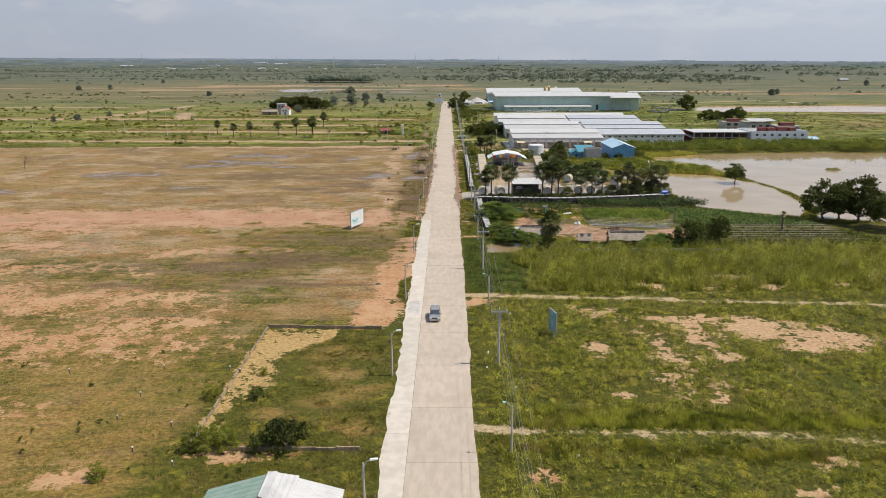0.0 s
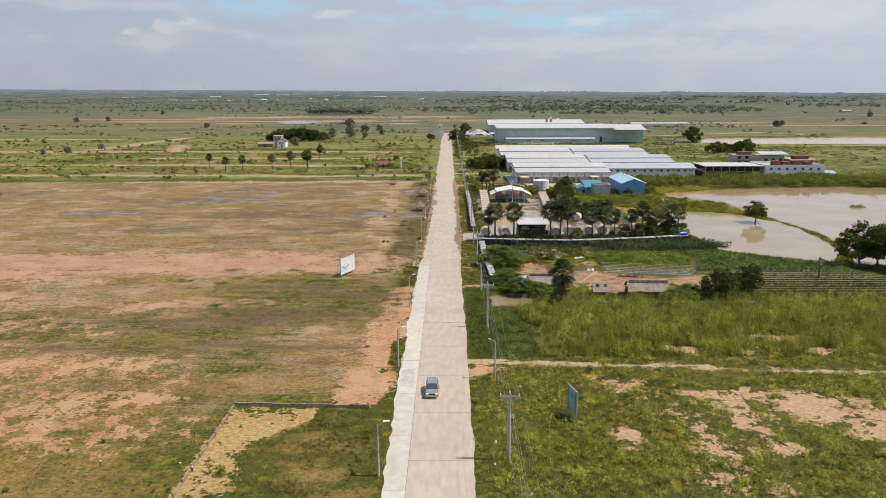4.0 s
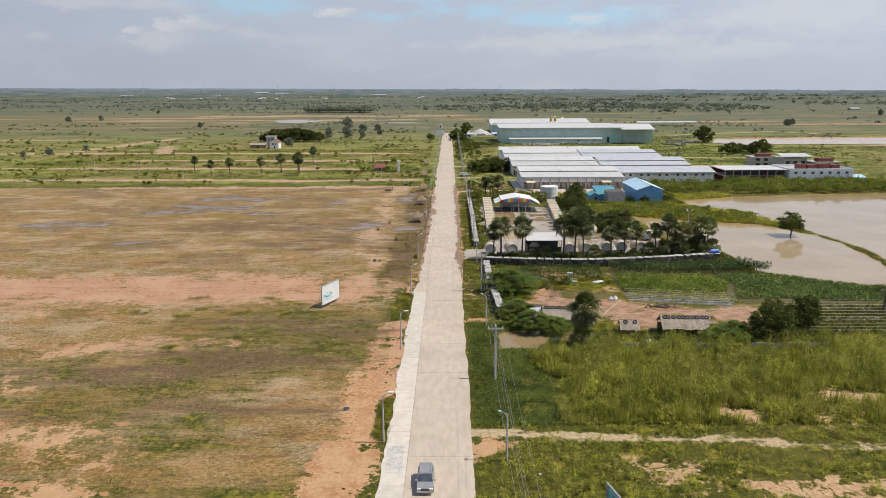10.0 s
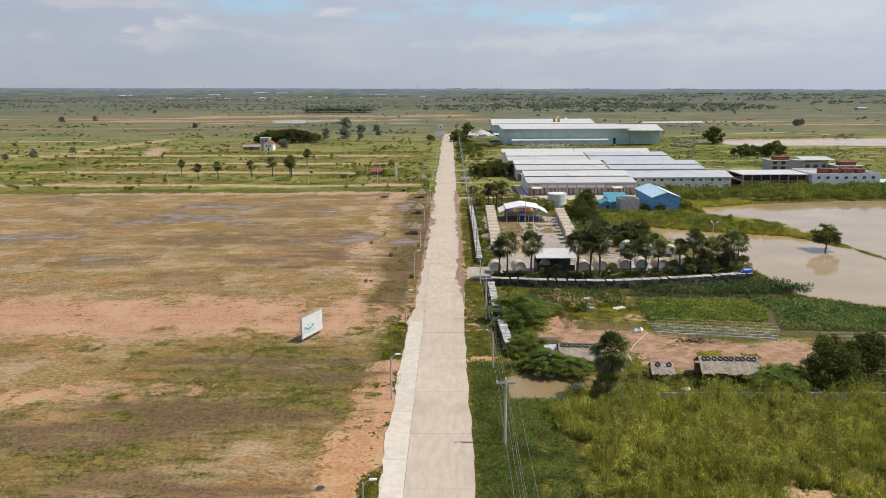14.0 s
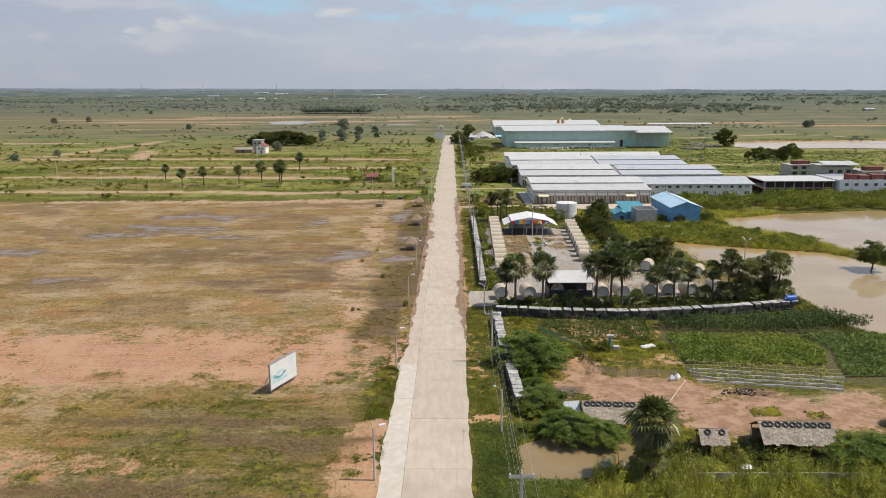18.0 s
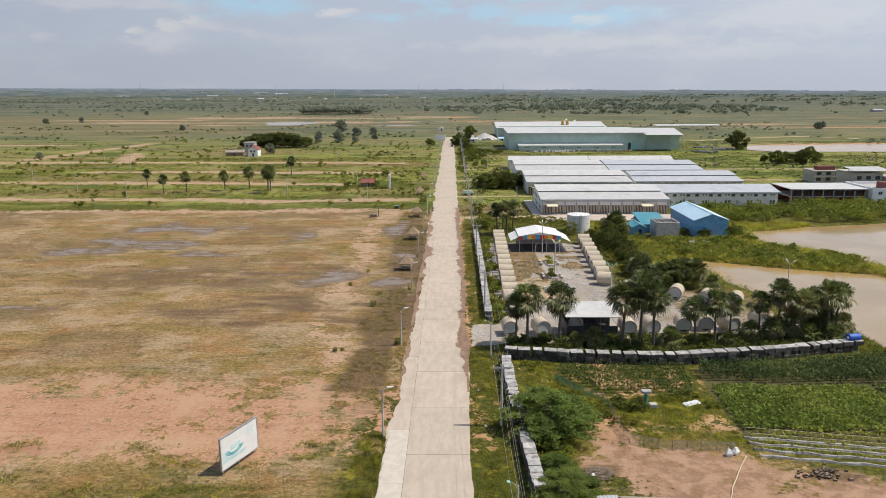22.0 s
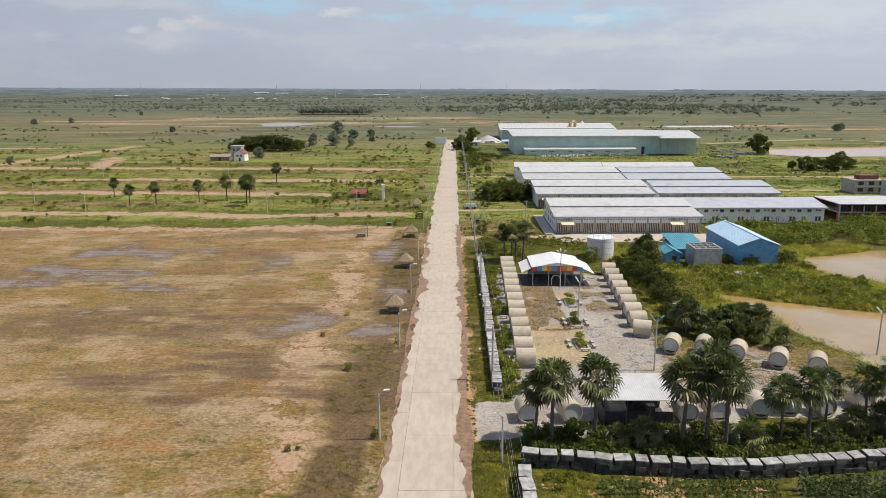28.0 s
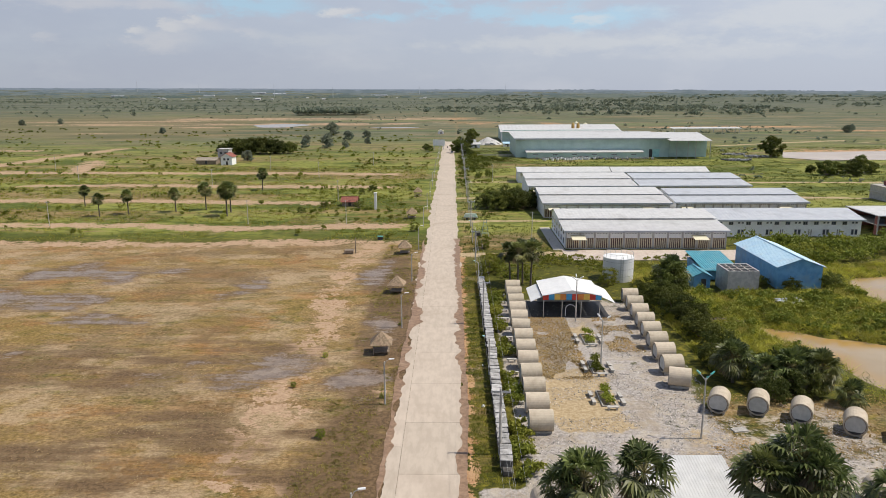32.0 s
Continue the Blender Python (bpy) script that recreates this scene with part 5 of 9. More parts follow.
walls(hall_b, 0, 89, 0, 52, 9.2, WALL_TEAL, 0.3)
part("roof", ribbed((-2, -4, 8.0), (91, -4, 8.0), (91, 25, 12.0), (-2, 25, 12.0), 3, 0.08), ROOF_WHITE, hall_b)
part("rear_roof", ribbed((91, 54, 9.2), (-2, 54, 9.2), (-2, 25, 12.0), (91, 25, 12.0), 3, 0.08), ROOF_WHITE, hall_b)
for q in (-1, 20, 42, 64, 88):
    part("porch_post", Form().box(q - 0.25, q + 0.25, -3.6, -3.1, 0, 8.0), PLASTER, hall_b)
for q in (55.5, 59.5):
    v = Form().rod((q, 10, 9.2), (q, 10, 12.6), 1.3, 1.2, 10).rod((q, 10, 12.6), (q, 10, 14.2), 1.3, 0.4, 10)
    part("roof_vent", v, mat("ochre_sheet", (0.36, 0.22, 0.05), (0.46, 0.30, 0.09), 1, 0.6, bump=0), hall_b, "ochre conical roof vent")
shed_l = thing("long_open_shed", "long narrow open shed with pale roof on the plain", "shed", 205, 815)
part("roof", ribbed((0, -5, 3.6), (64, -5, 3.6), (64, 6, 4.4), (0, 6, 4.4), 3, 0.06), ROOF_WHITE, shed_l)
for q in range(2, 64, 12):
    part("post", Form().box(q - 0.15, q + 0.15, -4.5, -4.2, 0, 3.6), STEEL, shed_l)
    part("post", Form().box(q - 0.15, q + 0.15, 5.2, 5.5, 0, 4.3), STEEL, shed_l)


def gable_house(name, label, x, y, w, d, h, ridge, wall_mat, roof_mat, over=0.5, along="y", category="house", door=True, pit=0.7, windows=()):
    """A gabled house; along: the axis of its ridge."""
    b = thing(name, label, category, x, y)
    walls(b, 0, w, 0, d, h, wall_mat, 0.2)
    if along == "y":
        for ya, yb in ((0, 0.2), (d - 0.2, d)):
            part("gable", Form().solid([(0, yb, h), (w, yb, h), (w / 2, yb, ridge)], [(0, ya, h), (w, ya, h), (w / 2, ya, ridge)]), wall_mat, b)
        s = (ridge - h) / (w / 2) * over
        part("roof_side", ribbed((-over, d + over, h - s + .08), (-over, -over, h - s + .08), (w / 2, -over, ridge + .08), (w / 2, d + over, ridge + .08), pit, 0.04), roof_mat, b)
        part("roof_side", ribbed((w + over, -over, h - s + .08), (w + over, d + over, h - s + .08), (w / 2, d + over, ridge + .08), (w / 2, -over, ridge + .08), pit, 0.04), roof_mat, b)
        part("ridge_cap", Form().box(w / 2 - 0.2, w / 2 + 0.2, -over, d + over, ridge + 0.1, ridge + 0.17), roof_mat, b)
    else:
        for xa, xb in ((0, 0.2), (w - 0.2, w)):
            part("gable", Form().solid([(xb, 0, h), (xb, d, h), (xb, d / 2, ridge)], [(xa, 0, h), (xa, d, h), (xa, d / 2, ridge)]), wall_mat, b)
        s = (ridge - h) / (d / 2) * over
        part("roof_side", ribbed((-over, -over, h - s + .08), (w + over, -over, h - s + .08), (w + over, d / 2, ridge + .08), (-over, d / 2, ridge + .08), pit, 0.04), roof_mat, b)
        part("roof_side", ribbed((w + over, d + over, h - s + .08), (-over, d + over, h - s + .08), (-over, d / 2, ridge + .08), (w + over, d / 2, ridge + .08), pit, 0.04), roof_mat, b)
        part("ridge_cap", Form().box(-over, w + over, d / 2 - 0.2, d / 2 + 0.2, ridge + 0.1, ridge + 0.17), roof_mat, b)
    if door:
        part("door", Form().box(w * 0.45, w * 0.45 + 1.0, -0.06, -0.005, 0.05, 2.05), DARK, b)
    for q, zz, ww, hh in windows:
        window(b, q, zz, ww, hh, -0.05, PLASTER_GREY, 1)
    return b


gable_house("blue_warehouse", "blue sheet-metal shed with pale blue gable roof", 68.4, 279.8, 9.0, 22.0, 4.7, 6.3, WALL_BLUE, ROOF_BLUE, door=False)
gable_house("small_blue_hut", "small blue sheet hut with teal roof", 51.6, 280.0, 3.4, 6.0, 2.7, 3.5, WALL_BLUE, ROOF_TEAL, over=0.4, category="shed")
lean = thing("teal_roof_shed", "open shed with faded teal sheet roof", "shed", 56.0, 286.0)
walls(lean, 0, 7, 1, 12, 2.3, WALL_BLUE, 0.15)
part("roof", ribbed((-0.4, -0.6, 2.4), (7.4, -0.6, 2.4), (7.4, 12.6, 3.7), (-0.4, 12.6, 3.7), 0.5, 0.05), ROOF_TEAL, lean)
cube = thing("concrete_cistern", "raw grey concrete cistern with open roof grid", "cistern", 57.0, 276.2)
walls(cube, 0, 6.2, 0, 6.5, 4.6, PLASTER_GREY, 0.3)
part("tank_floor", Form().box(0.3, 5.9, 0.3, 6.2, 3.4, 3.6), DARK, cube)
for q in (1.6, 3.1, 4.6):
    part("roof_beam", Form().box(q - 0.12, q + 0.12, 0.3, 6.2, 4.2, 4.45), CONCRETE, cube)
for q in (2.2, 4.2):
    part("roof_beam", Form().box(0.3, 5.9, q - 0.12, q + 0.12, 4.46, 4.6), CONCRETE, cube)

tank = thing("storage_tank", "white cylindrical water storage tank with railing", "tank", 37.9, 287.6)
part("shell", Form().rod((0, 0, 0), (0, 0, 5.0), 3.2, 3.2, 40), ROOF_CLEAN, tank)
part("lid", Form().rod((0, 0, 5.0), (0, 0, 5.35), 3.28, 0.6, 40), ROOF_CLEAN, tank)
for k in range(3):
    part("hoop", Form().rod((0, 0, 1.2 + k * 1.5), (0, 0, 1.28 + k * 1.5), 3.24, 3.24, 40, cap=False), STEEL, tank)
for k in range(16):
    a = k * math.pi / 8
    part("rail_post", Form().rod((3.1 * math.cos(a), 3.1 * math.sin(a), 5.0), (3.1 * math.cos(a), 3.1 * math.sin(a), 5.9), 0.03, 0.03, 5), STEEL, tank)
ring = Form()
for k in range(24):
    a, b_ = k * math.pi / 12, (k + 1) * math.pi / 12
    ring.rod((3.1 * math.cos(a), 3.1 * math.sin(a), 5.9), (3.1 * math.cos(b_), 3.1 * math.sin(b_), 5.9), 0.03, 0.03, 5)
part("rail", ring, STEEL, tank)
lad = Form().rod((-0.25, -3.3, 0), (-0.25, -3.3, 5.6), 0.03).rod((0.25, -3.3, 0), (0.25, -3.3, 5.6), 0.03)
for k in range(14):
    lad.rod((-0.25, -3.3, 0.4 + k * 0.37), (0.25, -3.3, 0.4 + k * 0.37), 0.02, 0.02, 5)
part("ladder", lad, STEEL, tank)

# pavilion of the yard
pav = thing("pavilion", "open pavilion with white sheet roof and striped coloured fascia", "pavilion", 18.4, 260.8)
W_, D_ = 10.6, 10.2
part("roof_side", ribbed((0, D_, 4.1), (0, 0, 4.1), (W_ / 2, 0, 5.1), (W_ / 2, D_, 5.1), 0.6, 0.015), ROOF_CLEAN, pav)
part("roof_side", ribbed((W_, 0, 4.1), (W_, D_, 4.1), (W_ / 2, D_, 5.1), (W_ / 2, 0, 5.1), 0.6, 0.015), ROOF_CLEAN, pav)
part("wing_roof", ribbed((-2.0, D_ - 1, 2.9), (-2.0, 0.4, 2.9), (-0.05, 0.4, 3.8), (-0.05, D_ - 1, 3.8), 0.6, 0.015), ROOF_CLEAN, pav)
part("wing_roof", ribbed((W_ + 2.4, 0.2, 2.7), (W_ + 2.4, D_ - 1, 2.7), (W_ + 0.05, D_ - 1, 3.8), (W_ + 0.05, 0.2, 3.8), 0.6, 0.015), ROOF_CLEAN, pav)
stripes = ("red", "blue", "yellow", "orange", "blue", "red", "orange", "yellow", "red", "blue")
for i, c in enumerate(stripes):
    xa, xb = 0.1 + i * 1.04, 0.1 + (i + 1) * 1.04 - 0.01
    za, zb = (4.1 + 1.0 * (1 - abs(q - W_ / 2) / (W_ / 2)) - 0.12 for q in (xa, xb))
    part("fascia_panel", Form().solid([(xa, 0.04, 3.3), (xb, 0.04, 3.3), (xb, 0.1, 3.3), (xa, 0.1, 3.3)],
                                      [(xa, 0.04, min(za, 4.35)), (xb, 0.04, min(zb, 4.35)), (xb, 0.1, min(zb, 4.35)), (xa, 0.1, min(za, 4.35))]), STRIPE[c], pav, c + " fascia panel")
part("gable_panel", Form().solid([(1.0, 0.3, 4.36), (W_ - 1.0, 0.3, 4.36), (W_ / 2, 0.3, 5.0)], [(1.0, 0.2, 4.36), (W_ - 1.0, 0.2, 4.36), (W_ / 2, 0.2, 5.0)]), ROOF_CLEAN, pav)
for q in (0.3, 3.6, 7.0, W_ - 0.3):
    for yy in (0.3, D_ - 0.3):
        part("post", Form().rod((q, yy, 0), (q, yy, 4.2), 0.09, 0.09, 8), STEEL, pav)
part("back_wall", Form().box(0.3, W_ - 0.3, D_ - 0.6, D_ - 0.4, 0, 3.6), PLASTER_GREY, pav)
part("floor_pad", Form().box(-1.8, W_ + 1.6, 0, D_, -0.05, 0.09), DARK, pav, "dark floor")
arch = Form()
for k in range(10):
    a, b_ = k * math.pi / 10, (k + 1) * math.pi / 10
    arch.rod((5.2 + 0.9 * math.cos(a), 0.8, 1.3 + 0.9 * math.sin(a)), (5.2 + 0.9 * math.cos(b_), 0.8, 1.3 + 0.9 * math.sin(b_)), 0.07, 0.07, 6)
arch.rod((4.3, 0.8, 0), (4.3, 0.8, 1.3), 0.07).rod((6.1, 0.8, 0), (6.1, 0.8, 1.3), 0.07)
part("entrance_arch", arch, WHITE_PLASTIC, pav)

# car port behind the block wall
port = thing("car_port", "steel car port with flat white sheet roof", "car port", 20.2, 196.6)
part("roof", ribbed((0, 0, 3.9), (8.8, 0, 3.9), (8.8, 6.4, 4.7), (0, 6.4, 4.7), 0.28, 0.012), ROOF_WHITE, port)
for q in (0.25, 2.9, 5.7, 8.5):
    part("post", Form().rod((q, 0.25, 0), (q, 0.25, 3.85), 0.06, 0.06, 8), BROWN_TRIM, port)
    part("post", Form().rod((q, 6.1, 0), (q, 6.1, 4.55), 0.06, 0.06, 8), BROWN_TRIM, port)
    part("rafter", Form().solid([(q - .04, 0.1, 3.74), (q + .04, 0.1, 3.74), (q + .04, 6.3, 4.52), (q - .04, 6.3, 4.52)], [(q - .04, 0.1, 3.86), (q + .04, 0.1, 3.86), (q + .04, 6.3, 4.64), (q - .04, 6.3, 4.64)]), BROWN_TRIM, port)
for q, r in ((0.3, 2.85), (2.95, 5.65), (5.75, 8.45)):
    part("mesh_screen", Form().box(q, r, 0.34, 0.38, 0.9, 2.3), DARK, port, "dark mesh screen")
    part("brace", Form().rod((q, 0.3, 2.4), (q + 1.0, 0.3, 3.7), 0.035, 0.035, 5).rod((r, 0.3, 2.4), (r - 1.0, 0.3, 3.7), 0.035, 0.035, 5), BROWN_TRIM, port)
part("side_screen", Form().box(0.2, 0.24, 0.4, 6.0, 0.3, 2.6), DARK, port)
# floor colour kept dark to stand for the shade below the roof
part("floor_pad", Form().box(0.1, 8.7, 0.2, 6.2, -0.1, 0.08), DARK, port, "concrete floor, shade under the roof painted dark")
part("counter", Form().box(1.2, 7.6, 4.6, 5.6, 0.09, 1.0), DARK, port)
part("back_screen", Form().box(0.4, 8.4, 6.0, 6.06, 0.1, 3.9), DARK, port)

# house by the road with two-coloured roof
hse = gable_house("roadside_house", "small house with white and green sheet-metal gable roof", -19.6, 30.0, 11.0, 10.4, 3.4, 5.0, PLASTER, ROOF_WHITE, windows=((3, 1, 1.2, 1.1),))
for o in hse.children:
    if o.name.startswith("roof_side") and min(v.co.x for v in o.data.vertices) < 0:
        o.data.materials[0] = ROOF_GREEN
        tagged(o, "faded green roof sheet")
part("patch_sheet", ribbed((4.9, 7.2, 5.15), (7.4, 6.6, 4.7), (7.6, 10.9, 4.68), (4.9, 10.9, 5.15), 0.5, 0.03), ROOF_WHITE, hse, "loose white roof sheet")

gable_house("red_roof_house", "white house with red gable roof among palms", -124, 527, 6, 8, 4.6, 6.4, PLASTER, ROOF_RED, windows=((2, 2.6, 1.2, 1.2), (4, 2.6, 1.2, 1.2)))
tw = thing("tall_white_house", "tall narrow white house behind the red roof", "house", -130, 541)
walls(tw, 0, 6, 0, 7, 7.4, PLASTER_GREY, 0.25)
part("roof", Form().box(-0.4, 6.4, -0.4, 7.4, 7.4, 7.7), PLASTER_GREY, tw)
for k in range(2):
    window(tw, 1.8 + 2.6 * k, 4.8, 1.2, 1.3, -0.05)
gable_house("dark_field_house", "low dark farmhouse by the palms", -139, 531, 11, 7, 2.4, 3.6, WOOD, THATCH, category="house", along="x")
gable_house("field_hut", "low hut with rusty red roof", -36.5, 386, 5.0, 5.5, 1.7, 3.0, WOOD, ROOF_RED, along="x", category="hut")
gable_house("roadside_kiosk", "pale kiosk with pink gable roof at the road's far end", -11.5, 800, 5, 5, 2.6, 3.8, PLASTER, CREAM, category="kiosk")
for k, (x, yy, w, d, h) in enumerate(((15, 640, 6, 6, 3.6), (38, 650, 6, 6, 3.2), (12, 672, 7, 6, 3.2))):
    gable_house("far_house", "small white house near the road's far end", x, yy, w, d, h * 0.7, h, PLASTER, (ROOF_WHITE, ROOF_BLUE, ROOF_GREY)[k], along="x", windows=((2, 1, 1.2, 1.1),))
wp = thing("boundary_pillar", "tall white plastered boundary pillar", "pillar", -23.9, 379)
part("shaft", Form().box(-0.45, 0.45, -0.45, 0.45, 0, 5.6), PLASTER, wp, bevel=0.04)
part("cap", Form().box(-0.6, 0.6, -0.6, 0.6, 5.6, 5.85), PLASTER, wp)

fc = part("forecourt", Form().box(30.0, 76.0, 304.8, 315.68, -0.2, 0.07), mat("pink_paving", (0.48, 0.40, 0.34), (0.58, 0.50, 0.44), 1.5, 0.85, c=(0.40, 0.30, 0.25), cscale=0.3))
tagged(fc, "pale pinkish paved forecourt before the first block", "paving", kind="structure")
sp = part("side_path", Form().box(28.0, 30.9, 315.7, 346.0, -0.2, 0.06), CONCRETE_PALE)
tagged(sp, "pale concrete path along the end wall of the block", "path", kind="structure")

# ---- poles, lamps, wires ----
def street_lamp(h, arm, side, head, words):
    t = thing("street_lamp", "slim concrete street lamp with short arm and lamp head", "street lamp", 0, 0, -0.1, group="street lamps")
    part("post", Form().rod((0, 0, 0), (0, 0, h), 0.13, 0.09, 8), POST_CONCRETE, t)
    part("arm", Form().tube([(0, 0, h - 0.5), (side * arm * 0.4, 0, h + 0.1), (side * arm, 0, h + 0.35)], 0.035, 0.035, 6), STEEL, t)
    hd = Form().solid([(side * arm - 0.1, -0.14, h + 0.30), (side * arm + 0.5 * side + 0.1, -0.14, h + 0.38), (side * arm + 0.5 * side + 0.1, 0.14, h + 0.38), (side * arm - 0.1, 0.14, h + 0.30)],
                      [(side * arm - 0.1, -0.1, h + 0.42), (side * arm + 0.5 * side + 0.1, -0.1, h + 0.47), (side * arm + 0.5 * side + 0.1, 0.1, h + 0.47), (side * arm - 0.1, 0.1, h + 0.42)])
    part("head", hd, head, t, words)
    return t


lamp_l = street_lamp(6.0, 0.7, 1, WHITE_PLASTIC, "white lamp head")
lamp_l.matrix_basis = pose(-6.4, 41.0, -0.1)
for k in range(1, 20):
    copy_thing(lamp_l, pose(-6.3, 41.0 + 30.6 * k, -0.1, rz=(7 * k) % 12 - 6))
lamp_r = street_lamp(5.6, 0.6, -1, PALE_TEAL, "pale teal lamp head")
lamp_r.matrix_basis = pose(7.6, 52.5, -0.1)
for k in range(1, 13):
    copy_thing(lamp_r, pose(7.7, 52.5 + 45.5 * k, -0.1, rz=(5 * k) % 9 - 4))

pole = thing("utility_pole", "tall round concrete utility pole with steel crossarm", "utility pole", 7.8, 75.1, -0.1, group="utility poles")
part("shaft", Form().rod((0, 0, 0), (0, 0, 8.0), 0.19, 0.12, 10), POST_CONCRETE, pole)
part("crossarm", Form().box(-1.1, 1.1, -0.2, -0.1, 7.55, 7.67), STEEL, pole)
part("crossarm", Form().box(-1.1, 1.1, 0.1, 0.2, 7.55, 7.67), STEEL, pole)
part("brace", Form().rod((-0.7, -0.16, 7.55), (0, -0.16, 6.9), 0.025).rod((0.7, -0.16, 7.55), (0, -0.16, 6.9), 0.025), STEEL, pole)
for q in (-1.0, 0.0, 1.0):
    part("insulator", Form().rod((q, 0, 7.68 if q else 8.0), (q, 0, 7.92 if q else 8.24), 0.05, 0.07, 8), WHITE_PLASTIC, pole)
POLE_Y = [29.6 + 45.5 * k for k in range(14)]
for yy in POLE_Y:
    if abs(yy - 75.1) > 0.1:
        copy_thing(pole, pose(7.8, yy, -0.1))
for q, h in ((-1.0, 7.85), (0.0, 8.15), (1.0, 7.85), (0.15, 6.2), (-0.12, 5.7)):
    w = Form()
    for a, b in zip(POLE_Y, POLE_Y[1:]):
        pts = [(7.8 + q, a + (b - a) * t / 8, h - 0.7 * (1 - (2 * t / 8 - 1) ** 2)) for t in range(9)]
        w.tube(pts, 0.011, 0.011, 4)
    tagged(part("power_line", w, CABLE), "thin grey power line strung between the utility poles", "power line", group="power lines")

# thin posts on the far grassland
fp = thing("field_pole", "thin pale utility pole on the grassland", "utility pole", -40, 400, 0, group="field poles")
part("shaft", Form().rod((0, 0, 0), (0, 0, 7.5), 0.12, 0.08, 6), POST_CONCRETE, fp)
part("crossarm", Form().box(-0.6, 0.6, -0.05, 0.05, 7.1, 7.2), STEEL, fp)
for x, yy in ((-150, 372), (-190, 410), (-100, 440), (-165, 455), (-60, 352), (-30, 352), (-120, 350), (-60, 470), (-90, 500), (-200, 500), (-250, 420), (-40, 520), (20, 455), (24, 330)):
    copy_thing(fp, pose(x, yy, 0))

# ---- billboard and signs ----
bb = thing("billboard", "white billboard with faded teal print on steel posts", "billboard", -21.4, 157.2, 0, turn=66)
part("panel", Form().box(-2.9, 2.9, -0.06, 0.06, 0.55, 4.1), SIGN_WHITE, bb)
fr = Form().box(-3.0, 3.0, -0.1, 0.1, 0.43, 0.55).box(-3.0, 3.0, -0.1, 0.1, 4.1, 4.22).box(-3.0, -2.9, -0.1, 0.1, 0.55, 4.1).box(2.9, 3.0, -0.1, 0.1, 0.55, 4.1)
part("frame", fr, STEEL, bb)
pr = Form()
for k in range(16):
    a, b_ = radians(185 + k * 10.5), radians(185 + (k + 1) * 10.5)
    pr.solid([(-0.9 + r_ * 1.5 * math.cos(q_), -0.068, 2.35 + r_ * 0.75 * math.sin(q_)) for r_, q_ in ((1.0, a), (1.0, b_), (0.55, b_), (0.55, a))],
             [(-0.9 + r_ * 1.5 * math.cos(q_), -0.062, 2.35 + r_ * 0.75 * math.sin(q_)) for r_, q_ in ((1.0, a), (1.0, b_), (0.55, b_), (0.55, a))])
part("print", pr, SIGN_TEAL, bb, "faded teal crescent print")
pl_ = Form().box(-2.7, 0.9, -0.066, -0.062, 1.15, 1.55).box(-2.7, -1.9, -0.066, -0.062, 1.57, 2.4).box(-1.5, 0.1, -0.066, -0.062, 2.2, 2.75)
part("pale_print", pl_, SIGN_PALE, bb, "washed-out blue print")
tx = Form()
for i, w_ in enumerate((1.1, 0.8, 1.0)):
    tx.box(1.3, 1.3 + w_, -0.068, -0.062, 3.4 - i * 0.32, 3.56 - i * 0.32)
part("text_bar", tx, SIGN_PALE, bb)
for q in (-2.5, 0, 2.5):
    part("post", Form().rod((q, 0.2, -0.2), (q, 0.2, 4.0), 0.08, 0.08, 8), STEEL, bb)
    part("strut", Form().rod((q, 1.8, -0.1), (q, 0.25, 2.8), 0.05, 0.05, 6), STEEL, bb)
sg = thing("roadside_sign", "teal sign panel on two posts seen edge on", "sign", 16.5, 85.4, 0, turn=104)
part("panel", Form().box(-1.3, 1.3, -0.05, 0.05, 0.9, 3.9), SIGN_TEAL, sg)
part("frame", Form().box(-1.4, 1.4, -0.08, 0.08, 0.78, 0.9).box(-1.4, 1.4, -0.08, 0.08, 3.9, 4.02).box(-1.4, -1.3, -0.08, 0.08, 0.9, 3.9).box(1.3, 1.4, -0.08, 0.08, 0.9, 3.9), STEEL, sg)
for q in (-1.0, 1.0):
    part("post", Form().rod((q, 0.12, -0.2), (q, 0.12, 3.9), 0.07, 0.07, 8), STEEL, sg)
sg2 = thing("far_sign_board", "white sign board on posts beside the road", "sign", -7.2, 622, 0, turn=0)
part("panel", Form().box(-4, 4, -0.08, 0.08, 3.0, 7.0), SIGN_WHITE, sg2)
for q in (-3, 3):
    part("post", Form().rod((q, 0.2, 0), (q, 0.2, 7), 0.15, 0.15, 8), STEEL, sg2)

# ---- low wall of the empty plot ----
plot = thing("plot_wall", "low weathered concrete wall round an empty plot", "wall", 0, 0)


def low_run(x0, y0, x1, y1, h, n):
    for i in range(n):
        a, b = i / n, (i + 1) / n - 0.008
        dx, dy = x1 - x0, y1 - y0
        L = math.hypot(dx, dy)
        nx_, ny_ = -dy / L * 0.09, dx / L * 0.09
        p, q = (x0 + dx * a, y0 + dy * a), (x0 + dx * b, y0 + dy * b)
        lo = [(p[0] + nx_, p[1] + ny_), (p[0] - nx_, p[1] - ny_), (q[0] - nx_, q[1] - ny_), (q[0] + nx_, q[1] + ny_)]
        hh = h + 0.05 * math.sin(i * 2.3)
        part("wall_panel", Form().solid([(*c, -0.2) for c in lo], [(*c, hh) for c in lo]), PLOT_WALL, plot)
        part("post", Form().box(p[0] - 0.11, p[0] + 0.11, p[1] - 0.11, p[1] + 0.11, -0.2, hh + 0.1), PLOT_WALL, plot)


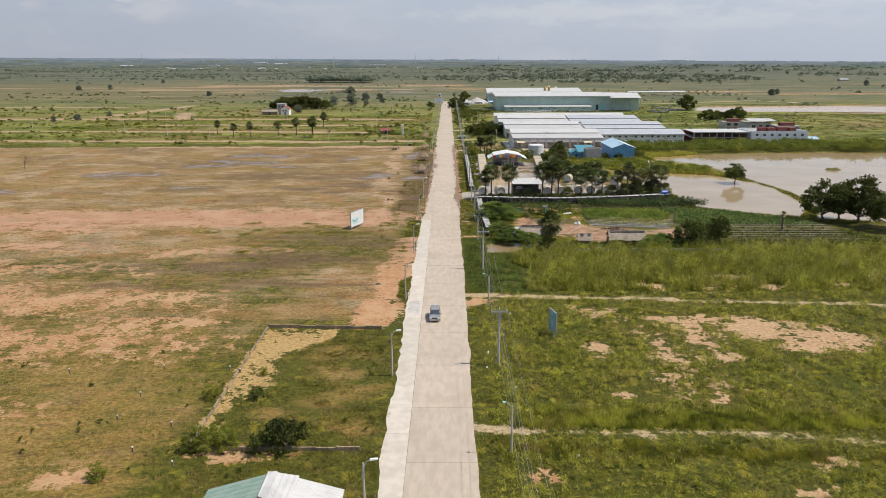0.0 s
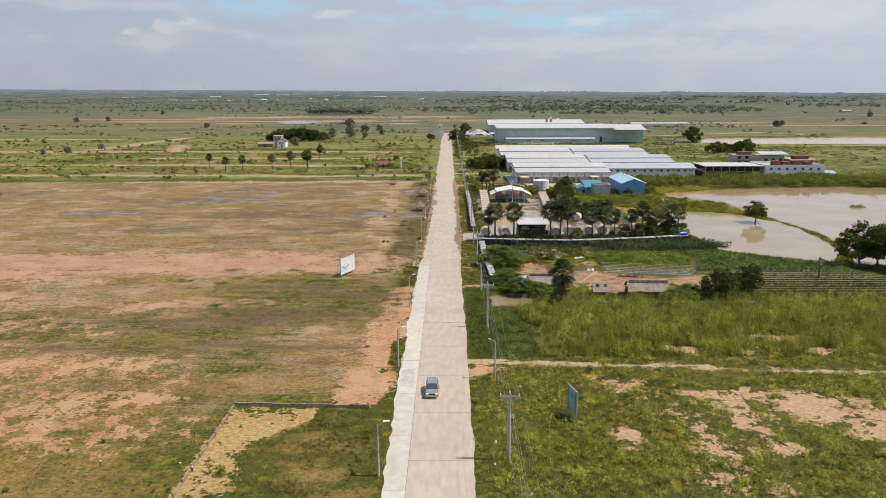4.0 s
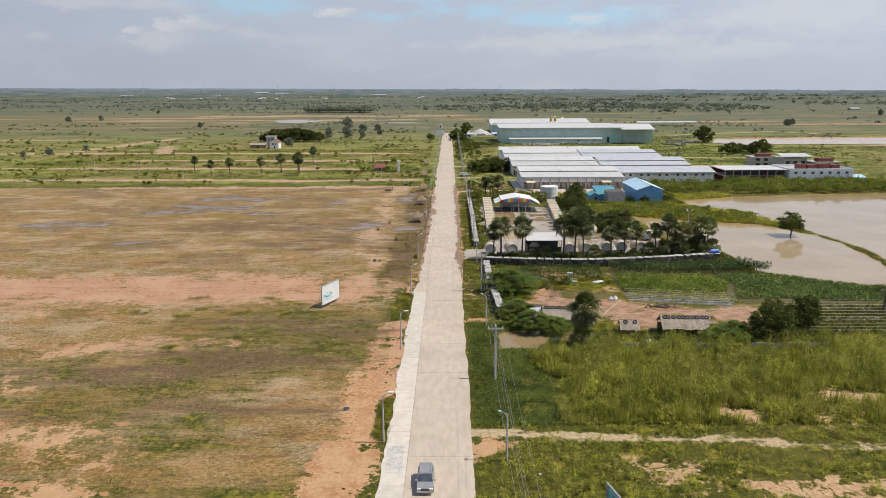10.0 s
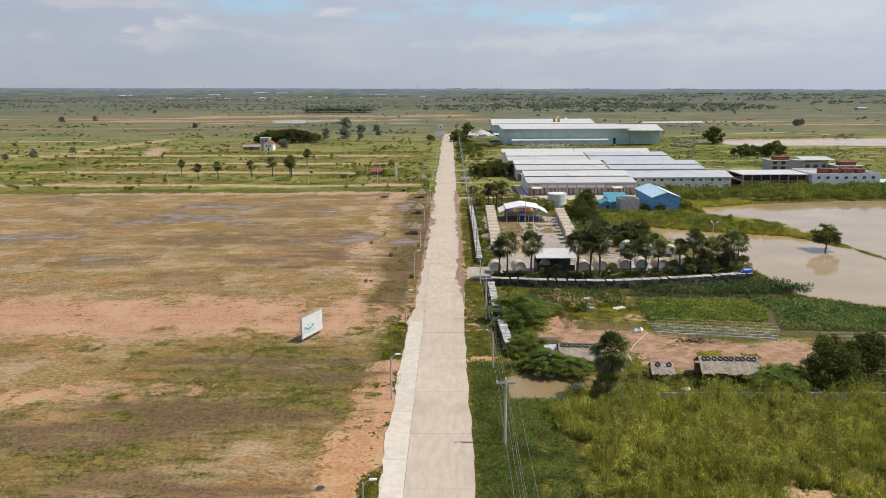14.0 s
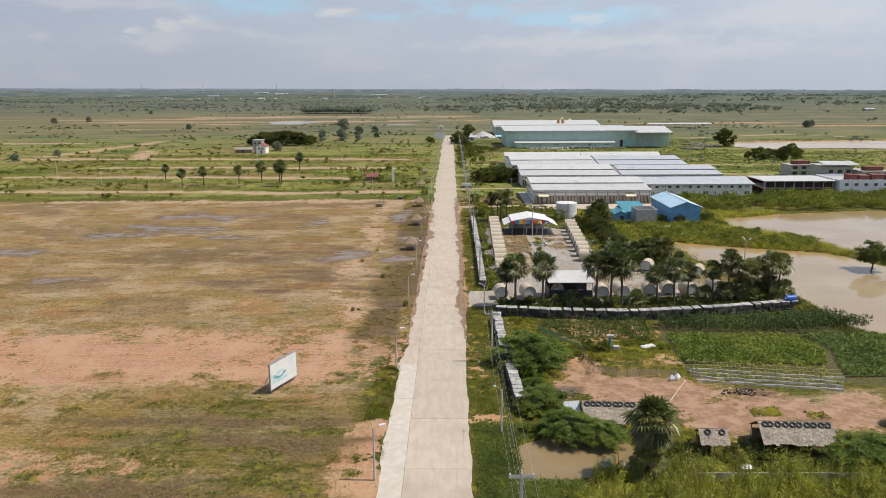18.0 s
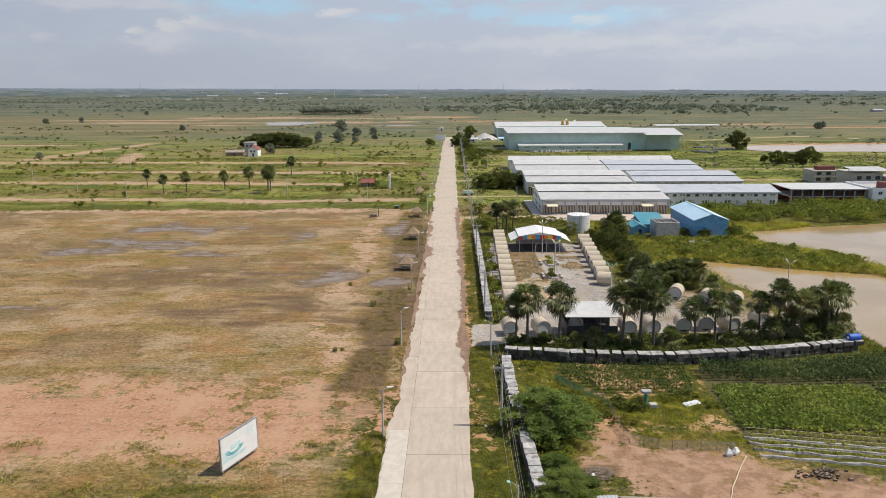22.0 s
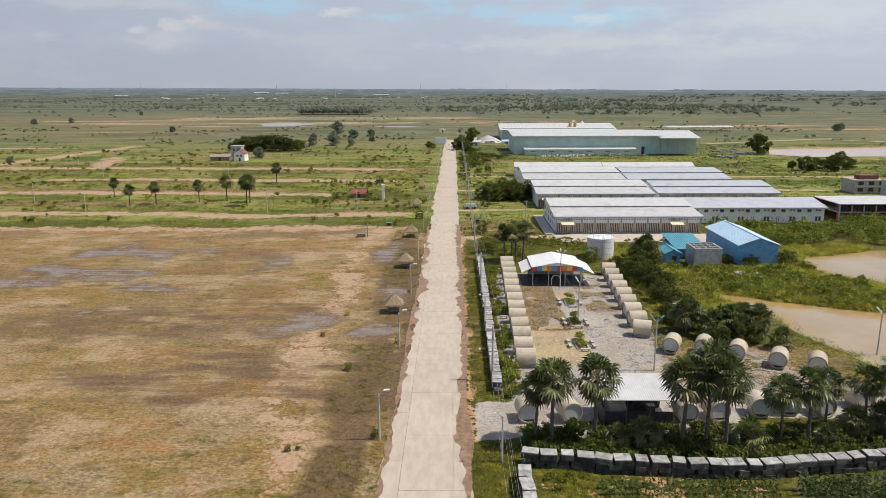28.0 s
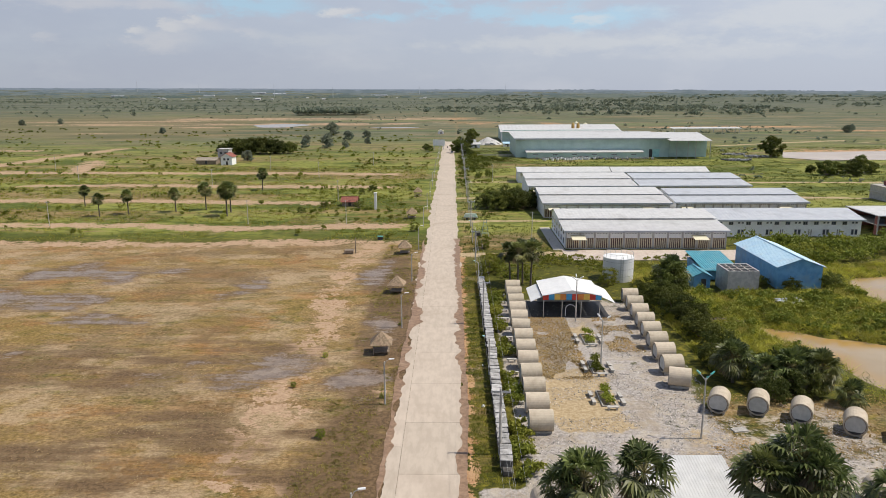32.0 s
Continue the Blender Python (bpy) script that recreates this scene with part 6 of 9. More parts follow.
low_run(-26.7, 89.0, -9.0, 88.3, 0.42, 7)
low_run(-26.6, 54.0, -26.7, 88.8, 0.36, 13)
low_run(-25.5, 53.1, -8.2, 53.1, 0.35, 7)
mk = thing("marker_post", "short white-topped boundary marker post", "marker post", -26.4, 72.4, -0.1, group="marker posts")
part("post", Form().box(-0.07, 0.07, -0.07, 0.07, 0, 0.62), WOOD, mk)
part("white_top", Form().box(-0.08, 0.08, -0.08, 0.08, 0.62, 0.74), WHITE_PLASTIC, mk)
for x, yy in ((-28.0, 73.2), (-36.9, 73.6), (-49.0, 72.4), (-36.7, 65.5), (-36.9, 59.6), (-30.1, 58.1), (-32.2, 52.7), (-27, 50)):
    copy_thing(mk, pose(x, yy, -0.1))

# ---- car ----
car = thing("car", "silver estate car driving along the concrete road", "car", -1.1, 93.0, 0.05, turn=0)
def loop(pts, w):
    return [(-w, yy, zz) for yy, zz in pts], [(w, yy, zz) for yy, zz in pts]
prof = [(-2.1, 0.35), (-2.15, 0.62), (-2.05, 0.82), (-1.15, 0.95), (1.95, 1.0), (2.1, 0.8), (2.1, 0.35)]
a_, b_ = loop(prof, 0.84)
part("body", Form().solid(a_[::-1], b_[::-1]), PAINT_SILVER, car, bevel=0.05)
cab_lo = [(-0.76, -1.1, 0.95), (0.76, -1.1, 0.95), (0.78, 1.95, 0.99), (-0.78, 1.95, 0.99)]
cab_hi = [(-0.64, -0.35, 1.46), (0.64, -0.35, 1.46), (0.66, 1.75, 1.47), (-0.66, 1.75, 1.47)]
part("glasshouse", Form().solid(cab_lo, cab_hi), WINDOW, car, "dark tinted glass")
part("roof", Form().solid([(-0.66, -0.38, 1.45), (0.66, -0.38, 1.45), (0.68, 1.78, 1.46), (-0.68, 1.78, 1.46)], [(-0.6, -0.3, 1.53), (0.6, -0.3, 1.53), (0.62, 1.7, 1.54), (-0.62, 1.7, 1.54)]), PAINT_SILVER, car)
for q in (-1, 1):
    part("roof_rail", Form().rod((q * 0.55, -0.2, 1.58), (q * 0.55, 1.6, 1.58), 0.025, 0.025, 6), STEEL, car)
    part("pillar", Form().rod((q * 0.77, 0.75, 0.98), (q * 0.66, 0.75, 1.46), 0.05, 0.04, 5), PAINT_SILVER, car)
    part("mirror", Form().box(q * 0.95 - 0.09, q * 0.95 + 0.09, -0.9, -0.78, 0.95, 1.08), PAINT_SILVER, car)
    part("headlight", Form().box(q * 0.62 - 0.2, q * 0.62 + 0.2, -2.17, -2.06, 0.62, 0.78), WHITE_PLASTIC, car)
    for yy in (-1.35, 1.35):
        wh = part("wheel", Form().rod((q * 0.66, yy, 0.3), (q * 0.86, yy, 0.3), 0.31, 0.31, 18), RUBBER, car)
        part("rim", Form().rod((q * 0.85, yy, 0.3), (q * 0.875, yy, 0.3), 0.19, 0.17, 14), STEEL, wh)
part("grille", Form().box(-0.4, 0.4, -2.18, -2.1, 0.6, 0.74), DARK, car)
part("bumper", Form().box(-0.82, 0.82, -2.22, -2.08, 0.32, 0.55), PAINT_SILVER, car)

# ---- thatched roadside shelters ----
def thatch_cone(f, w, d, z0, z1, rng, n=4, fringe=True):
    """Layered thatch: overlapping tufted courses from eaves to peak."""
    courses = 7
    for c in range(courses):
        t0, t1 = c / courses, min(1.0, (c + 1.5) / courses)
        for side in range(4):
            m = 9 - c if c < 7 else 3
            for i in range(max(2, m)):
                def at(t, s, drop=0.0):
                    hw, hd = w / 2 * (1 - t * 0.96), d / 2 * (1 - t * 0.96)
                    u = -1 + 2 * s
                    p = ((u * hw, -hd), (hw, u * hd), (-u * hw, hd), (-hw, -u * hd))[side]
                    return (p[0], p[1], z0 + (z1 - z0) * t + drop)
                k = max(2, m)
                s0, s1 = i / k, (i + 1) / k
                j = rng.uniform(-0.10, 0.04)
                f.face(at(t0 + j / 3, s0, 0.04 + rng.uniform(0, .03)), at(t0 + j / 3, s1, 0.04 + rng.uniform(0, .03)), at(t1, s1, 0.0), at(t1, s0, 0.0))


def roadside_shelter():
    t = thing("thatched_shelter", "small open shelter with brown thatched roof", "shelter", 0, 0, 0, group="roadside shelters")
    rng = random.Random(3)
    f = Form()
    thatch_cone(f, 3.4, 3.4, 1.75, 3.5, rng)
    f.solid([(-1.6, -1.6, 1.72), (1.6, -1.6, 1.72), (1.6, 1.6, 1.72), (-1.6, 1.6, 1.72)], [(-.04, -.04, 3.46), (.04, -.04, 3.46), (.04, .04, 3.46), (-.04, .04, 3.46)])
    part("roof", f, THATCH_BROWN, t)
    for x in (-1.2, 1.2):
        for yy in (-1.2, 1.2):
            part("post", Form().rod((x, yy, -0.2), (x, yy, 1.9), 0.06, 0.06, 6), WOOD, t)
    for i in range(8):
        part("floor_plank", Form().box(-1.25, 1.25, -1.25 + i * 0.315, -1.25 + i * 0.315 + 0.29, 0.5, 0.55), WOOD, t)
    part("rail", Form().box(-1.25, 1.25, 1.2, 1.26, 0.9, 0.98).box(-1.25, -1.19, -1.2, 1.2, 0.9, 0.98), WOOD, t)
    return t


sh = roadside_shelter()
sh.matrix_basis = pose(-8.6, 243.3, 0, rz=4)
for x, yy, r in ((-8.8, 277.2, -6), (-9.5, 312, 3), (-10.6, 362, 8), (-11, 410, 0)):
    copy_thing(sh, pose(x, yy, 0, rz=r))
st = thing("tower_stand", "dark timber box with a tall pole beside the field", "stand", -23.3, 312)
part("box", Form().box(-1.2, 1.0, -0.9, 0.9, 0.25, 1.0), WOOD, st)
for x in (-1.1, 0.9):
    part("leg", Form().box(x - 0.06, x + 0.06, -0.8, -0.68, -0.1, 0.3).box(x - 0.06, x + 0.06, 0.68, 0.8, -0.1, 0.3), WOOD, st)
part("pole", Form().rod((1.5, 0.2, -0.2), (1.5, 0.2, 4.0), 0.16, 0.12, 8), WOOD, st)
bn = thing("field_bin", "small dark box on the field's edge", "bin", -17.3, 329)
part("body", Form().box(-0.7, 0.7, -0.5, 0.5, 0, 0.9), DARK, bn, bevel=0.05)
part("lid", Form().box(-0.75, 0.75, -0.55, 0.55, 0.9, 0.98), TEAL_PLASTIC, bn)

# ---- plants ----
def cards(rs, centres, normals, size, aspect=1.6, droop=0.3):
    """Leaf cards: one bent-free quad a leaf, at centres, roughly facing normals."""
    n = len(centres)
    d = normals + rs.normal(0, 0.55, (n, 3))
    d /= np.linalg.norm(d, axis=1)[:, None] + 1e-9
    r = rs.normal(0, 1, (n, 3))
    r[:, 2] -= droop
    a = r - (r * d).sum(1)[:, None] * d
    a /= np.linalg.norm(a, axis=1)[:, None] + 1e-9
    b = np.cross(d, a)
    s = size * rs.uniform(0.6, 1.35, n)[:, None]
    a, b = a * s * aspect * 0.5, b * s * 0.5
    V = np.stack([centres - a, centres + b * 0.9 - a * 0.1, centres + a, centres - b * 0.9 - a * 0.1], 1).reshape(-1, 3)
    return V, np.arange(4 * n).reshape(n, 4)


def clump_points(rs, c, r, n, flat=0.8):
    """Points on and just under the skin of a lump, thinner below."""
    d = rs.normal(0, 1, (n, 3))
    d /= np.linalg.norm(d, axis=1)[:, None]
    d[:, 2] = np.where(d[:, 2] < -0.35, -d[:, 2] * 0.5, d[:, 2])
    q = d * (r * rs.uniform(0.25, 1.25, n))[:, None]
    q[:, 2] *= flat
    return np.asarray(c) + q, d


def crown_mesh(name, rs, clumps, per, size, material, aspect=1.6):
    Vs, Fs, k = [], [], 0
    for cx, cy, cz, r in clumps:
        n = max(12, int(per * r * r))
        p, d = clump_points(rs, (cx, cy, cz), r, n)
        V, F = cards(rs, p, d, size, aspect)
        Vs.append(V)
        Fs.append(F + k)
        k += len(V)
    return quads(name, np.concatenate(Vs), np.concatenate(Fs), material)


def make_tree(label, seed, h, spread, leaf, trunk_h=0.35, lumps=14, per=60, size=0.34, name="tree", flat=0.55, group="", r0=0.22):
    rs = np.random.RandomState(seed)
    t = thing(name, label, "tree" if name == "tree" else name, group=group)
    clumps = []
    for i in range(lumps):
        a, q = rs.uniform(0, 2 * math.pi), math.sqrt(rs.uniform(0.0, 1)) * spread * 0.85
        z = h * (trunk_h + 0.08) + (h * (0.88 - trunk_h)) * rs.uniform(0.0, 1) * (1 - flat * (q / spread) ** 2)
        clumps.append((q * math.cos(a), q * math.sin(a), z, spread * rs.uniform(0.16, 0.30)))
    f = Form()
    lean = rs.uniform(-0.25, 0.25, 2)
    fork = Vector((lean[0], lean[1], h * trunk_h))
    f.tube([(0, 0, -0.25), tuple(fork * 0.5 + Vector((0.05, 0, 0))), tuple(fork)], r0 * (h / 6), r0 * 0.6 * (h / 6), 7)
    for cx, cy, cz, r in clumps[:10]:
        e = Vector((cx, cy, cz))
        f.tube([tuple(fork), tuple(fork.lerp(e, 0.5) + Vector((0, 0, 0.12 * h * 0.3))), tuple(e)], r0 * 0.42 * (h / 6), 0.02, 5)
    part("trunk", f, BARK_TREE, t)
    part("crown", crown_mesh("crown", rs, clumps, per, size, leaf), leaf, t)
    return t


def fan_palm(label, seed, h, leaves=40, reach=3.0, skirt=12, name="palm_tree", group="", skirt_mat=None):
    """Toddy palm: bare dark trunk, round head of stiff fans, some dry ones hanging below."""
    rs = np.random.RandomState(seed)
    t = thing(name, label, "palm tree", group=group)
    head = h - reach * 0.95
    lean = rs.uniform(-0.35, 0.35, 2)
    pts = [(lean[0] * (z / head) ** 2, lean[1] * (z / head) ** 2, z) for z in np.linspace(-0.3, head, 7)]
    part("trunk", Form().tube(pts, 0.24, 0.16, 9), BARK, t)
    c = np.array(pts[-1])

    def fans(n, lo, hi, mat_, nm, rr):
        Vs = []
        stalk = Form()
        for i in range(n):
            az, el = rs.uniform(0, 2 * math.pi), radians(rs.uniform(lo, hi))
            d = np.array([math.cos(az) * math.cos(el), math.sin(az) * math.cos(el), math.sin(el)])
            side = np.array([-math.sin(az), math.cos(az), 0.0])
            up = np.cross(side, d) * (1 if True else -1)
            pl = rr * rs.uniform(0.40, 0.60)
            base = c + d * pl + np.array([0, 0, -0.08])
            stalk.rod(tuple(c), tuple(base), 0.05, 0.03, 4, cap=False)
            R = rr * rs.uniform(0.36, 0.46)
            tw = rs.uniform(-0.5, 0.5)
            s2 = side * math.cos(tw) + up * math.sin(tw)
            k = 13
            sag = 0.16 + 0.45 * max(0.0, math.cos(el) - 0.35)
            for j in range(k):
                a = radians(-118 + 236 * (j + 0.5) / k)
                w = radians(236 / k * 0.42)
                q0, q1 = a - w, a + w
                tip = d * math.cos(a) + s2 * math.sin(a)
                fold = up * (0.14 if j % 2 else -0.03) * R
                drop = np.array([0, 0, -sag * R * rs.uniform(0.5, 1.3)])
                m0 = base + (d * math.cos(q0) + s2 * math.sin(q0)) * R * 0.62
                m1 = base + (d * math.cos(q1) + s2 * math.sin(q1)) * R * 0.62 + fold * 0.6
                Vs.append([base, m0, base + tip * R * rs.uniform(0.9, 1.08) + drop, m1])
        V = np.array(Vs).reshape(-1, 3)
        part(nm, quads(nm, V, np.arange(len(V)).reshape(-1, 4), mat_), mat_, t)
        part(nm + "_stem", stalk, LEAF_STEM, t)

    fans(int(leaves * 0.62), 8, 86, LEAF_PALM, "crown", reach)
    fans(int(leaves * 0.46), -55, 10, LEAF_PALM_LOW, "lower_crown", reach)
    if skirt:
        fans(skirt, -78, -35, skirt_mat or LEAF_DRY, "hanging_fronds" if skirt_mat else "dry_fronds", reach * 0.85)
    return t


def placed(ob, x, y, turn=0.0, s=1.0, z=0.0, label=""):
    ob.matrix_basis = pose(x, y, z, 0, 0, turn) @ Matrix.Diagonal((s, s, s, 1))
    return tagged(ob, label)


def again(ob, x, y, turn=0.0, s=1.0, z=0.0):
    c = copy_thing(ob, pose(x, y, z, 0, 0, turn))
    c.scale = (s, s, s)
    return c


G = "palms behind the block wall"
pA = placed(fan_palm("tall toddy palm with dark trunk behind the block wall", 11, 11.2, 40, 3.3, group=G), 13.7, 193.4, 20)
pB = placed(fan_palm("tall toddy palm with round head behind the block wall", 12, 11.1, 42, 3.4, group=G), 18.9, 194.4, 120)
pC = placed(fan_palm("tallest toddy palm with dry hanging fronds", 13, 13.2, 42, 3.5, 14, group=G), 31.3, 192.9, 70)
pD = placed(fan_palm("shaggy toddy palm at the yard's edge", 31, 6.6, 44, 3.4, 14, group="palms by the pond"), 41.5, 232.2, 0)
for src, x, yy, r, s in ((pA, 11.9, 193.9, 150, 0.82), (pB, 28.5, 192.6, 200, 1.08), (pA, 33.2, 192.0, 310, 1.05), (pB, 40.1, 193.6, 33, 0.8), (pA, 43.3, 193.7, 240, 0.87), (pB, 47.0, 197.2, 80, 0.74),
                         (pC, 54.0, 195.9, 10, 0.82), (pB, 58.2, 196.2, 100, 0.82), (pA, 62.3, 196.6, 190, 0.94), (pB, 64.8, 198.6, 270, 0.88), (pA, 51.8, 197.4, 290, 0.76), (pA, 56.2, 197.6, 60, 0.76), (pB, 60.2, 198.0, 15, 0.82), (pD, 57.2, 196.4, 40, 0.85), (pD, 61.0, 197.6, 160, 0.8), (pD, 62.8, 199.6, 240, 0.85), (pD, 53.0, 195.6, 300, 0.7)):
    again(src, x, yy, r, s)
low_palm = placed(fan_palm("low bushy toddy palm without visible trunk", 21, 4.2, 40, 2.7, 0, name="young_palm", group="young palms"), 36.2, 192.6, 15)
for x, yy, r, s in ((24.4, 193.6, 70, 0.9), (53.4, 224.6, 140, 0.95), (66.2, 199.8, 100, 1.0), (49.6, 195.4, 210, 0.95), (58.8, 194.9, 300, 0.9), (62.6, 195.2, 20, 0.85), (21.4, 193.2, 33, 0.7), (45.0, 193.2, 160, 0.7)):
    again(low_palm, x, yy, r, s)
for x, yy, r, s in ((45.2, 229.5, 60, 0.85), (48.4, 230.4, 130, 0.95), (51.5, 228.8, 220, 1.0), (50.2, 231.2, 300, 0.9), (43.4, 235.5, 33, 0.8), (45.5, 277.0, 200, 1.3)):
    again(pD, x, yy, r, s)
for x, yy, r, s in ((15.9, 281.7, 40, 0.92), (18.6, 281.9, 140, 0.94), (17.1, 284.0, 230, 0.9), (14.4, 283.2, 300, 0.86)):
    again(pA, x, yy, r, s)
pE = placed(fan_palm("toddy palm with full round head on the grassland", 14, 9.6, 52, 2.95, 26, group="grassland palms", skirt_mat=LEAF_PALM), -127.8, 387, 0, 0.82)
for src, x, yy, r, s in ((pE, -112.7, 366.5, 50, 0.84), (pE, -104.8, 370.2, 110, 0.92), (pE, -91, 375.3, 170, 0.9), (pE, -82, 379, 210, 1.05), (pE, -71, 366.5, 260, 1.25), (pE, -75.4, 428, 310, 1.0), (pE, -72.0, 374, 15, 1.1)):
    again(src, x, yy, r, s)
placed(fan_palm("dense shaggy palm beside the muddy pool", 44, 9.6, 54, 3.5, 34, group="palms", skirt_mat=LEAF_PALM_LOW), 22.6, 133.9, 0, 1.0)
again(low_palm, 22.4, 133.6, 50, 1.0)
thin = placed(fan_palm("thin ragged palm beside the trellis field", 41, 5.8, 16, 1.1, 8, group="palms"), 79.2, 149.4)

def layered_tree(label, seed, h, spread, leaf, layers, per, size, group):
    """Flat sprays of fine leaves, one over the other, on spreading limbs."""
    rs = np.random.RandomState(seed)
    t = thing("tree", label, "tree", group=group)
    f, Vs, Fs, k = Form(), [], [], 0
    f.tube([(0, 0, -0.25), (0.1, 0.05, h * 0.2), (0.0, 0.0, h * 0.38)], 0.2, 0.13, 7)
    for i in range(layers):
        a, q = rs.uniform(0, 2 * math.pi), math.sqrt(rs.uniform(0.02, 1)) * spread
        c = np.array([q * math.cos(a), q * math.sin(a), h * (0.95 - 0.62 * (q / spread) ** 1.6) - h * 0.3 * rs.uniform(0, 1) ** 2])
        f.tube([(0, 0, h * 0.36), tuple(c * np.array([0.5, 0.5, 0.62]) + np.array([0, 0, h * 0.16])), tuple(c)], 0.06, 0.012, 4)
        long_, wide_ = spread * rs.uniform(0.20, 0.34), spread * rs.uniform(0.12, 0.2)
        n = int(per * long_ * wide_)
        u, v = rs.normal(0, 0.5, n) * long_, rs.normal(0, 0.5, n) * wide_
        p = np.stack([c[0] + u * math.cos(a) - v * math.sin(a), c[1] + u * math.sin(a) + v * math.cos(a), c[2] - 0.10 * u * u / max(long_, 0.1) - rs.uniform(0, 0.28, n)], 1)
        V, F = cards(rs, p, np.tile([0.0, 0.0, 1.6], (n, 1)), size, 2.6, 0.2)
        Vs.append(V)
        Fs.append(F + k)
        k += len(V)
    part("trunk", f, BARK_TREE, t)
    part("crown", quads("crown", np.concatenate(Vs), np.concatenate(Fs), leaf), leaf, t)
    return t


acacia = placed(layered_tree("wide feathery roadside tree over the block wall", 51, 5.4, 5.4, LEAF_FEATHER, 84, 190, 0.17, "roadside trees"), 13.2, 165.6)
again(acacia, 13.4, 150.2, 130, 0.6)
again(acacia, 15.8, 143.0, 220, 0.62)
again(acacia, 12.8, 156.0, 60, 0.34)
again(acacia, 19.2, 141.8, 20, 0.5)
again(acacia, 46.6, 135.8, 100, 0.72)
round_tree = placed(make_tree("dense dark round tree", 52, 7.2, 4.0, LEAF_DARK, 0.12, 60, 130, 0.26, flat=0.5, group="farm trees"), 53.4, 135.9, 0, 0.86)
for x, yy, r, s in ((61.8, 142.6, 90, 0.78), (57.6, 145.0, 170, 0.6), (49.6, 135.4, 220, 0.5), (96.5, 164.5, 20, 1.4), (103.8, 161.5, 110, 1.6), (106.5, 153.5, 250, 1.25), (101, 165.5, 300, 1.2),
                    (45.0, 274.5, 77, 0.95), (42.6, 270, 10, 0.6)):
    again(round_tree, x, yy, r, s)
placed(make_tree("lone small tree standing in the pond", 53, 6.6, 3.7, LEAF_DARK, 0.2, 60, 200, 0.2, flat=0.5), 96.2, 222.0, z=-0.3)
hedge_tree = placed(make_tree("dark bushy tree along the yard's edge", 54, 5.0, 3.4, LEAF_DARK, 0.0, 55, 130, 0.22, flat=0.55, group="yard edge trees"), 41.4, 268.5)
for x, yy, r, s in ((42.6, 262.5, 50, 1.05), (43.6, 256.5, 100, 1.0), (43.0, 250.5, 160, 0.9), (43.8, 244.5, 210, 0.9), (41.0, 238.6, 260, 0.75), (46.6, 232.8, 20, 0.9), (49.2, 227.6, 80, 0.9), (44.5, 226.2, 120, 0.7), (39.5, 274, 10, 0.8), (55, 197.4, 70, 0.75), (60.5, 196.6, 130, 0.7),
                    (47.6, 278.4, 30, 0.9), (70.5, 277.4, 90, 0.6), (79.5, 279.5, 150, 0.75), (66.2, 281.6, 200, 0.5), (13.9, 381, 20, 1.2), (17.5, 378, 70, 1.3), (21.6, 381, 140, 1.7), (26, 379, 200, 1.45), (29.0, 385, 280, 1.3), (24, 389, 10, 1.4), (18.6, 387, 50, 1.3)):
    again(hedge_tree, x, yy, r, s)
bamboo = placed(make_tree("light green feathery shrub", 55, 4.2, 2.3, LEAF_LIGHT, 0.0, 36, 260, 0.16, flat=0.4, name="shrub", group="light shrubs"), 34.6, 282.6)
for x, yy, r, s in ((10.2, 317.5, 30, 0.95), (10.6, 292, 80, 1.25), (12.4, 295, 150, 1.0), (-8.6, 341, 40, 0.7), (-8.4, 372, 100, 0.6), (56.8, 209, 140, 0.5), (59.8, 207.6, 220, 0.5), (62, 206, 10, 0.45), (-24.6, 53.4, 20, 0.72), (-22.4, 53.2, 90, 0.62), (-26.2, 53.0, 60, 0.5), (-33.6, 47.5, 140, 0.45), (-27.8, 65.2, 10, 0.45), (-23.1, 71.6, 200, 0.3)):
    again(bamboo, x, yy, r, s)
dark_bush = placed(make_tree("dark leafy bush inside the empty plot", 56, 3.0, 2.2, LEAF_DARK, 0.0, 32, 260, 0.17, flat=0.4, name="bush", group="dark bushes"), -16.2, 53.6, 0, 1.1)
for x, yy, r, s in ((-18.4, 53.0, 60, 0.8), (-17.4, 55.4, 10, 0.75), (-22.2, 65.0, 110, 0.5), (-29.6, 422, 30, 0.9), (-33, 415, 80, 0.7), (-42, 383, 140, 0.8), (-30, 382, 200, 0.9), (-48, 372, 10, 0.7), (25.5, 170.6, 50, 0.6), (23.2, 171.6, 150, 0.5)):
    again(dark_bush, x, yy, r, s)

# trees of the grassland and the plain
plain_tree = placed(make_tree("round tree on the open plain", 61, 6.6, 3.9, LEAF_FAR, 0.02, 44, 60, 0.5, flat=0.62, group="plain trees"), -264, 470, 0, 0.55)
rt = np.random.RandomState(8)
for x, yy, s in ((-254, 482, 0.7), (-249, 519, 0.6), (-503, 981, 1.1), (-475, 1014, 1.1), (-272, 817, 0.9), (-513, 1305, 1.1), (376, 822, 1.0), (621, 1078, 1.3), (-105, 784, 1.8), (-102, 645, 1.0), (-86, 644, 1.4), (-73, 643, 0.8), (-62, 680, 0.7), (-116, 551, 0.95), (360, 800, 1.1),
                 (-95, 700, 1.1), (-82, 720, 1.2), (-110, 690, 1.0), (-70, 745, 1.0)):
    again(plain_tree, x, yy, rt.uniform(0, 360), s)
copse = placed(make_tree("dark leafy tree among the far plots", 63, 6.4, 4.2, LEAF_DARK, 0.02, 40, 60, 0.5, flat=0.5, group="copse trees"), 191, 567, 200, 1.9)
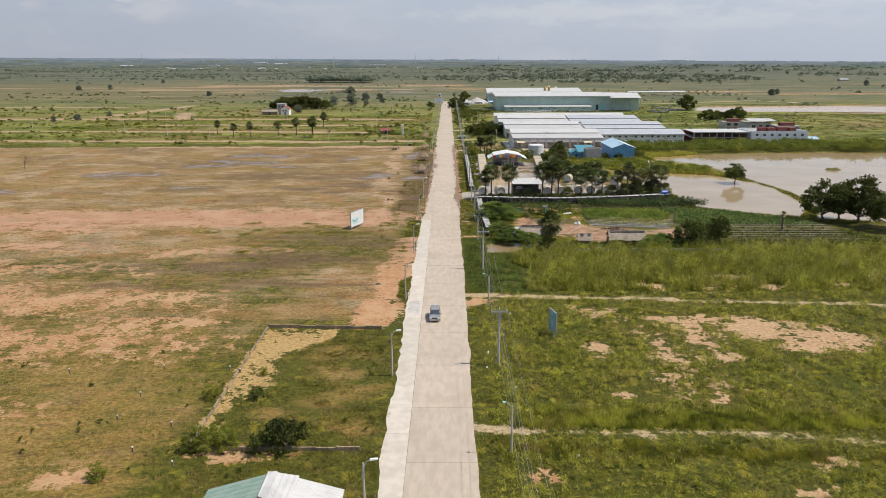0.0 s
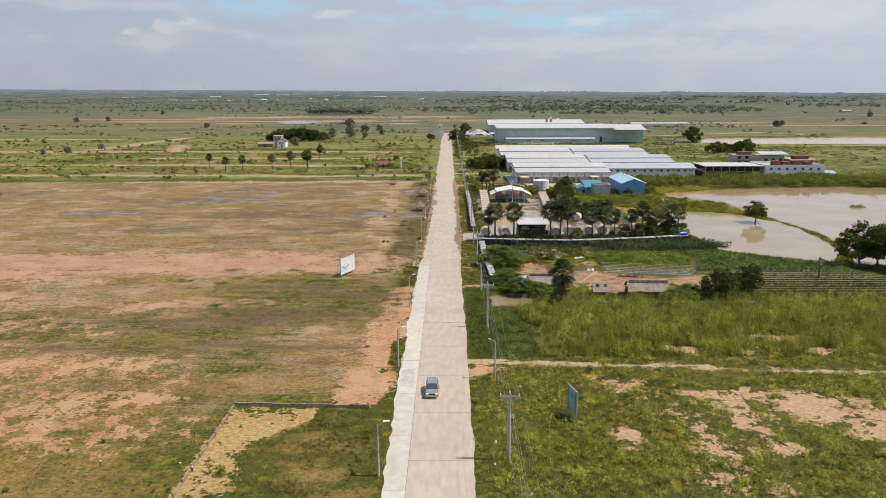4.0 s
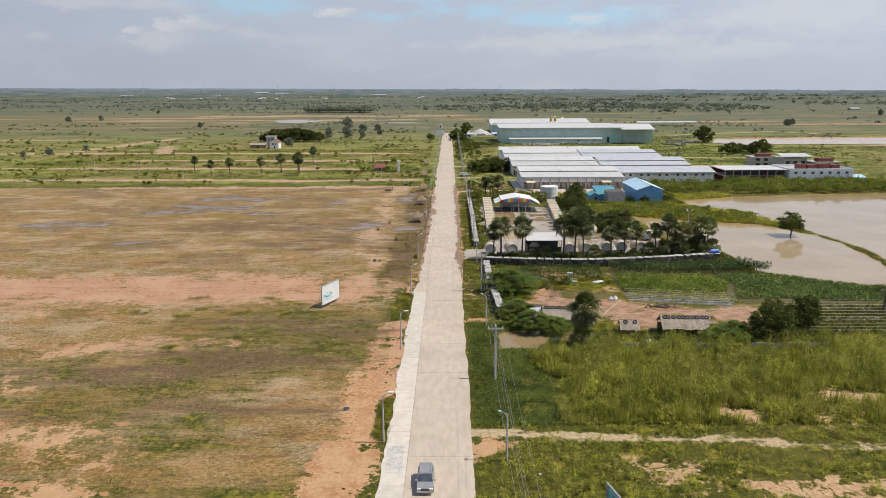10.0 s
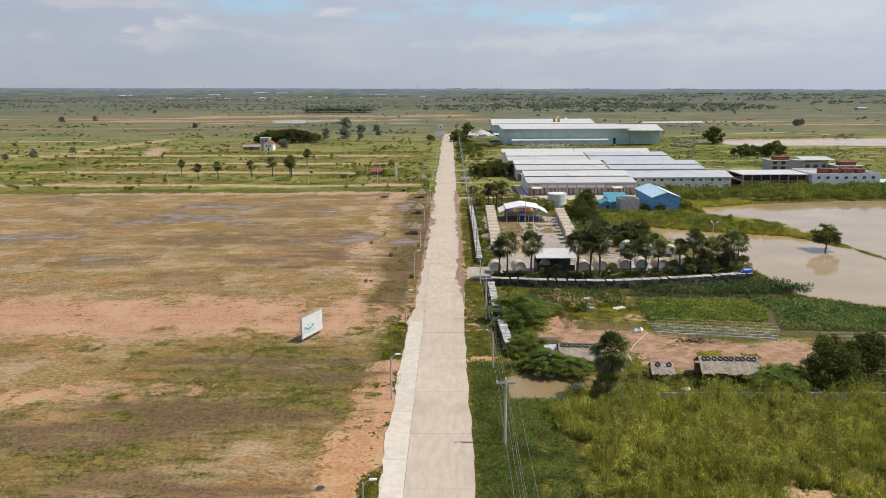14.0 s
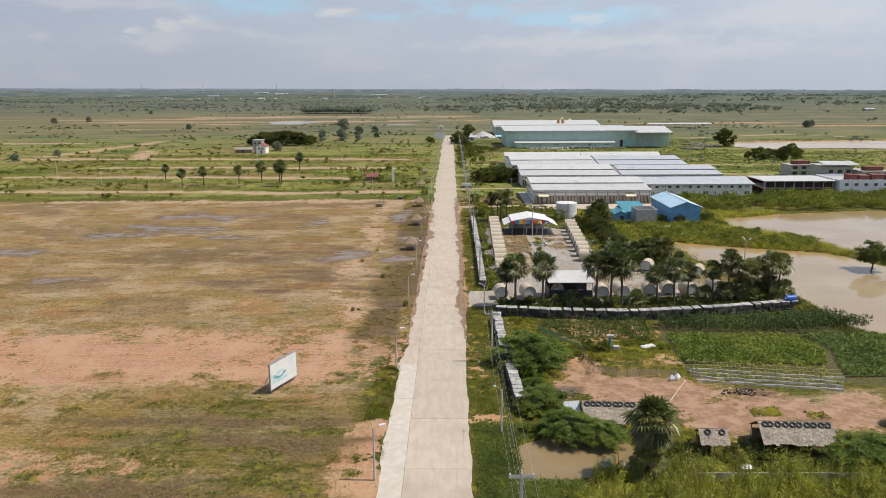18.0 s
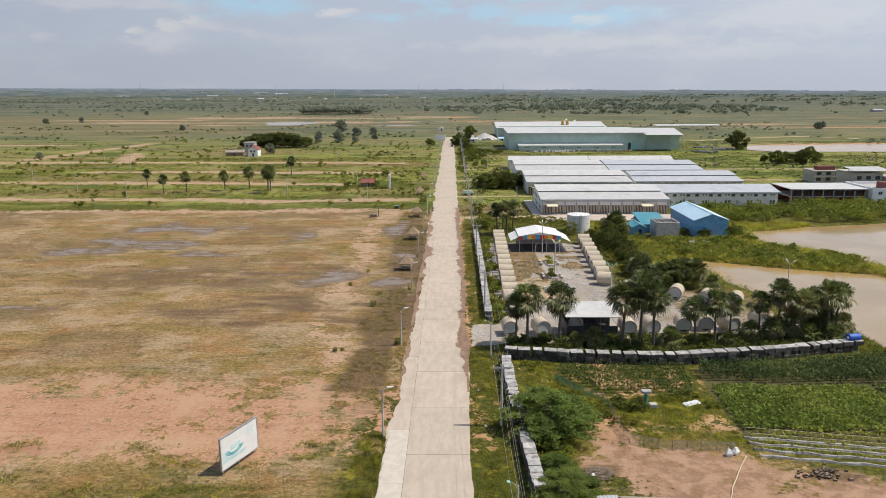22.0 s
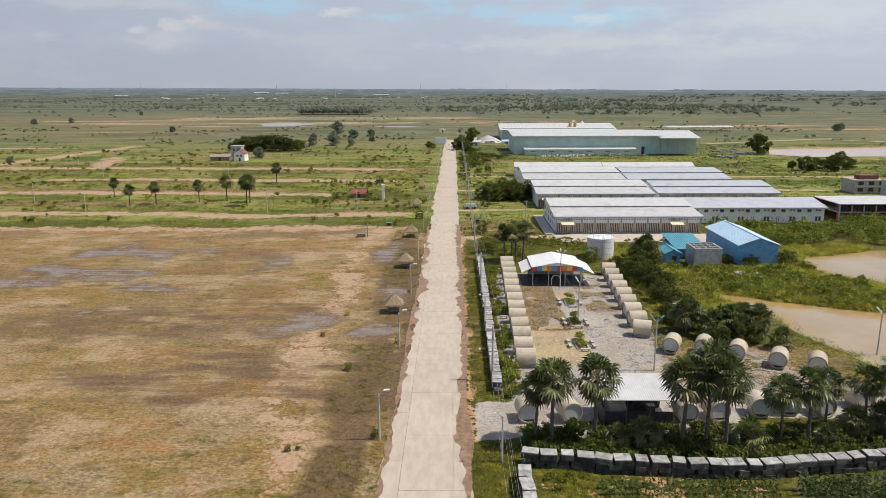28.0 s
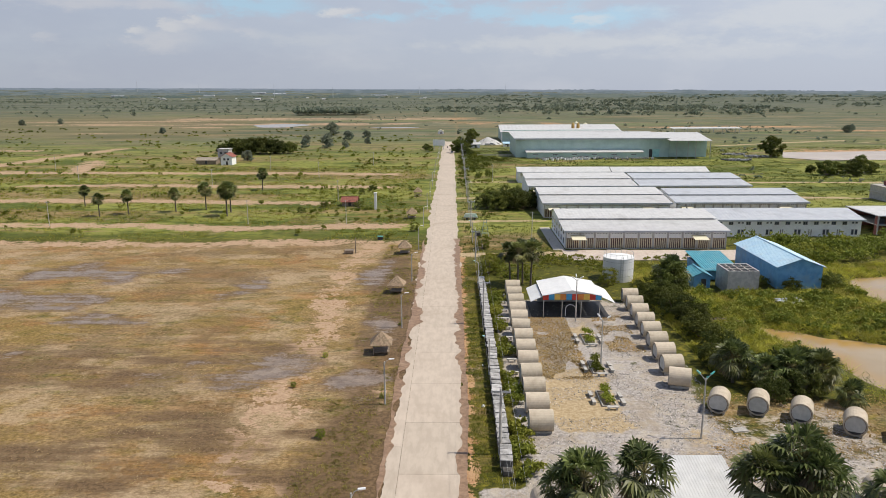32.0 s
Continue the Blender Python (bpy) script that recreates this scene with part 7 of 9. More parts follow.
for x, yy, r, s in ((206, 499, 0, 1.1), (182, 476, 130, 0.95), (196, 487, 60, 1.0), (200, 479, 150, 0.9), (187, 470, 210, 1.0), (176, 473, 300, 1.1), (190, 480, 250, 0.8), (174, 484, 60, 0.6),
                    (5.6, 604, 60, 1.3), (9, 612, 120, 1.0), (17, 706, 30, 1.5), (12.5, 640, 150, 1.0), (7.5, 660, 210, 1.0), (10, 585, 60, 0.8), (13, 570, 140, 0.7), (-13, 613, 260, 0.6), (-15.5, 620, 200, 0.7)):
    again(copse, x, yy, r, s)
shade = placed(make_tree("spreading dark shade tree behind the red house", 62, 10.6, 8.0, LEAF_DARK, 0.0, 70, 44, 0.5, flat=0.6, group="shade trees"), -138, 600)
for x, yy, s in ((-129, 598, 1.05), (-121, 596, 1.1), (-112, 597, 0.95), (-104, 600, 0.75), (-146, 602, 0.6)):
    again(shade, x, yy, rt.uniform(0, 360), s)


def woods(name, label, pts, hs, per, size, material, seed):
    """Far trees as one mass: each a few ragged lumps of foliage down to the ground."""
    rs = np.random.RandomState(seed)
    Vs, Fs, k = [], [], 0
    for (x, y), h in zip(pts, hs):
        for _ in range(3):
            r = h * rs.uniform(0.3, 0.48)
            c = (x + rs.normal(0, h * 0.3), y + rs.normal(0, h * 0.3), h * rs.uniform(0.32, 0.62) + float(far_rise(x, y)))
            p, d = clump_points(rs, c, r, per, 0.9)
            V, F = cards(rs, p, d, size * h, 1.3)
            Vs.append(V)
            Fs.append(F + k)
            k += len(V)
    return tagged(new(name, quads(name, np.concatenate(Vs), np.concatenate(Fs), material)), label, "trees", kind="stuff")


def scatter(rs, n, x0, x1, y0, y1, keep=None):
    x, y = rs.uniform(x0, x1, n), rs.uniform(y0, y1, n)
    if keep is not None:
        k = keep(x, y)
        x, y = x[k], y[k]
    return np.stack([x, y], 1)


def bare(x, y):
    """How much of the ground there is without turf."""
    d, s, w, p, g_, k, c, o = zones(x, y)
    return np.maximum.reduce([s * 1.05, p, g_, k, o])


rw = np.random.RandomState(17)
def clear(x, y):
    return ~((x > 20) & (x < 290) & (y < 860)) & ~((x < -190) & (y < 1150))


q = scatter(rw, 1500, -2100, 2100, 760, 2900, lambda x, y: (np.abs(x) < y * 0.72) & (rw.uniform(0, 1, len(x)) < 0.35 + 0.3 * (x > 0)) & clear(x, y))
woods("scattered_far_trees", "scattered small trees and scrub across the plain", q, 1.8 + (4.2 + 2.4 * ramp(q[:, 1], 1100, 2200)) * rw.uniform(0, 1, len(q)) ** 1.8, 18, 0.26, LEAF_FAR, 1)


def hedgerows(n, x0, x1, y0, y1, longest):
    """Broken lines of trees, mostly along x, some running away."""
    out = []
    for _ in range(n):
        y = y0 + (y1 - y0) * rw.uniform(0, 1)
        x, a = rw.uniform(x0, x1) * y / y1, rw.normal(0, 0.16) if rw.uniform() < 0.8 else rw.uniform(0.5, 2.6)
        step, run = rw.uniform(5, 13), rw.uniform(0.2, 1) * longest
        for k in np.arange(0, run, step):
            if rw.uniform() < 0.72:
                out.append((x + k * math.cos(a) + rw.normal(0, 3), y + k * math.sin(a) + rw.normal(0, 5)))
    out = np.array(out)
    return out[(np.abs(out[:, 0]) < out[:, 1] * 0.74) & clear(out[:, 0], out[:, 1])]


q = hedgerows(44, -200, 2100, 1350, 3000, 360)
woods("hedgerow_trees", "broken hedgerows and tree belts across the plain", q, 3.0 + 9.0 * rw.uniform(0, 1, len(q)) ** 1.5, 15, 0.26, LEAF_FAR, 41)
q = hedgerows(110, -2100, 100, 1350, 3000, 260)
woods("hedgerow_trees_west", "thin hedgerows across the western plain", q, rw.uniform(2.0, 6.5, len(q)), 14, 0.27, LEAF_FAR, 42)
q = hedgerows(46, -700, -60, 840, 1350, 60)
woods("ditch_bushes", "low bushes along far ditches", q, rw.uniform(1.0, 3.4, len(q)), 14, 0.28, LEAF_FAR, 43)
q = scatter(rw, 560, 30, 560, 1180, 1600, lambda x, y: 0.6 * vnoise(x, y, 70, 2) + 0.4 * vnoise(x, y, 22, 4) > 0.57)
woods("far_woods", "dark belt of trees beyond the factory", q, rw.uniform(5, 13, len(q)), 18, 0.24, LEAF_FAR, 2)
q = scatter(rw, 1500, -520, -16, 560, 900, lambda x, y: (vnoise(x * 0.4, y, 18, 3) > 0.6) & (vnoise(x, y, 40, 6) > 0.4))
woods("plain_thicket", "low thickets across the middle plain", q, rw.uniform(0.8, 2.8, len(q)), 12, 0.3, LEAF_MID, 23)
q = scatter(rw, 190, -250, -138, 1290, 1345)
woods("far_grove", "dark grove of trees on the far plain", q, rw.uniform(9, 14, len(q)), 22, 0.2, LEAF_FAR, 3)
# the hazy end of the plain: rows of woodland one behind the other, too far off to shift; haze is painted in as glow
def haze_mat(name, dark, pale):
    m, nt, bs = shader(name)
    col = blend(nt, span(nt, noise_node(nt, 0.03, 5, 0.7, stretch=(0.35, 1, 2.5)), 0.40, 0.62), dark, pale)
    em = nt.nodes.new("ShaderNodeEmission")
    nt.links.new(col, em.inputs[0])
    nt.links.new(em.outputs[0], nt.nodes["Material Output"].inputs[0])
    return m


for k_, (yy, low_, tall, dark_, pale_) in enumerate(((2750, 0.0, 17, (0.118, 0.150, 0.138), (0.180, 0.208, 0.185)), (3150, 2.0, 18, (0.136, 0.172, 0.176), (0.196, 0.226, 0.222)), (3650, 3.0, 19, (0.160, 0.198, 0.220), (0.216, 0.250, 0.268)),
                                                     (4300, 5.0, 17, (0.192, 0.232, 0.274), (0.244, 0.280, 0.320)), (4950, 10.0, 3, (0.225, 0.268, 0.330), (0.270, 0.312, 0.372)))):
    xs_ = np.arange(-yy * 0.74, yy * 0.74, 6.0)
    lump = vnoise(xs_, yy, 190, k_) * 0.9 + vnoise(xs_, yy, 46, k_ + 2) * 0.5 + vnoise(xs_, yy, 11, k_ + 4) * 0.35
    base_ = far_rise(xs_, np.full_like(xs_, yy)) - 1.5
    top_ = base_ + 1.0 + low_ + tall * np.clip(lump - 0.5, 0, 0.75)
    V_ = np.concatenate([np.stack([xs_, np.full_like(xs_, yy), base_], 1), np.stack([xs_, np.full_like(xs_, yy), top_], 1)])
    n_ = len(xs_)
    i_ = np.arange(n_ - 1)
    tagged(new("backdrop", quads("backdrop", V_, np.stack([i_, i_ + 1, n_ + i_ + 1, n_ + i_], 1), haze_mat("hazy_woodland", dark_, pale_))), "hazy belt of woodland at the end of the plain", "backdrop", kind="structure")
q = scatter(rw, 1700, -400, -12, 335, 800, lambda x, y: (vnoise(x, y, 26, 5) > 0.52) & (bare(x, y) < 0.3))
woods("grassland_scrub", "low scrub on the green grassland", q, 0.5 + 2.0 * rw.uniform(0, 1, len(q)) ** 2.2, 14, 0.3, LEAF_MID, 6)
q = scatter(rw, 2200, -330, -10, 330, 600, lambda x, y: (vnoise(x, y, 14, 6) + 0.25 * vnoise(x, y, 4, 2) > 0.62) & (bare(x, y) < 0.35))
woods("grassland_weeds", "bright green weed clumps on the grassland", q, 0.4 + 1.8 * rw.uniform(0, 1, len(q)) ** 2, 20, 0.26, LEAF_LIGHT, 18)
q = scatter(rw, 700, 6, 330, 325, 540, lambda x, y: (vnoise(x, y, 16, 3) > 0.5) & (bare(x, y) < 0.3) & ~((x > 27) & (x < 122) & (y > 300) & (y < 470)) & ~((x > 115) & (x < 190) & (y < 405)))
woods("lawn_weeds", "green weeds and low bushes round the blocks", q, rw.uniform(0.4, 1.5, len(q)), 22, 0.26, LEAF_MID, 19)
q = scatter(rw, 520, 20, 330, 545, 900, lambda x, y: (vnoise(x, y, 30, 3) > 0.52) & ((x > 165) | (y > 760)) & ~((x > 190) & (np.abs(y - 570) < 45)))
woods("riverside_bushes", "bushes scattered over the river meadows", q, rw.uniform(1.0, 3.4, len(q)), 20, 0.26, LEAF_FAR, 20)
q = scatter(rw, 260, -60, -10, 352, 440, lambda x, y: vnoise(x, y, 12, 6) > 0.52)
woods("field_edge_scrub", "rank weeds round the field hut", q, rw.uniform(0.5, 1.6, len(q)), 16, 0.28, LEAF_MID, 7)

# banks and hedges of scrub
q = scatter(rw, 1150, 78, 215, 295, 330, lambda x, y: (y > 298 + 5 * vnoise(x, y, 9, 1)) & (poly_distance(x, y, POND_FAR) > 1.5) & (y < 322 + (x > 116) * 8))
woods("bank_scrub", "thick green scrub on the bank before the white blocks", q, rw.uniform(1.8, 4.4, len(q)), 30, 0.125, LEAF_MID, 8)
q = scatter(rw, 1500, 44, 100, 240, 279, lambda x, y: (poly_distance(x, y, POND_NEAR) > 1) & (poly_distance(x, y, POND_FAR) > 1.5) & (poly_distance(x, y, [(56, 275.5), (78, 278), (78, 303), (51, 303), (51, 279)]) > 0.3) & (vnoise(x, y, 6, 3) > 0.3))
woods("pond_bank_scrub", "tangled green weeds on the bank between the ponds", q, rw.uniform(0.5, 2.0, len(q)), 28, 0.18, LEAF_MID, 9)
q = scatter(rw, 760, 10.5, 68, 187.6, 197.0, lambda x, y: y > np.interp(x, [10, 20, 34, 46, 59, 67], [189.6, 188.3, 187.4, 189.2, 191.9, 194]) + 0.4)
woods("wall_shrubs", "dark shrubs along the inner foot of the block wall", q, rw.uniform(0.5, 1.5, len(q)), 46, 0.2, LEAF_DARK, 10)
q = scatter(rw, 230, 9.6, 11.4, 206, 281, lambda x, y: vnoise(x, y, 5, 2) > 0.36)
woods("wall_hedge", "bright green hedge plants behind the long roadside wall", q, rw.uniform(0.6, 1.6, len(q)), 42, 0.18, LEAF_LIGHT, 11)
q = scatter(rw, 330, 10.6, 22, 136, 172, lambda x, y: (x < 14 + 3 * vnoise(x, y, 7, 1)) & (poly_distance(x, y, POND_YARD) > 0.6))
woods("roadside_weeds", "green weeds at the foot of the roadside wall", q, rw.uniform(0.4, 1.1, len(q)), 44, 0.2, LEAF_LIGHT, 12)
q = scatter(rw, 900, 24.5, 64, 133.0, 143, lambda x, y: (y < 136.2 + 6.5 * vnoise(x, y, 6, 2)) & (vnoise(x, y, 2, 4) > 0.3) & ((np.abs(x - 40.5) > 3.6) | (np.abs(y - 140) > 2.2)) & ((np.abs(x - 31.1) > 2) | (np.abs(y - 139.3) > 2)))
woods("yard_weeds", "dense weeds between the huts and the low fence", q, rw.uniform(0.3, 1.1, len(q)), 34, 0.2, LEAF_DARK, 13)
q = scatter(rw, 520, 5, 40, 470, 570, lambda x, y: (vnoise(x, y, 12, 2) > 0.4) & (x < 6 + (y - 470) * 0.35))
woods("verge_thicket", "dense roadside thicket before the hall", q, rw.uniform(0.8, 3.0, len(q)), 20, 0.24, LEAF_MID, 21)
q = scatter(rw, 240, 5, 20, 340, 600, lambda x, y: vnoise(x, y, 14, 2) > 0.5)
woods("verge_scrub", "scrub on the verge before the blocks", q, rw.uniform(0.6, 2.4, len(q)), 20, 0.26, LEAF_MID, 15)
q = scatter(rw, 300, 120, 330, 440, 660, lambda x, y: (vnoise(x, y, 22, 2) > 0.62) & (np.abs(y - 556) > 48))
woods("riverside_scrub", "scrub on the fields by the river", q, rw.uniform(0.8, 2.4, len(q)), 16, 0.28, LEAF_FAR, 16)


# grass: blades as single bent triangles
def grass(name, label, pts, h, n, width, spread, material, seed, lean=0.35, clump=0.0):
    rs = np.random.RandomState(seed)
    m = len(pts)
    x, y = np.repeat(pts[:, 0], n), np.repeat(pts[:, 1], n)
    hh = np.repeat(h * rs.uniform(0.55, 1.3, m), n) * rs.uniform(0.6, 1.2, m * n)
    if clump:      # tall tussocks with low growth between them
        hh = hh * (0.45 + 1.15 * ramp(0.6 * vnoise(x, y, clump, 3) + 0.4 * vnoise(x + y, x - y, clump * 0.4, 6), 0.3, 0.7))
    x = x + rs.normal(0, spread, m * n)
    y = y + rs.normal(0, spread, m * n)
    z = np.repeat(ground_height(pts[:, 0], pts[:, 1]), n) - 0.03
    a = rs.uniform(0, math.pi, m * n)
    w = width * rs.uniform(0.6, 1.4, m * n)
    lx, ly = rs.normal(0, lean, m * n) * hh, rs.normal(0, lean, m * n) * hh
    dx, dy = np.cos(a) * w, np.sin(a) * w
    V = np.stack([np.stack([x - dx, y - dy, z], 1), np.stack([x + dx, y + dy, z], 1), np.stack([x + lx, y + ly, z + hh], 1)], 1).reshape(-1, 3)
    ob = new(name, quads(name, V, np.arange(len(V)).reshape(-1, 3), material))
    return tagged(ob, label, "grass", kind="stuff")


rg = np.random.RandomState(23)
def tussocks(name, label, pts, h, n, size, spread, material, seed, aspect=2.6, clump=0.0):
    """Bushy grass: narrow leaves in all directions, from the ground to the feathery top of each tuft."""
    rs = np.random.RandomState(seed)
    m = len(pts)
    hh = h * rs.uniform(0.6, 1.25, m)
    if clump:
        hh = hh * (0.22 + 1.35 * ramp(0.6 * vnoise(pts[:, 0], pts[:, 1], clump, 3) + 0.4 * vnoise(pts[:, 0] + pts[:, 1], pts[:, 0] - pts[:, 1], clump * 0.4, 6), 0.3, 0.7))
    t = rs.uniform(0.15, 1.0, (m, n)) ** 0.7
    wide = spread * (0.55 + 0.6 * t)
    x = pts[:, 0][:, None] + rs.normal(0, 1, (m, n)) * wide
    y = pts[:, 1][:, None] + rs.normal(0, 1, (m, n)) * wide
    z = ground_height(pts[:, 0], pts[:, 1])[:, None] + t * hh[:, None]
    d = rs.normal(0, 0.7, (m * n, 3)) + np.array([0, 0, 0.9])
    d /= np.linalg.norm(d, axis=1)[:, None]
    V, F = cards(rs, np.stack([x.ravel(), y.ravel(), z.ravel()], 1), d, size, aspect, 0.5)
    return tagged(new(name, quads(name, V, F, material)), label, "grass", kind="stuff")


def tall_edge(x, y):
    return x > 12.5 + 5 * vnoise(x, y, 4, 2) + 0.06 * (134 - y)


q = scatter(rg, 12000, 13, 118, 106.5, 135.2, lambda x, y: (bare(x, y) < 0.42 + 0.25 * (vnoise(x, y, 2, 1) - 0.5)) & tall_edge(x, y))
grass("tall_grass_stems", "upright stems in the tall grass field", q, 1.5, 6, 0.042, 0.17, GRASS_SEED, 1, 0.16, clump=1.9)
q = scatter(rg, 7000, 13, 118, 106.5, 135.2, lambda x, y: (bare(x, y) < 0.42 + 0.25 * (vnoise(x, y, 2, 1) - 0.5)) & tall_edge(x, y))
tussocks("tall_grass", "tall yellow-green grass field", q, 1.75, 34, 0.062, 0.19, GRASS_TALL, 61, 8.0, clump=2.6)
q = scatter(rg, 5000, 14, 118, 106.8, 135.0, lambda x, y: (bare(x, y) < 0.4) & (0.55 * vnoise(x, y, 3.4, 5) + 0.45 * vnoise(x + y, x - y, 1.2, 3) + 0.1 * ramp(y, 112, 130) > 0.5) & tall_edge(x, y))
tussocks("seeding_grass", "pale olive grass clumps gone to seed in the tall field", q, 1.9, 22, 0.055, 0.17, GRASS_SEED, 62, 7.5, clump=1.8)
q = scatter(rg, 2400, 14, 118, 106.8, 135.0, lambda x, y: (bare(x, y) < 0.4) & (vnoise(x, y, 2.2, 1) > 0.62) & tall_edge(x, y))
tussocks("tall_field_weeds", "broad-leaved green weeds among the tall grass", q, 0.9, 14, 0.12, 0.22, LEAF_MID, 63, 2.0)
q = scatter(rg, 1500, 52, 72, 199, 234, lambda x, y: (poly_distance(x, y, POND_NEAR) > 0.2) & (poly_distance(x, y, POND_NEAR) < 5.0) & (zones(x, y)[4] < 0.5))
tussocks("pond_bank_tufts", "tall yellow-green grass on the near bank of the pond", q, 0.9, 14, 0.06, 0.25, GRASS_TALL, 65, 7.0, clump=2.0)
q = scatter(rg, 16500, 6, 118, 36, 106, lambda x, y: (bare(x, y) < 0.42 + 0.3 * (vnoise(x, y, 1.5, 1) - 0.5)) & (0.6 * vnoise(x, y, 3.2, 4) + 0.4 * vnoise(x, y, 1.1, 2) > 0.38))
tussocks("meadow_tufts", "bright green grass tufts across the meadow", q, 0.85, 20, 0.055, 0.20, GRASS_MEADOW, 64, 7.0, clump=2.6)
q = scatter(rg, 15000, 8, 118, 57.6, 64, lambda x, y: rg.uniform(0, 1, len(x)) < ramp(-np.abs(y - np.interp(x, [8, 48, 118], [60, 58.5, 55])), -3.6, -0.4))
grass("track_grass", "rank grass along the sandy track", q, 0.8, 7, 0.03, 0.18, GRASS_TALL, 2)
q = scatter(rg, 9000, 6, 60, 47, 56, lambda x, y: (np.abs(y - np.interp(x, [6, 48, 60], [53.6, 51.4, 50.8])) < 0.3 + 3.4 * vnoise(x, y, 3, 4) ** 1.5) & (vnoise(x, y, 2, 6) > 0.3))
grass("track_grass_south", "rank grass on the near side of the track", q, 0.6, 7, 0.03, 0.18, GRASS_LOW, 3)
q = scatter(rg, 34000, 4.4, 118, 18, 106, lambda x, y: (bare(x, y) < 0.36 + 0.5 * (vnoise(x, y, 1.5, 1) - 0.5)) & (vnoise(x, y, 9, 4) + rg.uniform(-0.3, 0.3, len(x)) > 0.18))
grass("meadow_grass", "patchy green meadow grass", q, 0.36, 6, 0.04, 0.2, GRASS_LOW, 4, 0.7, clump=2.2)
q = scatter(rg, 22000, -26.4, -6.0, 30, 88, lambda x, y: (bare(x, y) < 0.4 + 0.5 * (vnoise(x, y, 1.6, 1) - 0.5)) & (vnoise(x, y, 5, 4) + rg.uniform(-0.25, 0.25, len(x)) > 0.34))
grass("plot_grass", "rough green grass in the empty plot", q, 0.17, 6, 0.045, 0.18, GRASS_OLIVE, 5, 0.7, clump=1.6)
q = scatter(rg, 16000, -95, -27, 34, 108, lambda x, y: (bare(x, y) < 0.42) & (vnoise(x, y, 8, 4) > 0.5))
grass("south_field_grass", "thin grass tufts on the worn field", q, 0.18, 6, 0.05, 0.26, GRASS_OLIVE, 6, 0.9)
q = scatter(rg, 24000, -120, -9, 92, 200, lambda x, y: (bare(x, y) < 0.5) & (vnoise(x, y, 6, 5) > 0.42))
grass("dry_field_grass", "short straw-coloured tufts on the dry field", q, 0.13, 6, 0.06, 0.35, GRASS_DRY, 7, 1.2)
q = scatter(rg, 22000, -120, -9, 180, 322, lambda x, y: (bare(x, y) < 0.5) & (vnoise(x, y, 7, 5) > 0.48))
grass("dry_field_grass_north", "short straw-coloured tufts on the dry field", q, 0.13, 5, 0.07, 0.45, GRASS_DRY, 8, 1.2)
q = scatter(rg, 9000, -48, -8, 112, 160, lambda x, y: spot(x, y, -24, 140, 20, 17) + 0.4 * vnoise(x, y, 5, 2) > 0.55)
grass("marsh_grass", "green grass on the wet part of the field", q, 0.15, 6, 0.05, 0.28, GRASS_OLIVE, 9, 0.9)
q = scatter(rg, 7000, -9, -5.9, 98, 168, lambda x, y: (bare(x, y) < 0.5) & (vnoise(x, y, 3, 3) > 0.3))
grass("verge_grass_left", "green grass on the road verge", q, 0.3, 6, 0.03, 0.16, GRASS_LOW, 10)
q = scatter(rg, 5200, -14.5, -5.6, 168, 322, lambda x, y: (0.6 * vnoise(x, y, 5, 3) + 0.4 * vnoise(x, y, 1.4, 5) > 0.5) & (zones(x, y)[5] < 0.3))
tussocks("damp_verge_growth", "low olive and brown growth on the damp verge", q, 0.18, 12, 0.06, 0.22, GRASS_OLIVE, 66, 3.5)
q = scatter(rg, 15000, 4.6, 9.8, 104, 300, lambda x, y: (bare(x, y) < 0.5) & (vnoise(x, y, 3, 3) > 0.28) & ((y < 193.5) | (y > 205.5)))
grass("verge_grass_right", "green grass between road and wall", q, 0.26, 6, 0.03, 0.18, GRASS_LOW, 11)
q = scatter(rg, 9000, 4.8, 15, 106.5, 145.5, lambda x, y: (poly_distance(x, y, POND_YARD) > 0.3) & (x < 12.5 + 5 * vnoise(x, y, 4, 2) + 0.06 * (134 - y)) & (0.6 * vnoise(x, y, 4.3, 6) + 0.4 * vnoise(x + y, y - x, 1.7, 1) + 0.3 * ramp(y, 116, 130) + rg.uniform(-0.12, 0.12, len(x)) > 0.43))
grass("creeping_vines", "low broad-leaved creepers beside the road", q, 0.22, 7, 0.09, 0.28, LEAF_VINE, 16, 1.4)
q = scatter(rg, 26000, -240, -10, 326, 520, lambda x, y: (bare(x, y) < 0.35) & (vnoise(x, y, 12, 5) > 0.35))
grass("grassland_tufts", "green tufts on the grassland", q, 0.5, 5, 0.09, 0.5, GRASS_LOW, 12)
q = scatter(rg, 34000, 5, 330, 306, 640, lambda x, y: (bare(x, y) < 0.35) & (vnoise(x, y, 11, 5) + 0.4 * vnoise(x, y, 3, 2) > 0.52) & ~((x > 27) & (x < 122) & (y > 300) & (y < 470)) & ~((x > 188) & (y > 528) & (y < 608)))
grass("lawn_tufts", "rank green tufts on the plots round the blocks", q, 0.5, 4, 0.12, 0.6, LEAF_MID, 22)
q = scatter(rg, 16000, 12, 36, 141, 190, lambda x, y: (bare(x, y) < 0.36) & ((x < 17) | (y < 174.5)))
grass("garden_grass", "weedy grass in the market garden", q, 0.3, 6, 0.03, 0.18, GRASS_MEADOW, 13)
q = scatter(rg, 16000, 62, 118, 160, 205, lambda x, y: (ramp(-np.minimum(poly_distance(x, y, POND_NEAR), poly_distance(x, y, POND_FAR)), -6, -0.5) * (np.minimum(poly_distance(x, y, POND_NEAR), poly_distance(x, y, POND_FAR)) > 0.2) > 0.1))
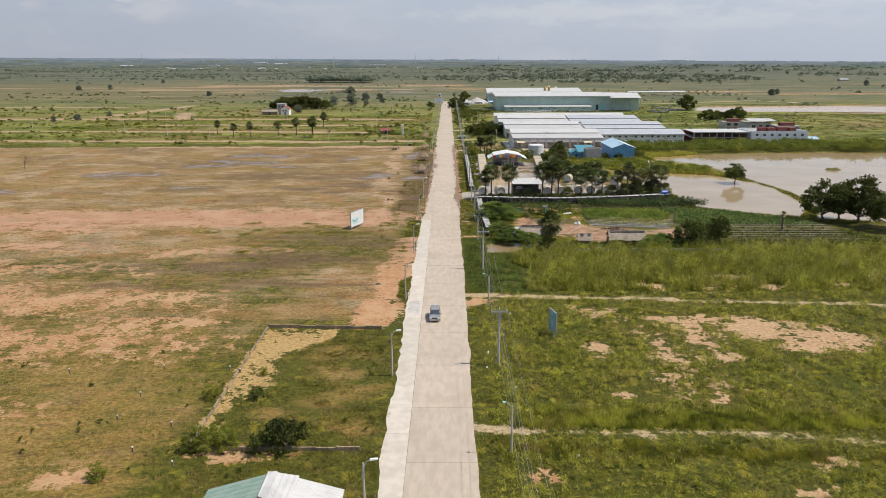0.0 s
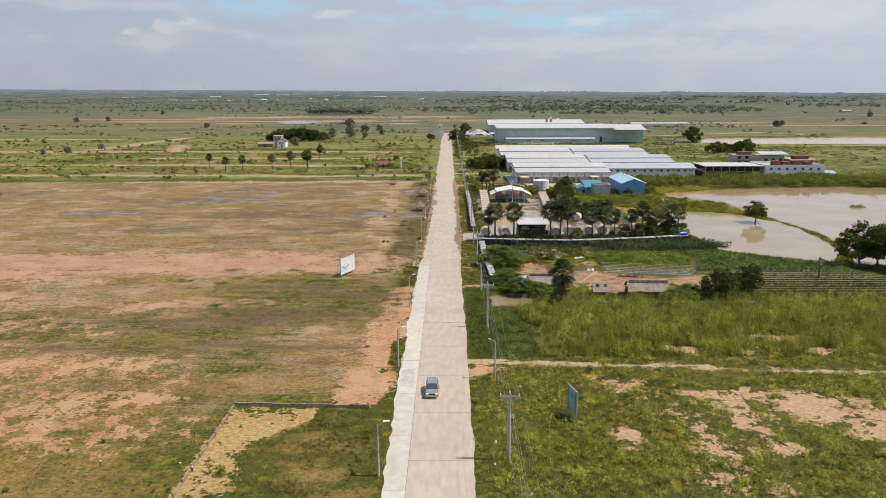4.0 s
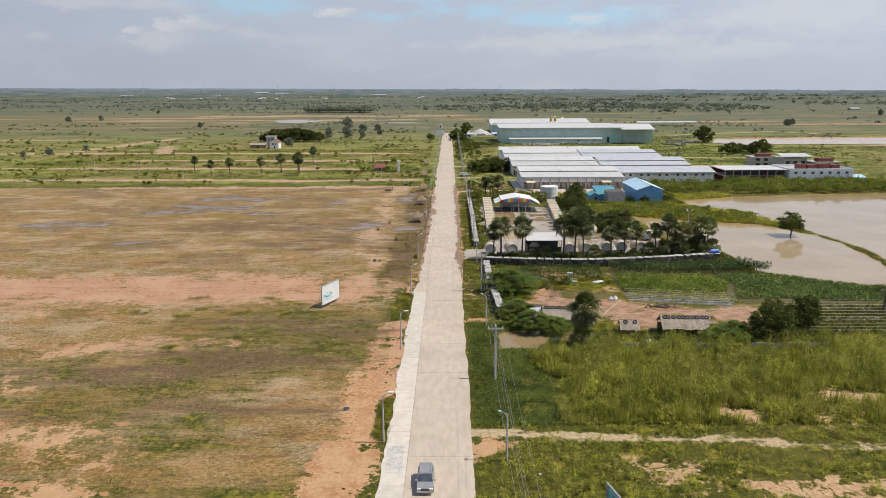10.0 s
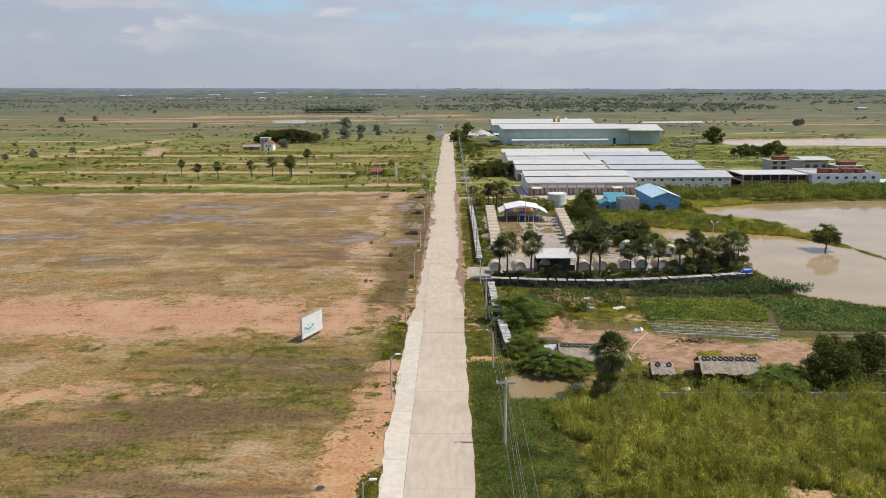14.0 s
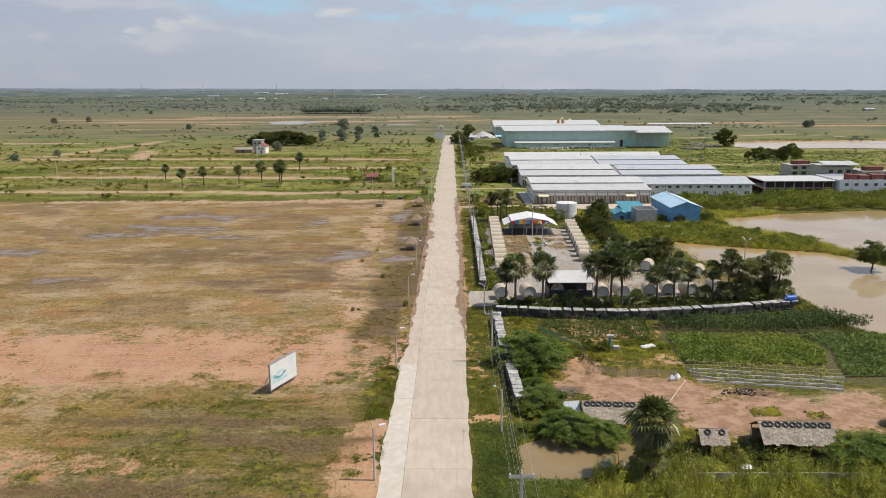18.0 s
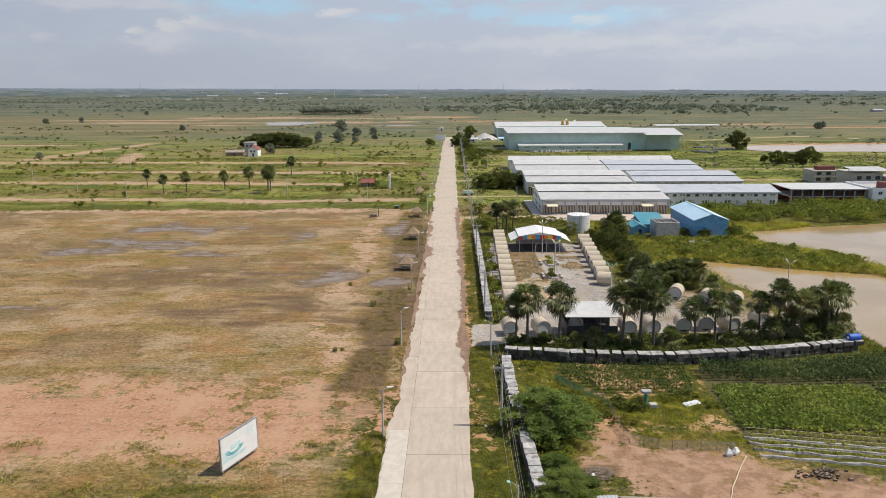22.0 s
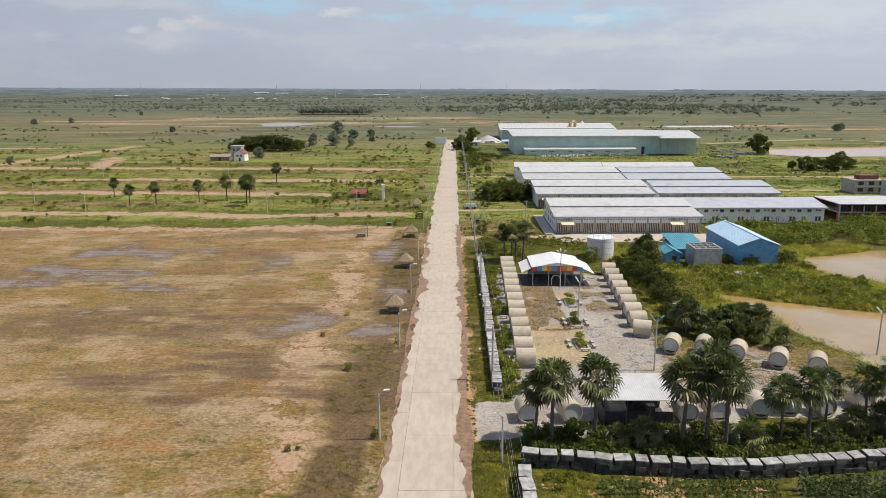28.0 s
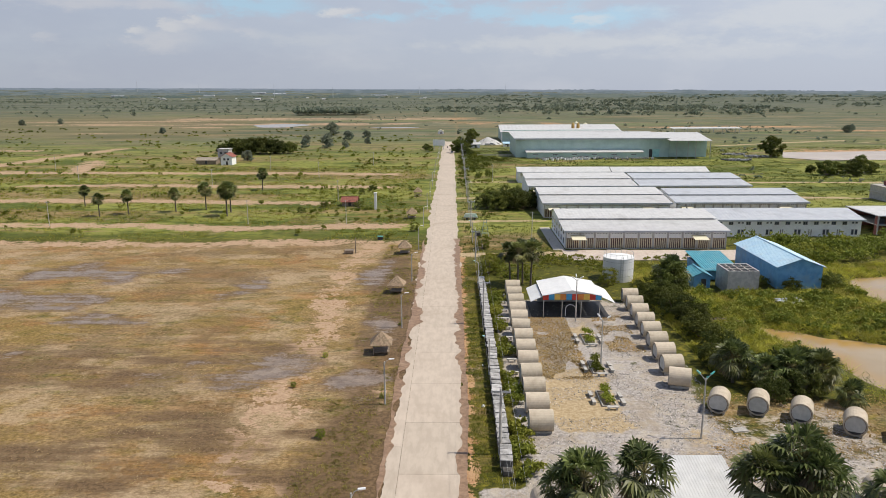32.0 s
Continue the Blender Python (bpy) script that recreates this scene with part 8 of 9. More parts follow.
grass("pond_edge_grass", "bright grass fringe round the ponds", q, 0.5, 6, 0.035, 0.2, GRASS_LOW, 14)
q = scatter(rg, 22000, 40, 108, 236, 300, lambda x, y: (np.minimum(poly_distance(x, y, POND_NEAR), poly_distance(x, y, POND_FAR)) > 0.2) & (poly_distance(x, y, [(56, 275.5), (78, 278), (78, 303), (51, 303), (51, 279)]) > 0.3))
grass("bank_grass", "rank tall grass on the pond bank", q, 0.9, 7, 0.05, 0.25, GRASS_MEADOW, 17, 0.8, clump=2.5)
q = scatter(rg, 9000, 84, 118, 185, 270, lambda x, y: (np.minimum(poly_distance(x, y, POND_NEAR), poly_distance(x, y, POND_FAR)) > 0.1) & (np.minimum(poly_distance(x, y, POND_NEAR), poly_distance(x, y, POND_FAR)) < 2.5))
grass("bund_grass", "low grass on the narrow bund across the pond", q, 0.35, 6, 0.035, 0.2, GRASS_LOW, 15)


# crops
def crop_rows(name, label, outline, angle, pitch, step, h, leaf_w, material, seed, n=7):
    rs = np.random.RandomState(seed)
    xs, ys = [p[0] for p in outline], [p[1] for p in outline]
    cx, cy = (min(xs) + max(xs)) / 2, (min(ys) + max(ys)) / 2
    R = max(max(xs) - min(xs), max(ys) - min(ys))
    u, v = np.meshgrid(np.arange(-R, R, step), np.arange(-R, R, pitch))
    u, v = u.ravel() + rs.normal(0, step * 0.2, u.size), v.ravel() + rs.normal(0, pitch * 0.08, u.size)
    c, s = math.cos(radians(angle)), math.sin(radians(angle))
    x, y = cx + u * c - v * s, cy + u * s + v * c
    k = poly_distance(x, y, outline) < -0.3
    x, y = np.repeat(x[k], n), np.repeat(y[k], n)
    m = len(x)
    z = rs.uniform(0.25, 1.0, m) * h * np.repeat(rs.uniform(0.7, 1.2, m // n), n)
    d = rs.normal(0, 1, (m, 3))
    d[:, 2] = np.abs(d[:, 2]) + 0.6
    d /= np.linalg.norm(d, axis=1)[:, None]
    p = np.stack([x + rs.normal(0, leaf_w * 0.5, m), y + rs.normal(0, leaf_w * 0.5, m), z], 1)
    V, F = cards(rs, p, d, leaf_w, 2.0 if h < 0.9 else 4.5)
    return tagged(new(name, quads(name, V, F, material)), label, "crops", kind="stuff")


crop_rows("leafy_crop", "rows of leafy green vegetables", [(36.2, 165), (37.0, 178.2), (58, 177.8), (60, 171), (57, 164)], 3, 0.85, 0.34, 0.6, 0.24, CROP_LIGHT, 1, 10)
crop_rows("leafy_crop_east", "rows of blue-green leafy vegetables", [(57.2, 160.0), (60.5, 171), (58.6, 177.8), (70, 178.8), (81, 171), (90, 165), (94, 156)], 3, 0.9, 0.36, 0.65, 0.24, CROP, 2, 10)
crop_rows("maize", "tall dark rows of maize below the block wall", [(36.6, 180), (44, 178.6), (52, 178.4), (62, 179.0), (71, 180), (74, 182), (68, 188), (58, 186.4), (48, 184.6), (37, 184)], 3, 0.9, 0.4, 2.0, 0.15, MAIZE_LEAF, 3, 16)
crop_rows("young_maize", "thin young maize rows", [(17, 180), (17, 184.6), (36, 185.6), (34.4, 174.6), (22, 175.6)], 2, 1.15, 0.4, 1.15, 0.13, CROP, 4, 12)
crop_rows("trellis_crop", "climbing crop on low trellises", [(60, 138), (60, 156), (95, 152), (100, 140), (92, 137)], -3, 1.6, 0.5, 0.9, 0.26, LEAF_MID, 5, 6)
crop_rows("trellis_crop_west", "sparse plants between film-covered beds", [(36, 159.6), (37, 166.5), (56, 164), (57, 155.5)], -10.2, 1.45, 0.45, 0.5, 0.24, LEAF_LIGHT, 6, 4)

# weeds that stand out singly on the field and in the garden
rk_ = np.random.RandomState(77)
cl = []
for x, y, r in [(-29.1, 157.1, 2.2), (-36.2, 151.0, 1.6), (-44.9, 154.0, 1.6), (-48.0, 161.2, 1.6), (-14.5, 158.4, 1.4), (-55.6, 151.6, 2.6), (-34.0, 160.5, 1.6), (-24.4, 151.6, 2.4), (-47.3, 149.3, 1.8), (-29.3, 151.0, 2.2), (-9.0, 134.0, 1.0), (-11.1, 137.0, 0.6), (-8.9, 137.5, 0.5), (-43.3, 133.2, 1.8), (-33.9, 137.7, 1.5), (-13.9, 161.1, 1.2), (-42.0, 137.6, 1.5)]:
    cl += [(x + rk_.normal(0, r * 0.75), y + rk_.normal(0, r * 0.45)) for _ in range(int(26 * r))]
tussocks("field_weeds", "low green grassy clumps on the bare field", np.array(cl), 0.22, 14, 0.075, 0.26, GRASS_LOW, 30, 3.5)
cl = []
for x, y, r in ((25.1, 171, 1.6), (31.1, 174.1, 2.0), (33.5, 174.6, 1.6), (21, 168, 1.8), (19, 172, 2), (24, 166.5, 1.6), (35, 172, 1.6), (17, 175, 2), (14, 185, 2.2)):
    cl += [(x + rk_.normal(0, r * 0.6), y + rk_.normal(0, r * 0.4)) for _ in range(int(9 * r))]
woods("garden_weeds", "tangled green weeds in the market garden", cl, rk_.uniform(0.25, 0.7, len(cl)), 30, 0.24, LEAF_LIGHT, 31)
q = scatter(rk_, 2600, 4.6, 100, 36, 106, lambda x, y: (bare(x, y) < 0.32) & (vnoise(x, y, 5, 3) + 0.5 * vnoise(x, y, 1.6, 2) > 0.86))
woods("meadow_weeds", "bushy yellow-green weeds in the meadow", q, rk_.uniform(0.25, 0.75, len(q)), 16, 0.26, LEAF_LIGHT, 32)
q = scatter(rk_, 700, -60, -7, 34, 88, lambda x, y: (bare(x, y) < 0.32) & (vnoise(x, y, 4, 3) + 0.5 * vnoise(x, y, 1.6, 2) > 0.95))
woods("plot_weeds", "low weeds in and round the empty plot", q, rk_.uniform(0.2, 0.55, len(q)), 16, 0.28, LEAF_MID, 33)


def flakes(name, label, pts, size, material, seed, tilt=0.35):
    """Small loose pieces lying on the ground."""
    rs = np.random.RandomState(seed)
    n = len(pts)
    c = np.stack([pts[:, 0], pts[:, 1], ground_height(pts[:, 0], pts[:, 1]) + rs.uniform(0.03, 0.08, n)], 1)
    up = np.stack([rs.normal(0, tilt, n), rs.normal(0, tilt, n), np.ones(n)], 1) * 3
    V, F = cards(rs, c, up, size, 1.3, 0)
    return tagged(new(name, quads(name, V, F, material)), label, "ground litter", kind="stuff")


q = np.concatenate([scatter(rk_, 12000, 15.2, 22.5, 233, 261, lambda x, y: vnoise(x, y, 2.5, 3) + 0.4 * ramp(y, 234, 240) > 0.55),
                    scatter(rk_, 4500, 27, 32.6, 243.5, 262, lambda x, y: vnoise(x, y, 2.5, 4) > 0.4),
                    scatter(rk_, 9000, 32, 60, 206, 228, lambda x, y: vnoise(x, y, 3, 4) > 0.45)])
flakes("leaf_litter", "dry tan leaf litter on the yard", q, 0.17, LEAF_LITTER, 41)
q = scatter(rk_, 26000, 10.6, 37, 196, 268, lambda x, y: vnoise(x, y, 3, 5) > 0.36)
flakes("stone_chips", "pale crushed stone chips on the yard", q, 0.14, CHIPS, 42)
q = scatter(rk_, 9000, 34, 66, 198, 224, lambda x, y: (vnoise(x, y, 3, 6) > 0.45) & (zones(x, y)[4] > 0.5))
flakes("stone_chips_east", "grey crushed stone chips round the pipes", q, 0.16, CHIPS, 43)

q = scatter(rk_, 520, 9.5, 62, 283, 308, lambda x, y: (vnoise(x, y, 5, 3) + 0.3 * vnoise(x, y, 1.6, 2) > 0.58) & (bare(x, y) < 0.4) & (poly_distance(x, y, [(47, 276), (82, 276), (82, 304), (47, 304)]) > 0.3) & (np.hypot(x - 34.5, y - 287) > 4.2))
woods("pavilion_weeds", "tall green weeds behind the pavilion", q, rk_.uniform(0.4, 1.5, len(q)), 26, 0.2, LEAF_LIGHT, 34)

# ---- block walls ----
def block_mesh(seed, L, D, H, material=BLOCK):
    rs = random.Random(seed)
    j = lambda a: a + rs.uniform(-0.05, 0.05)
    lo = [(-j(L) / 2, -j(D) / 2, 0), (j(L) / 2, -j(D) / 2, 0), (j(L) / 2, j(D) / 2, 0), (-j(L) / 2, j(D) / 2, 0)]
    hi = [(-j(L) / 2, -j(D) / 2, j(H)), (j(L) / 2, -j(D) / 2, j(H)), (j(L) / 2, j(D) / 2, j(H)), (-j(L) / 2, j(D) / 2, j(H))]
    return Form().solid(lo, hi).mesh("block", material, 0.035)


def along(pts, step):
    """Places and headings at even steps along a line."""
    out, rest = [], step / 2
    for (x0, y0), (x1, y1) in zip(pts, pts[1:]):
        L = math.hypot(x1 - x0, y1 - y0)
        while rest < L:
            t = rest / L
            out.append((x0 + (x1 - x0) * t, y0 + (y1 - y0) * t, math.degrees(math.atan2(y1 - y0, x1 - x0))))
            rest += step
        rest -= L
    return out


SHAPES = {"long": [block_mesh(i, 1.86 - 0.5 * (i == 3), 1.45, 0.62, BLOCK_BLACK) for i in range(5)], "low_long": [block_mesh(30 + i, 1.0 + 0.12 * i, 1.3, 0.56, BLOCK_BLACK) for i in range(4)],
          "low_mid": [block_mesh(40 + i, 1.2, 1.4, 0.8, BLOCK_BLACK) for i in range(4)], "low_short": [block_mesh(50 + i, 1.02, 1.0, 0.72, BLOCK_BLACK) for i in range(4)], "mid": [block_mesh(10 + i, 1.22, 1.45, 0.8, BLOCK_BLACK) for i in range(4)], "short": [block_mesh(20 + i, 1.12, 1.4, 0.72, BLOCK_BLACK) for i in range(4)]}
COURSE = {"long": 0.57, "mid": 0.81, "short": 0.73}


def block_wall(label, pts, kinds, courses, seed, skip=()):
    w = thing("block_wall", label, "wall", group="block walls")
    rs = random.Random(seed)
    for c in range(courses):
        for i, (x, y, a) in enumerate(along(pts, (1.95 if c == courses - 1 else 1.32) if kinds == "long" else 1.28)):
            if any(lo < y < hi for lo, hi in skip):
                continue
            off = (0.9 if kinds != "long" else rs.uniform(-0.2, 0.2)) if c % 2 else 0.0
            x2, y2 = x + off * math.cos(radians(a)), y + off * math.sin(radians(a))
            top_c = c == courses - 1
            blk = part("block", rs.choice(SHAPES[kinds if top_c else "low_" + kinds]), None, w, m=pose(x2 + rs.uniform(-.05, .05) * (1.6 if kinds == "short" else 1), y2 + rs.uniform(-.08, .08), -0.1 + c * COURSE[kinds],
                 rs.uniform(-4, 4) if top_c else 0, rs.uniform(-3, 3) if top_c else 0, a + rs.uniform(-9, 9) * (1 if top_c else 0.4)))
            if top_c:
                part("washed_top", TOPS[blk.data.name], None, blk, "pale top slab, sunlight put into its colour")
    return w


# thin lids paler than their blocks: sunlight on the tops is painted in
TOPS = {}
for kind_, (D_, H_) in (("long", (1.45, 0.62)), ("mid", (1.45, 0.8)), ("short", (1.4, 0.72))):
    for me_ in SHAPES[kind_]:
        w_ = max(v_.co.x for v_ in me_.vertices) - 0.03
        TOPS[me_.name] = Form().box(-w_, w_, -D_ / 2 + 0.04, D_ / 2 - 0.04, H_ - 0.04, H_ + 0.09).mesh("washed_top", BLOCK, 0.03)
block_wall("curving wall of stacked rough concrete blocks", [(9.8, 188.6), (14.6, 188.1), (20, 187.2), (27, 186.6), (34.2, 186.2), (39.6, 187.1), (46.5, 188.1), (52.4, 189.2), (59, 190.8), (65.0, 192.2)], "long", 3, 1)
block_wall("broken roadside wall of stacked concrete blocks", [(9.8, 186.8), (9.8, 172), (10.4, 156), (10.5, 151.6)], "mid", 2, 2, skip=((163.5, 166.5),))
block_wall("long roadside wall of stacked concrete blocks", [(8.3, 206.8), (8.3, 224), (8.5, 250), (8.4, 283.5)], "short", 2, 3)
by = thing("barrel", "blue plastic water barrel lying on the wall", "barrel", 64.1, 192.0, 1.6, turn=12)
part("body", Form().rod((-1.0, 0, 0.55), (1.0, 0, 0.55), 0.55, 0.55, 20), BLUE_PLASTIC, by)
for q_ in (-0.6, 0, 0.6):
    part("rib", Form().rod((q_ - 0.05, 0, 0.55), (q_ + 0.05, 0, 0.55), 0.58, 0.58, 20), BLUE_PLASTIC, by)
part("cap", Form().rod((-1.08, 0, 0.55), (-1.0, 0, 0.55), 0.2, 0.25, 12), WHITE_PLASTIC, by)

# ---- concrete pipe rooms ----
def pipe_room(length, r, panels):
    t = thing("concrete_pipe", "large tan concrete pipe section lying on blocks", "pipe", group="concrete pipes")
    n, f = 28, Form()
    ri = r - 0.16
    rings = ((-length / 2, r), (length / 2, r), (length / 2, ri), (-length / 2, ri))
    for yy, rr in rings:
        f.v += [(rr * math.sin(2 * math.pi * i / n), yy, r + rr * math.cos(2 * math.pi * i / n)) for i in range(n)]
    for k in range(4):
        for i in range(n):
            j = (i + 1) % n
            f.f.append((k * n + i, k * n + j, ((k + 1) % 4) * n + j, ((k + 1) % 4) * n + i))
    part("shell", f, PIPE, t)
    if panels:
        part("end_panel", Form().rod((0, -length / 2 + 0.12, r), (0, -length / 2 + 0.18, r), ri - 0.005, ri - 0.005, n), PIPE_END, t, "grey end panel")
        part("end_panel", Form().rod((0, length / 2 - 0.18, r), (0, length / 2 - 0.12, r), ri - 0.005, ri - 0.005, n), PIPE_END, t, "grey end panel")
        fr_ = Form()
        for i in range(n):
            a, b = 2 * math.pi * i / n, 2 * math.pi * (i + 1) / n
            fr_.rod(((ri - .03) * math.sin(a), -length / 2 + 0.1, r + (ri - .03) * math.cos(a)), ((ri - .03) * math.sin(b), -length / 2 + 0.1, r + (ri - .03) * math.cos(b)), 0.035, 0.035, 4, cap=False)
        part("end_frame", fr_, BROWN_TRIM, t)
        lo_ = [((ri - .06) * math.sin(a), r + (ri - .06) * math.cos(a)) for a in np.linspace(radians(138), radians(222), 12)]
        part("floor_gap", Form().solid([(px_, -length / 2 + 0.115, pz_) for px_, pz_ in lo_], [(px_, -length / 2 + 0.09, pz_) for px_, pz_ in lo_]), DARK, t, "dark gap under the end panel")
    for s_ in (-1, 1):
        part("chock", Form().box(s_ * 0.75 - 0.12, s_ * 0.75 + 0.12, -length / 2 + 0.2, length / 2 - 0.2, -0.12, 0.24), CONCRETE, t)
    return t


room = pipe_room(2.9, 1.30, True)
room.matrix_basis = pose(13.0, 217.3, 0.1, rz=90)
for i in range(1, 13):
    copy_thing(room, pose(13.0 + 0.024 * i * 4.9, 217.3 + i * 4.95, 0.1, rz=90 + (i * 37) % 7 - 3))
for i in range(9):
    copy_thing(room, pose(33.6 + i * 0.34, 230.6 + i * 5.0, 0.1, rz=-90 + (i * 53) % 9 - 4 - (12 if i == 0 else 0)))
for x, yy, r in ((36.3, 223.2, -26), (41.0, 222.6, -25), (45.4, 220.4, -28), (50.2, 217.2, -29), (55.0, 215.4, -27)):
    copy_thing(room, pose(x, yy, 0.1, rz=r))
for x, yy, r in ((11.4, 199.6, 4), (16.6, 199.7, 14), (22.4, 199.4, -8), (31.0, 199.8, 0), (34.9, 200.2, 8), (40.6, 201.2, -6), (48.4, 201.4, 18), (54.4, 203.6, 12), (44.4, 201.8, -4)):
    copy_thing(room, pose(x, yy, 0.1, rz=r))

# slabs, seats and steps beside the pipes
pad = thing("stone_bench", "pale concrete bench slab on two feet", "bench", 0, 0, group="benches")
part("seat", Form().box(-0.75, 0.75, -0.25, 0.25, 0.38, 0.48), POST_CONCRETE, pad, bevel=0.02)
for q_ in (-0.5, 0.5):
    part("foot", Form().box(q_ - 0.1, q_ + 0.1, -0.2, 0.2, -0.1, 0.38), POST_CONCRETE, pad)
pad.matrix_basis = pose(10.9, 219.8, 0, rz=8)
for i in range(1, 12):
    copy_thing(pad, pose(10.9 + 0.1 * i, 219.8 + i * 4.95, 0, rz=(i * 29) % 14 - 7))
for cx, cy in ((24.5, 249.3), (23.6, 237.3), (22.7, 226.3)):
    bed = thing("planter_bed", "narrow planted bed with clipped green shrubs and kerb", "planter", cx, cy, 0, group="planter beds")
    part("kerb", Form().box(-0.95, 0.95, -2.4, -2.25, -0.1, 0.22).box(-0.95, 0.95, 2.25, 2.4, -0.1, 0.22).box(-0.95, -0.8, -2.25, 2.25, -0.1, 0.22).box(0.8, 0.95, -2.25, 2.25, -0.1, 0.22), CONCRETE, bed)
    rs_ = np.random.RandomState(int(cy))
    part("shrubs", crown_mesh("shrubs", rs_, [(rs_.uniform(-.4, .4), q_, 0.55 + 0.5 * (q_ > 0.5), 0.55 + 0.25 * rs_.rand()) for q_ in np.linspace(-1.8, 1.8, 7)], 420, 0.16, LEAF_LIGHT), LEAF_LIGHT, bed)
    for dx, dy, r in ((-1.9, -1.2, 90), (-1.9, 1.0, 90), (1.9, 0.6, 90), (1.9, -1.4, 90), (0.2, -3.2, 0)):
        copy_thing(pad, pose(cx + dx, cy + dy, 0, rz=r + (dx * 7) % 5))

# triple-headed yard lamps
yl = thing("yard_lamp", "grey lamp post with three angled heads", "lamp post", 24.1, 258.9, 0, group="yard lamps")
part("post", Form().rod((0, 0, -0.2), (0, 0, 7.6), 0.12, 0.08, 8), POST_CONCRETE, yl)
for a in (90, 210, 330):
    c, s = math.cos(radians(a)), math.sin(radians(a))
    part("arm", Form().rod((0, 0, 7.3), (0.75 * c, 0.75 * s, 8.0), 0.035, 0.035, 6), STEEL, yl)
    part("head", Form().rod((0.65 * c, 0.65 * s, 7.95), (1.15 * c, 1.15 * s, 8.25), 0.13, 0.1, 8), WHITE_PLASTIC, yl, "white lamp head")
copy_thing(yl, pose(24.0, 236.4, 0, rz=30))
copy_thing(yl, pose(67.9, 222.8, -1.2, rz=15))
yl2 = copy_thing(yl, pose(31.5, 215.4, 0, rz=50))
for o in yl2.children:
    if o.name.startswith("head"):
        o.data = o.data.copy()
        o.data.materials[0] = TEAL_PLASTIC
        tagged(o, "teal lamp head")
tagged(yl2, "grey lamp post with three teal heads")
pl = thing("timber_stack", "small stack of pale planks on the gravel", "planks", 36.8, 217.6, 0, turn=12)
for i in range(4):
    part("plank", Form().box(-0.9, 0.9, -0.5 + i * 0.26, -0.28 + i * 0.26, 0, 0.14), POST_CONCRETE, pl)
copy_thing(pl, pose(40.6, 215.6, 0, rz=-24))
copy_thing(pl, pose(31.5, 210.4, 0, rz=-8))
copy_thing(pl, pose(36.5, 210.9, 0, rz=4))

# ---- farmyard huts ----
def tyre(parent, x, y, z, tilt, turn=0):
    f, n, m = Form(), 14, 6
    for i in range(n):
        a = 2 * math.pi * i / n
        for k in range(m):
            b = 2 * math.pi * k / m
            rr = 0.28 + 0.10 * math.cos(b)
            f.v.append((rr * math.cos(a), rr * math.sin(a), 0.09 * math.sin(b)))
    for i in range(n):
        for k in range(m):
            f.f.append((i * m + k, ((i + 1) % n) * m + k, ((i + 1) % n) * m + (k + 1) % m, i * m + (k + 1) % m))
    return part("tyre", f, RUBBER, parent, "old black tyre weighing down the thatch", m=pose(x, y, z, tilt, 0, turn))


def thatch_hut(label, x, y, turn, w, d, eave, ridge, tyres, seed, lean_to=False):
    t = thing("thatched_hut", label, "hut", x, y, 0, turn, group="thatched huts")
    rs = random.Random(seed)
    for side in (-1, 1):
        k = int(w / 0.42)
        for c in range(8):
            f = Form()
            t0, t1 = c / 8, min(1.0, (c + 1.6) / 8)
            for i in range(k):
                x0, x1 = -w / 2 + w * i / k, -w / 2 + w * (i + 1) / k
                j = rs.uniform(-0.10, 0.03)
                def at(xx, tt, up):
                    tt = max(tt, -0.12)
                    return (xx, side * d / 2 * (1 - tt), eave + (ridge - eave) * tt + up)
                q_ = [at(x0, t0 + j, 0.05 + rs.uniform(0, .04)), at(x1, t0 + j + rs.uniform(-.03, .03), 0.05), at(x1, t1, 0.0), at(x0, t1, 0.0)]
                f.face(*(q_ if side < 0 else q_[::-1]))
            part("thatch_course", f, THATCH, t)
        part("roof_lining", Form().solid([(-w / 2, side * d / 2, eave - 0.03), (w / 2, side * d / 2, eave - 0.03), (w / 2, side * 0.02, ridge - 0.03), (-w / 2, side * 0.02, ridge - 0.03)][::-side],
                                         [(-w / 2, side * d / 2, eave), (w / 2, side * d / 2, eave), (w / 2, side * 0.02, ridge), (-w / 2, side * 0.02, ridge)][::-side]), THATCH, t)
    n = max(2, int(w / 2.2))
    for i in range(n + 1):
        for yy in (-d / 2 + 0.35, d / 2 - 0.35):
            xx = -w / 2 + 0.25 + (w - 0.5) * i / n
            part("post", Form().rod((xx, yy, -0.2), (xx + rs.uniform(-.05, .05), yy, eave + 0.12), 0.06, 0.05, 6), WOOD, t)
    part("ridge_pole", Form().rod((-w / 2, 0, ridge), (w / 2, 0, ridge), 0.06, 0.06, 6), WOOD, t)
    part("back_wall", Form().box(-w / 2 + 0.3, w / 2 - 0.3, d / 2 - 0.5, d / 2 - 0.42, 0, eave - 0.2), WOOD, t)
    slope = math.degrees(math.atan2(ridge - eave, d / 2))
    for i in range(tyres):
        tyre(t, -w / 2 + 0.6 + (w - 1.2) * (i + rs.uniform(-.2, .2)) / max(1, tyres - 1), -0.45, ridge - 0.45 * (ridge - eave) / (d / 2) + 0.14, slope)
    return t


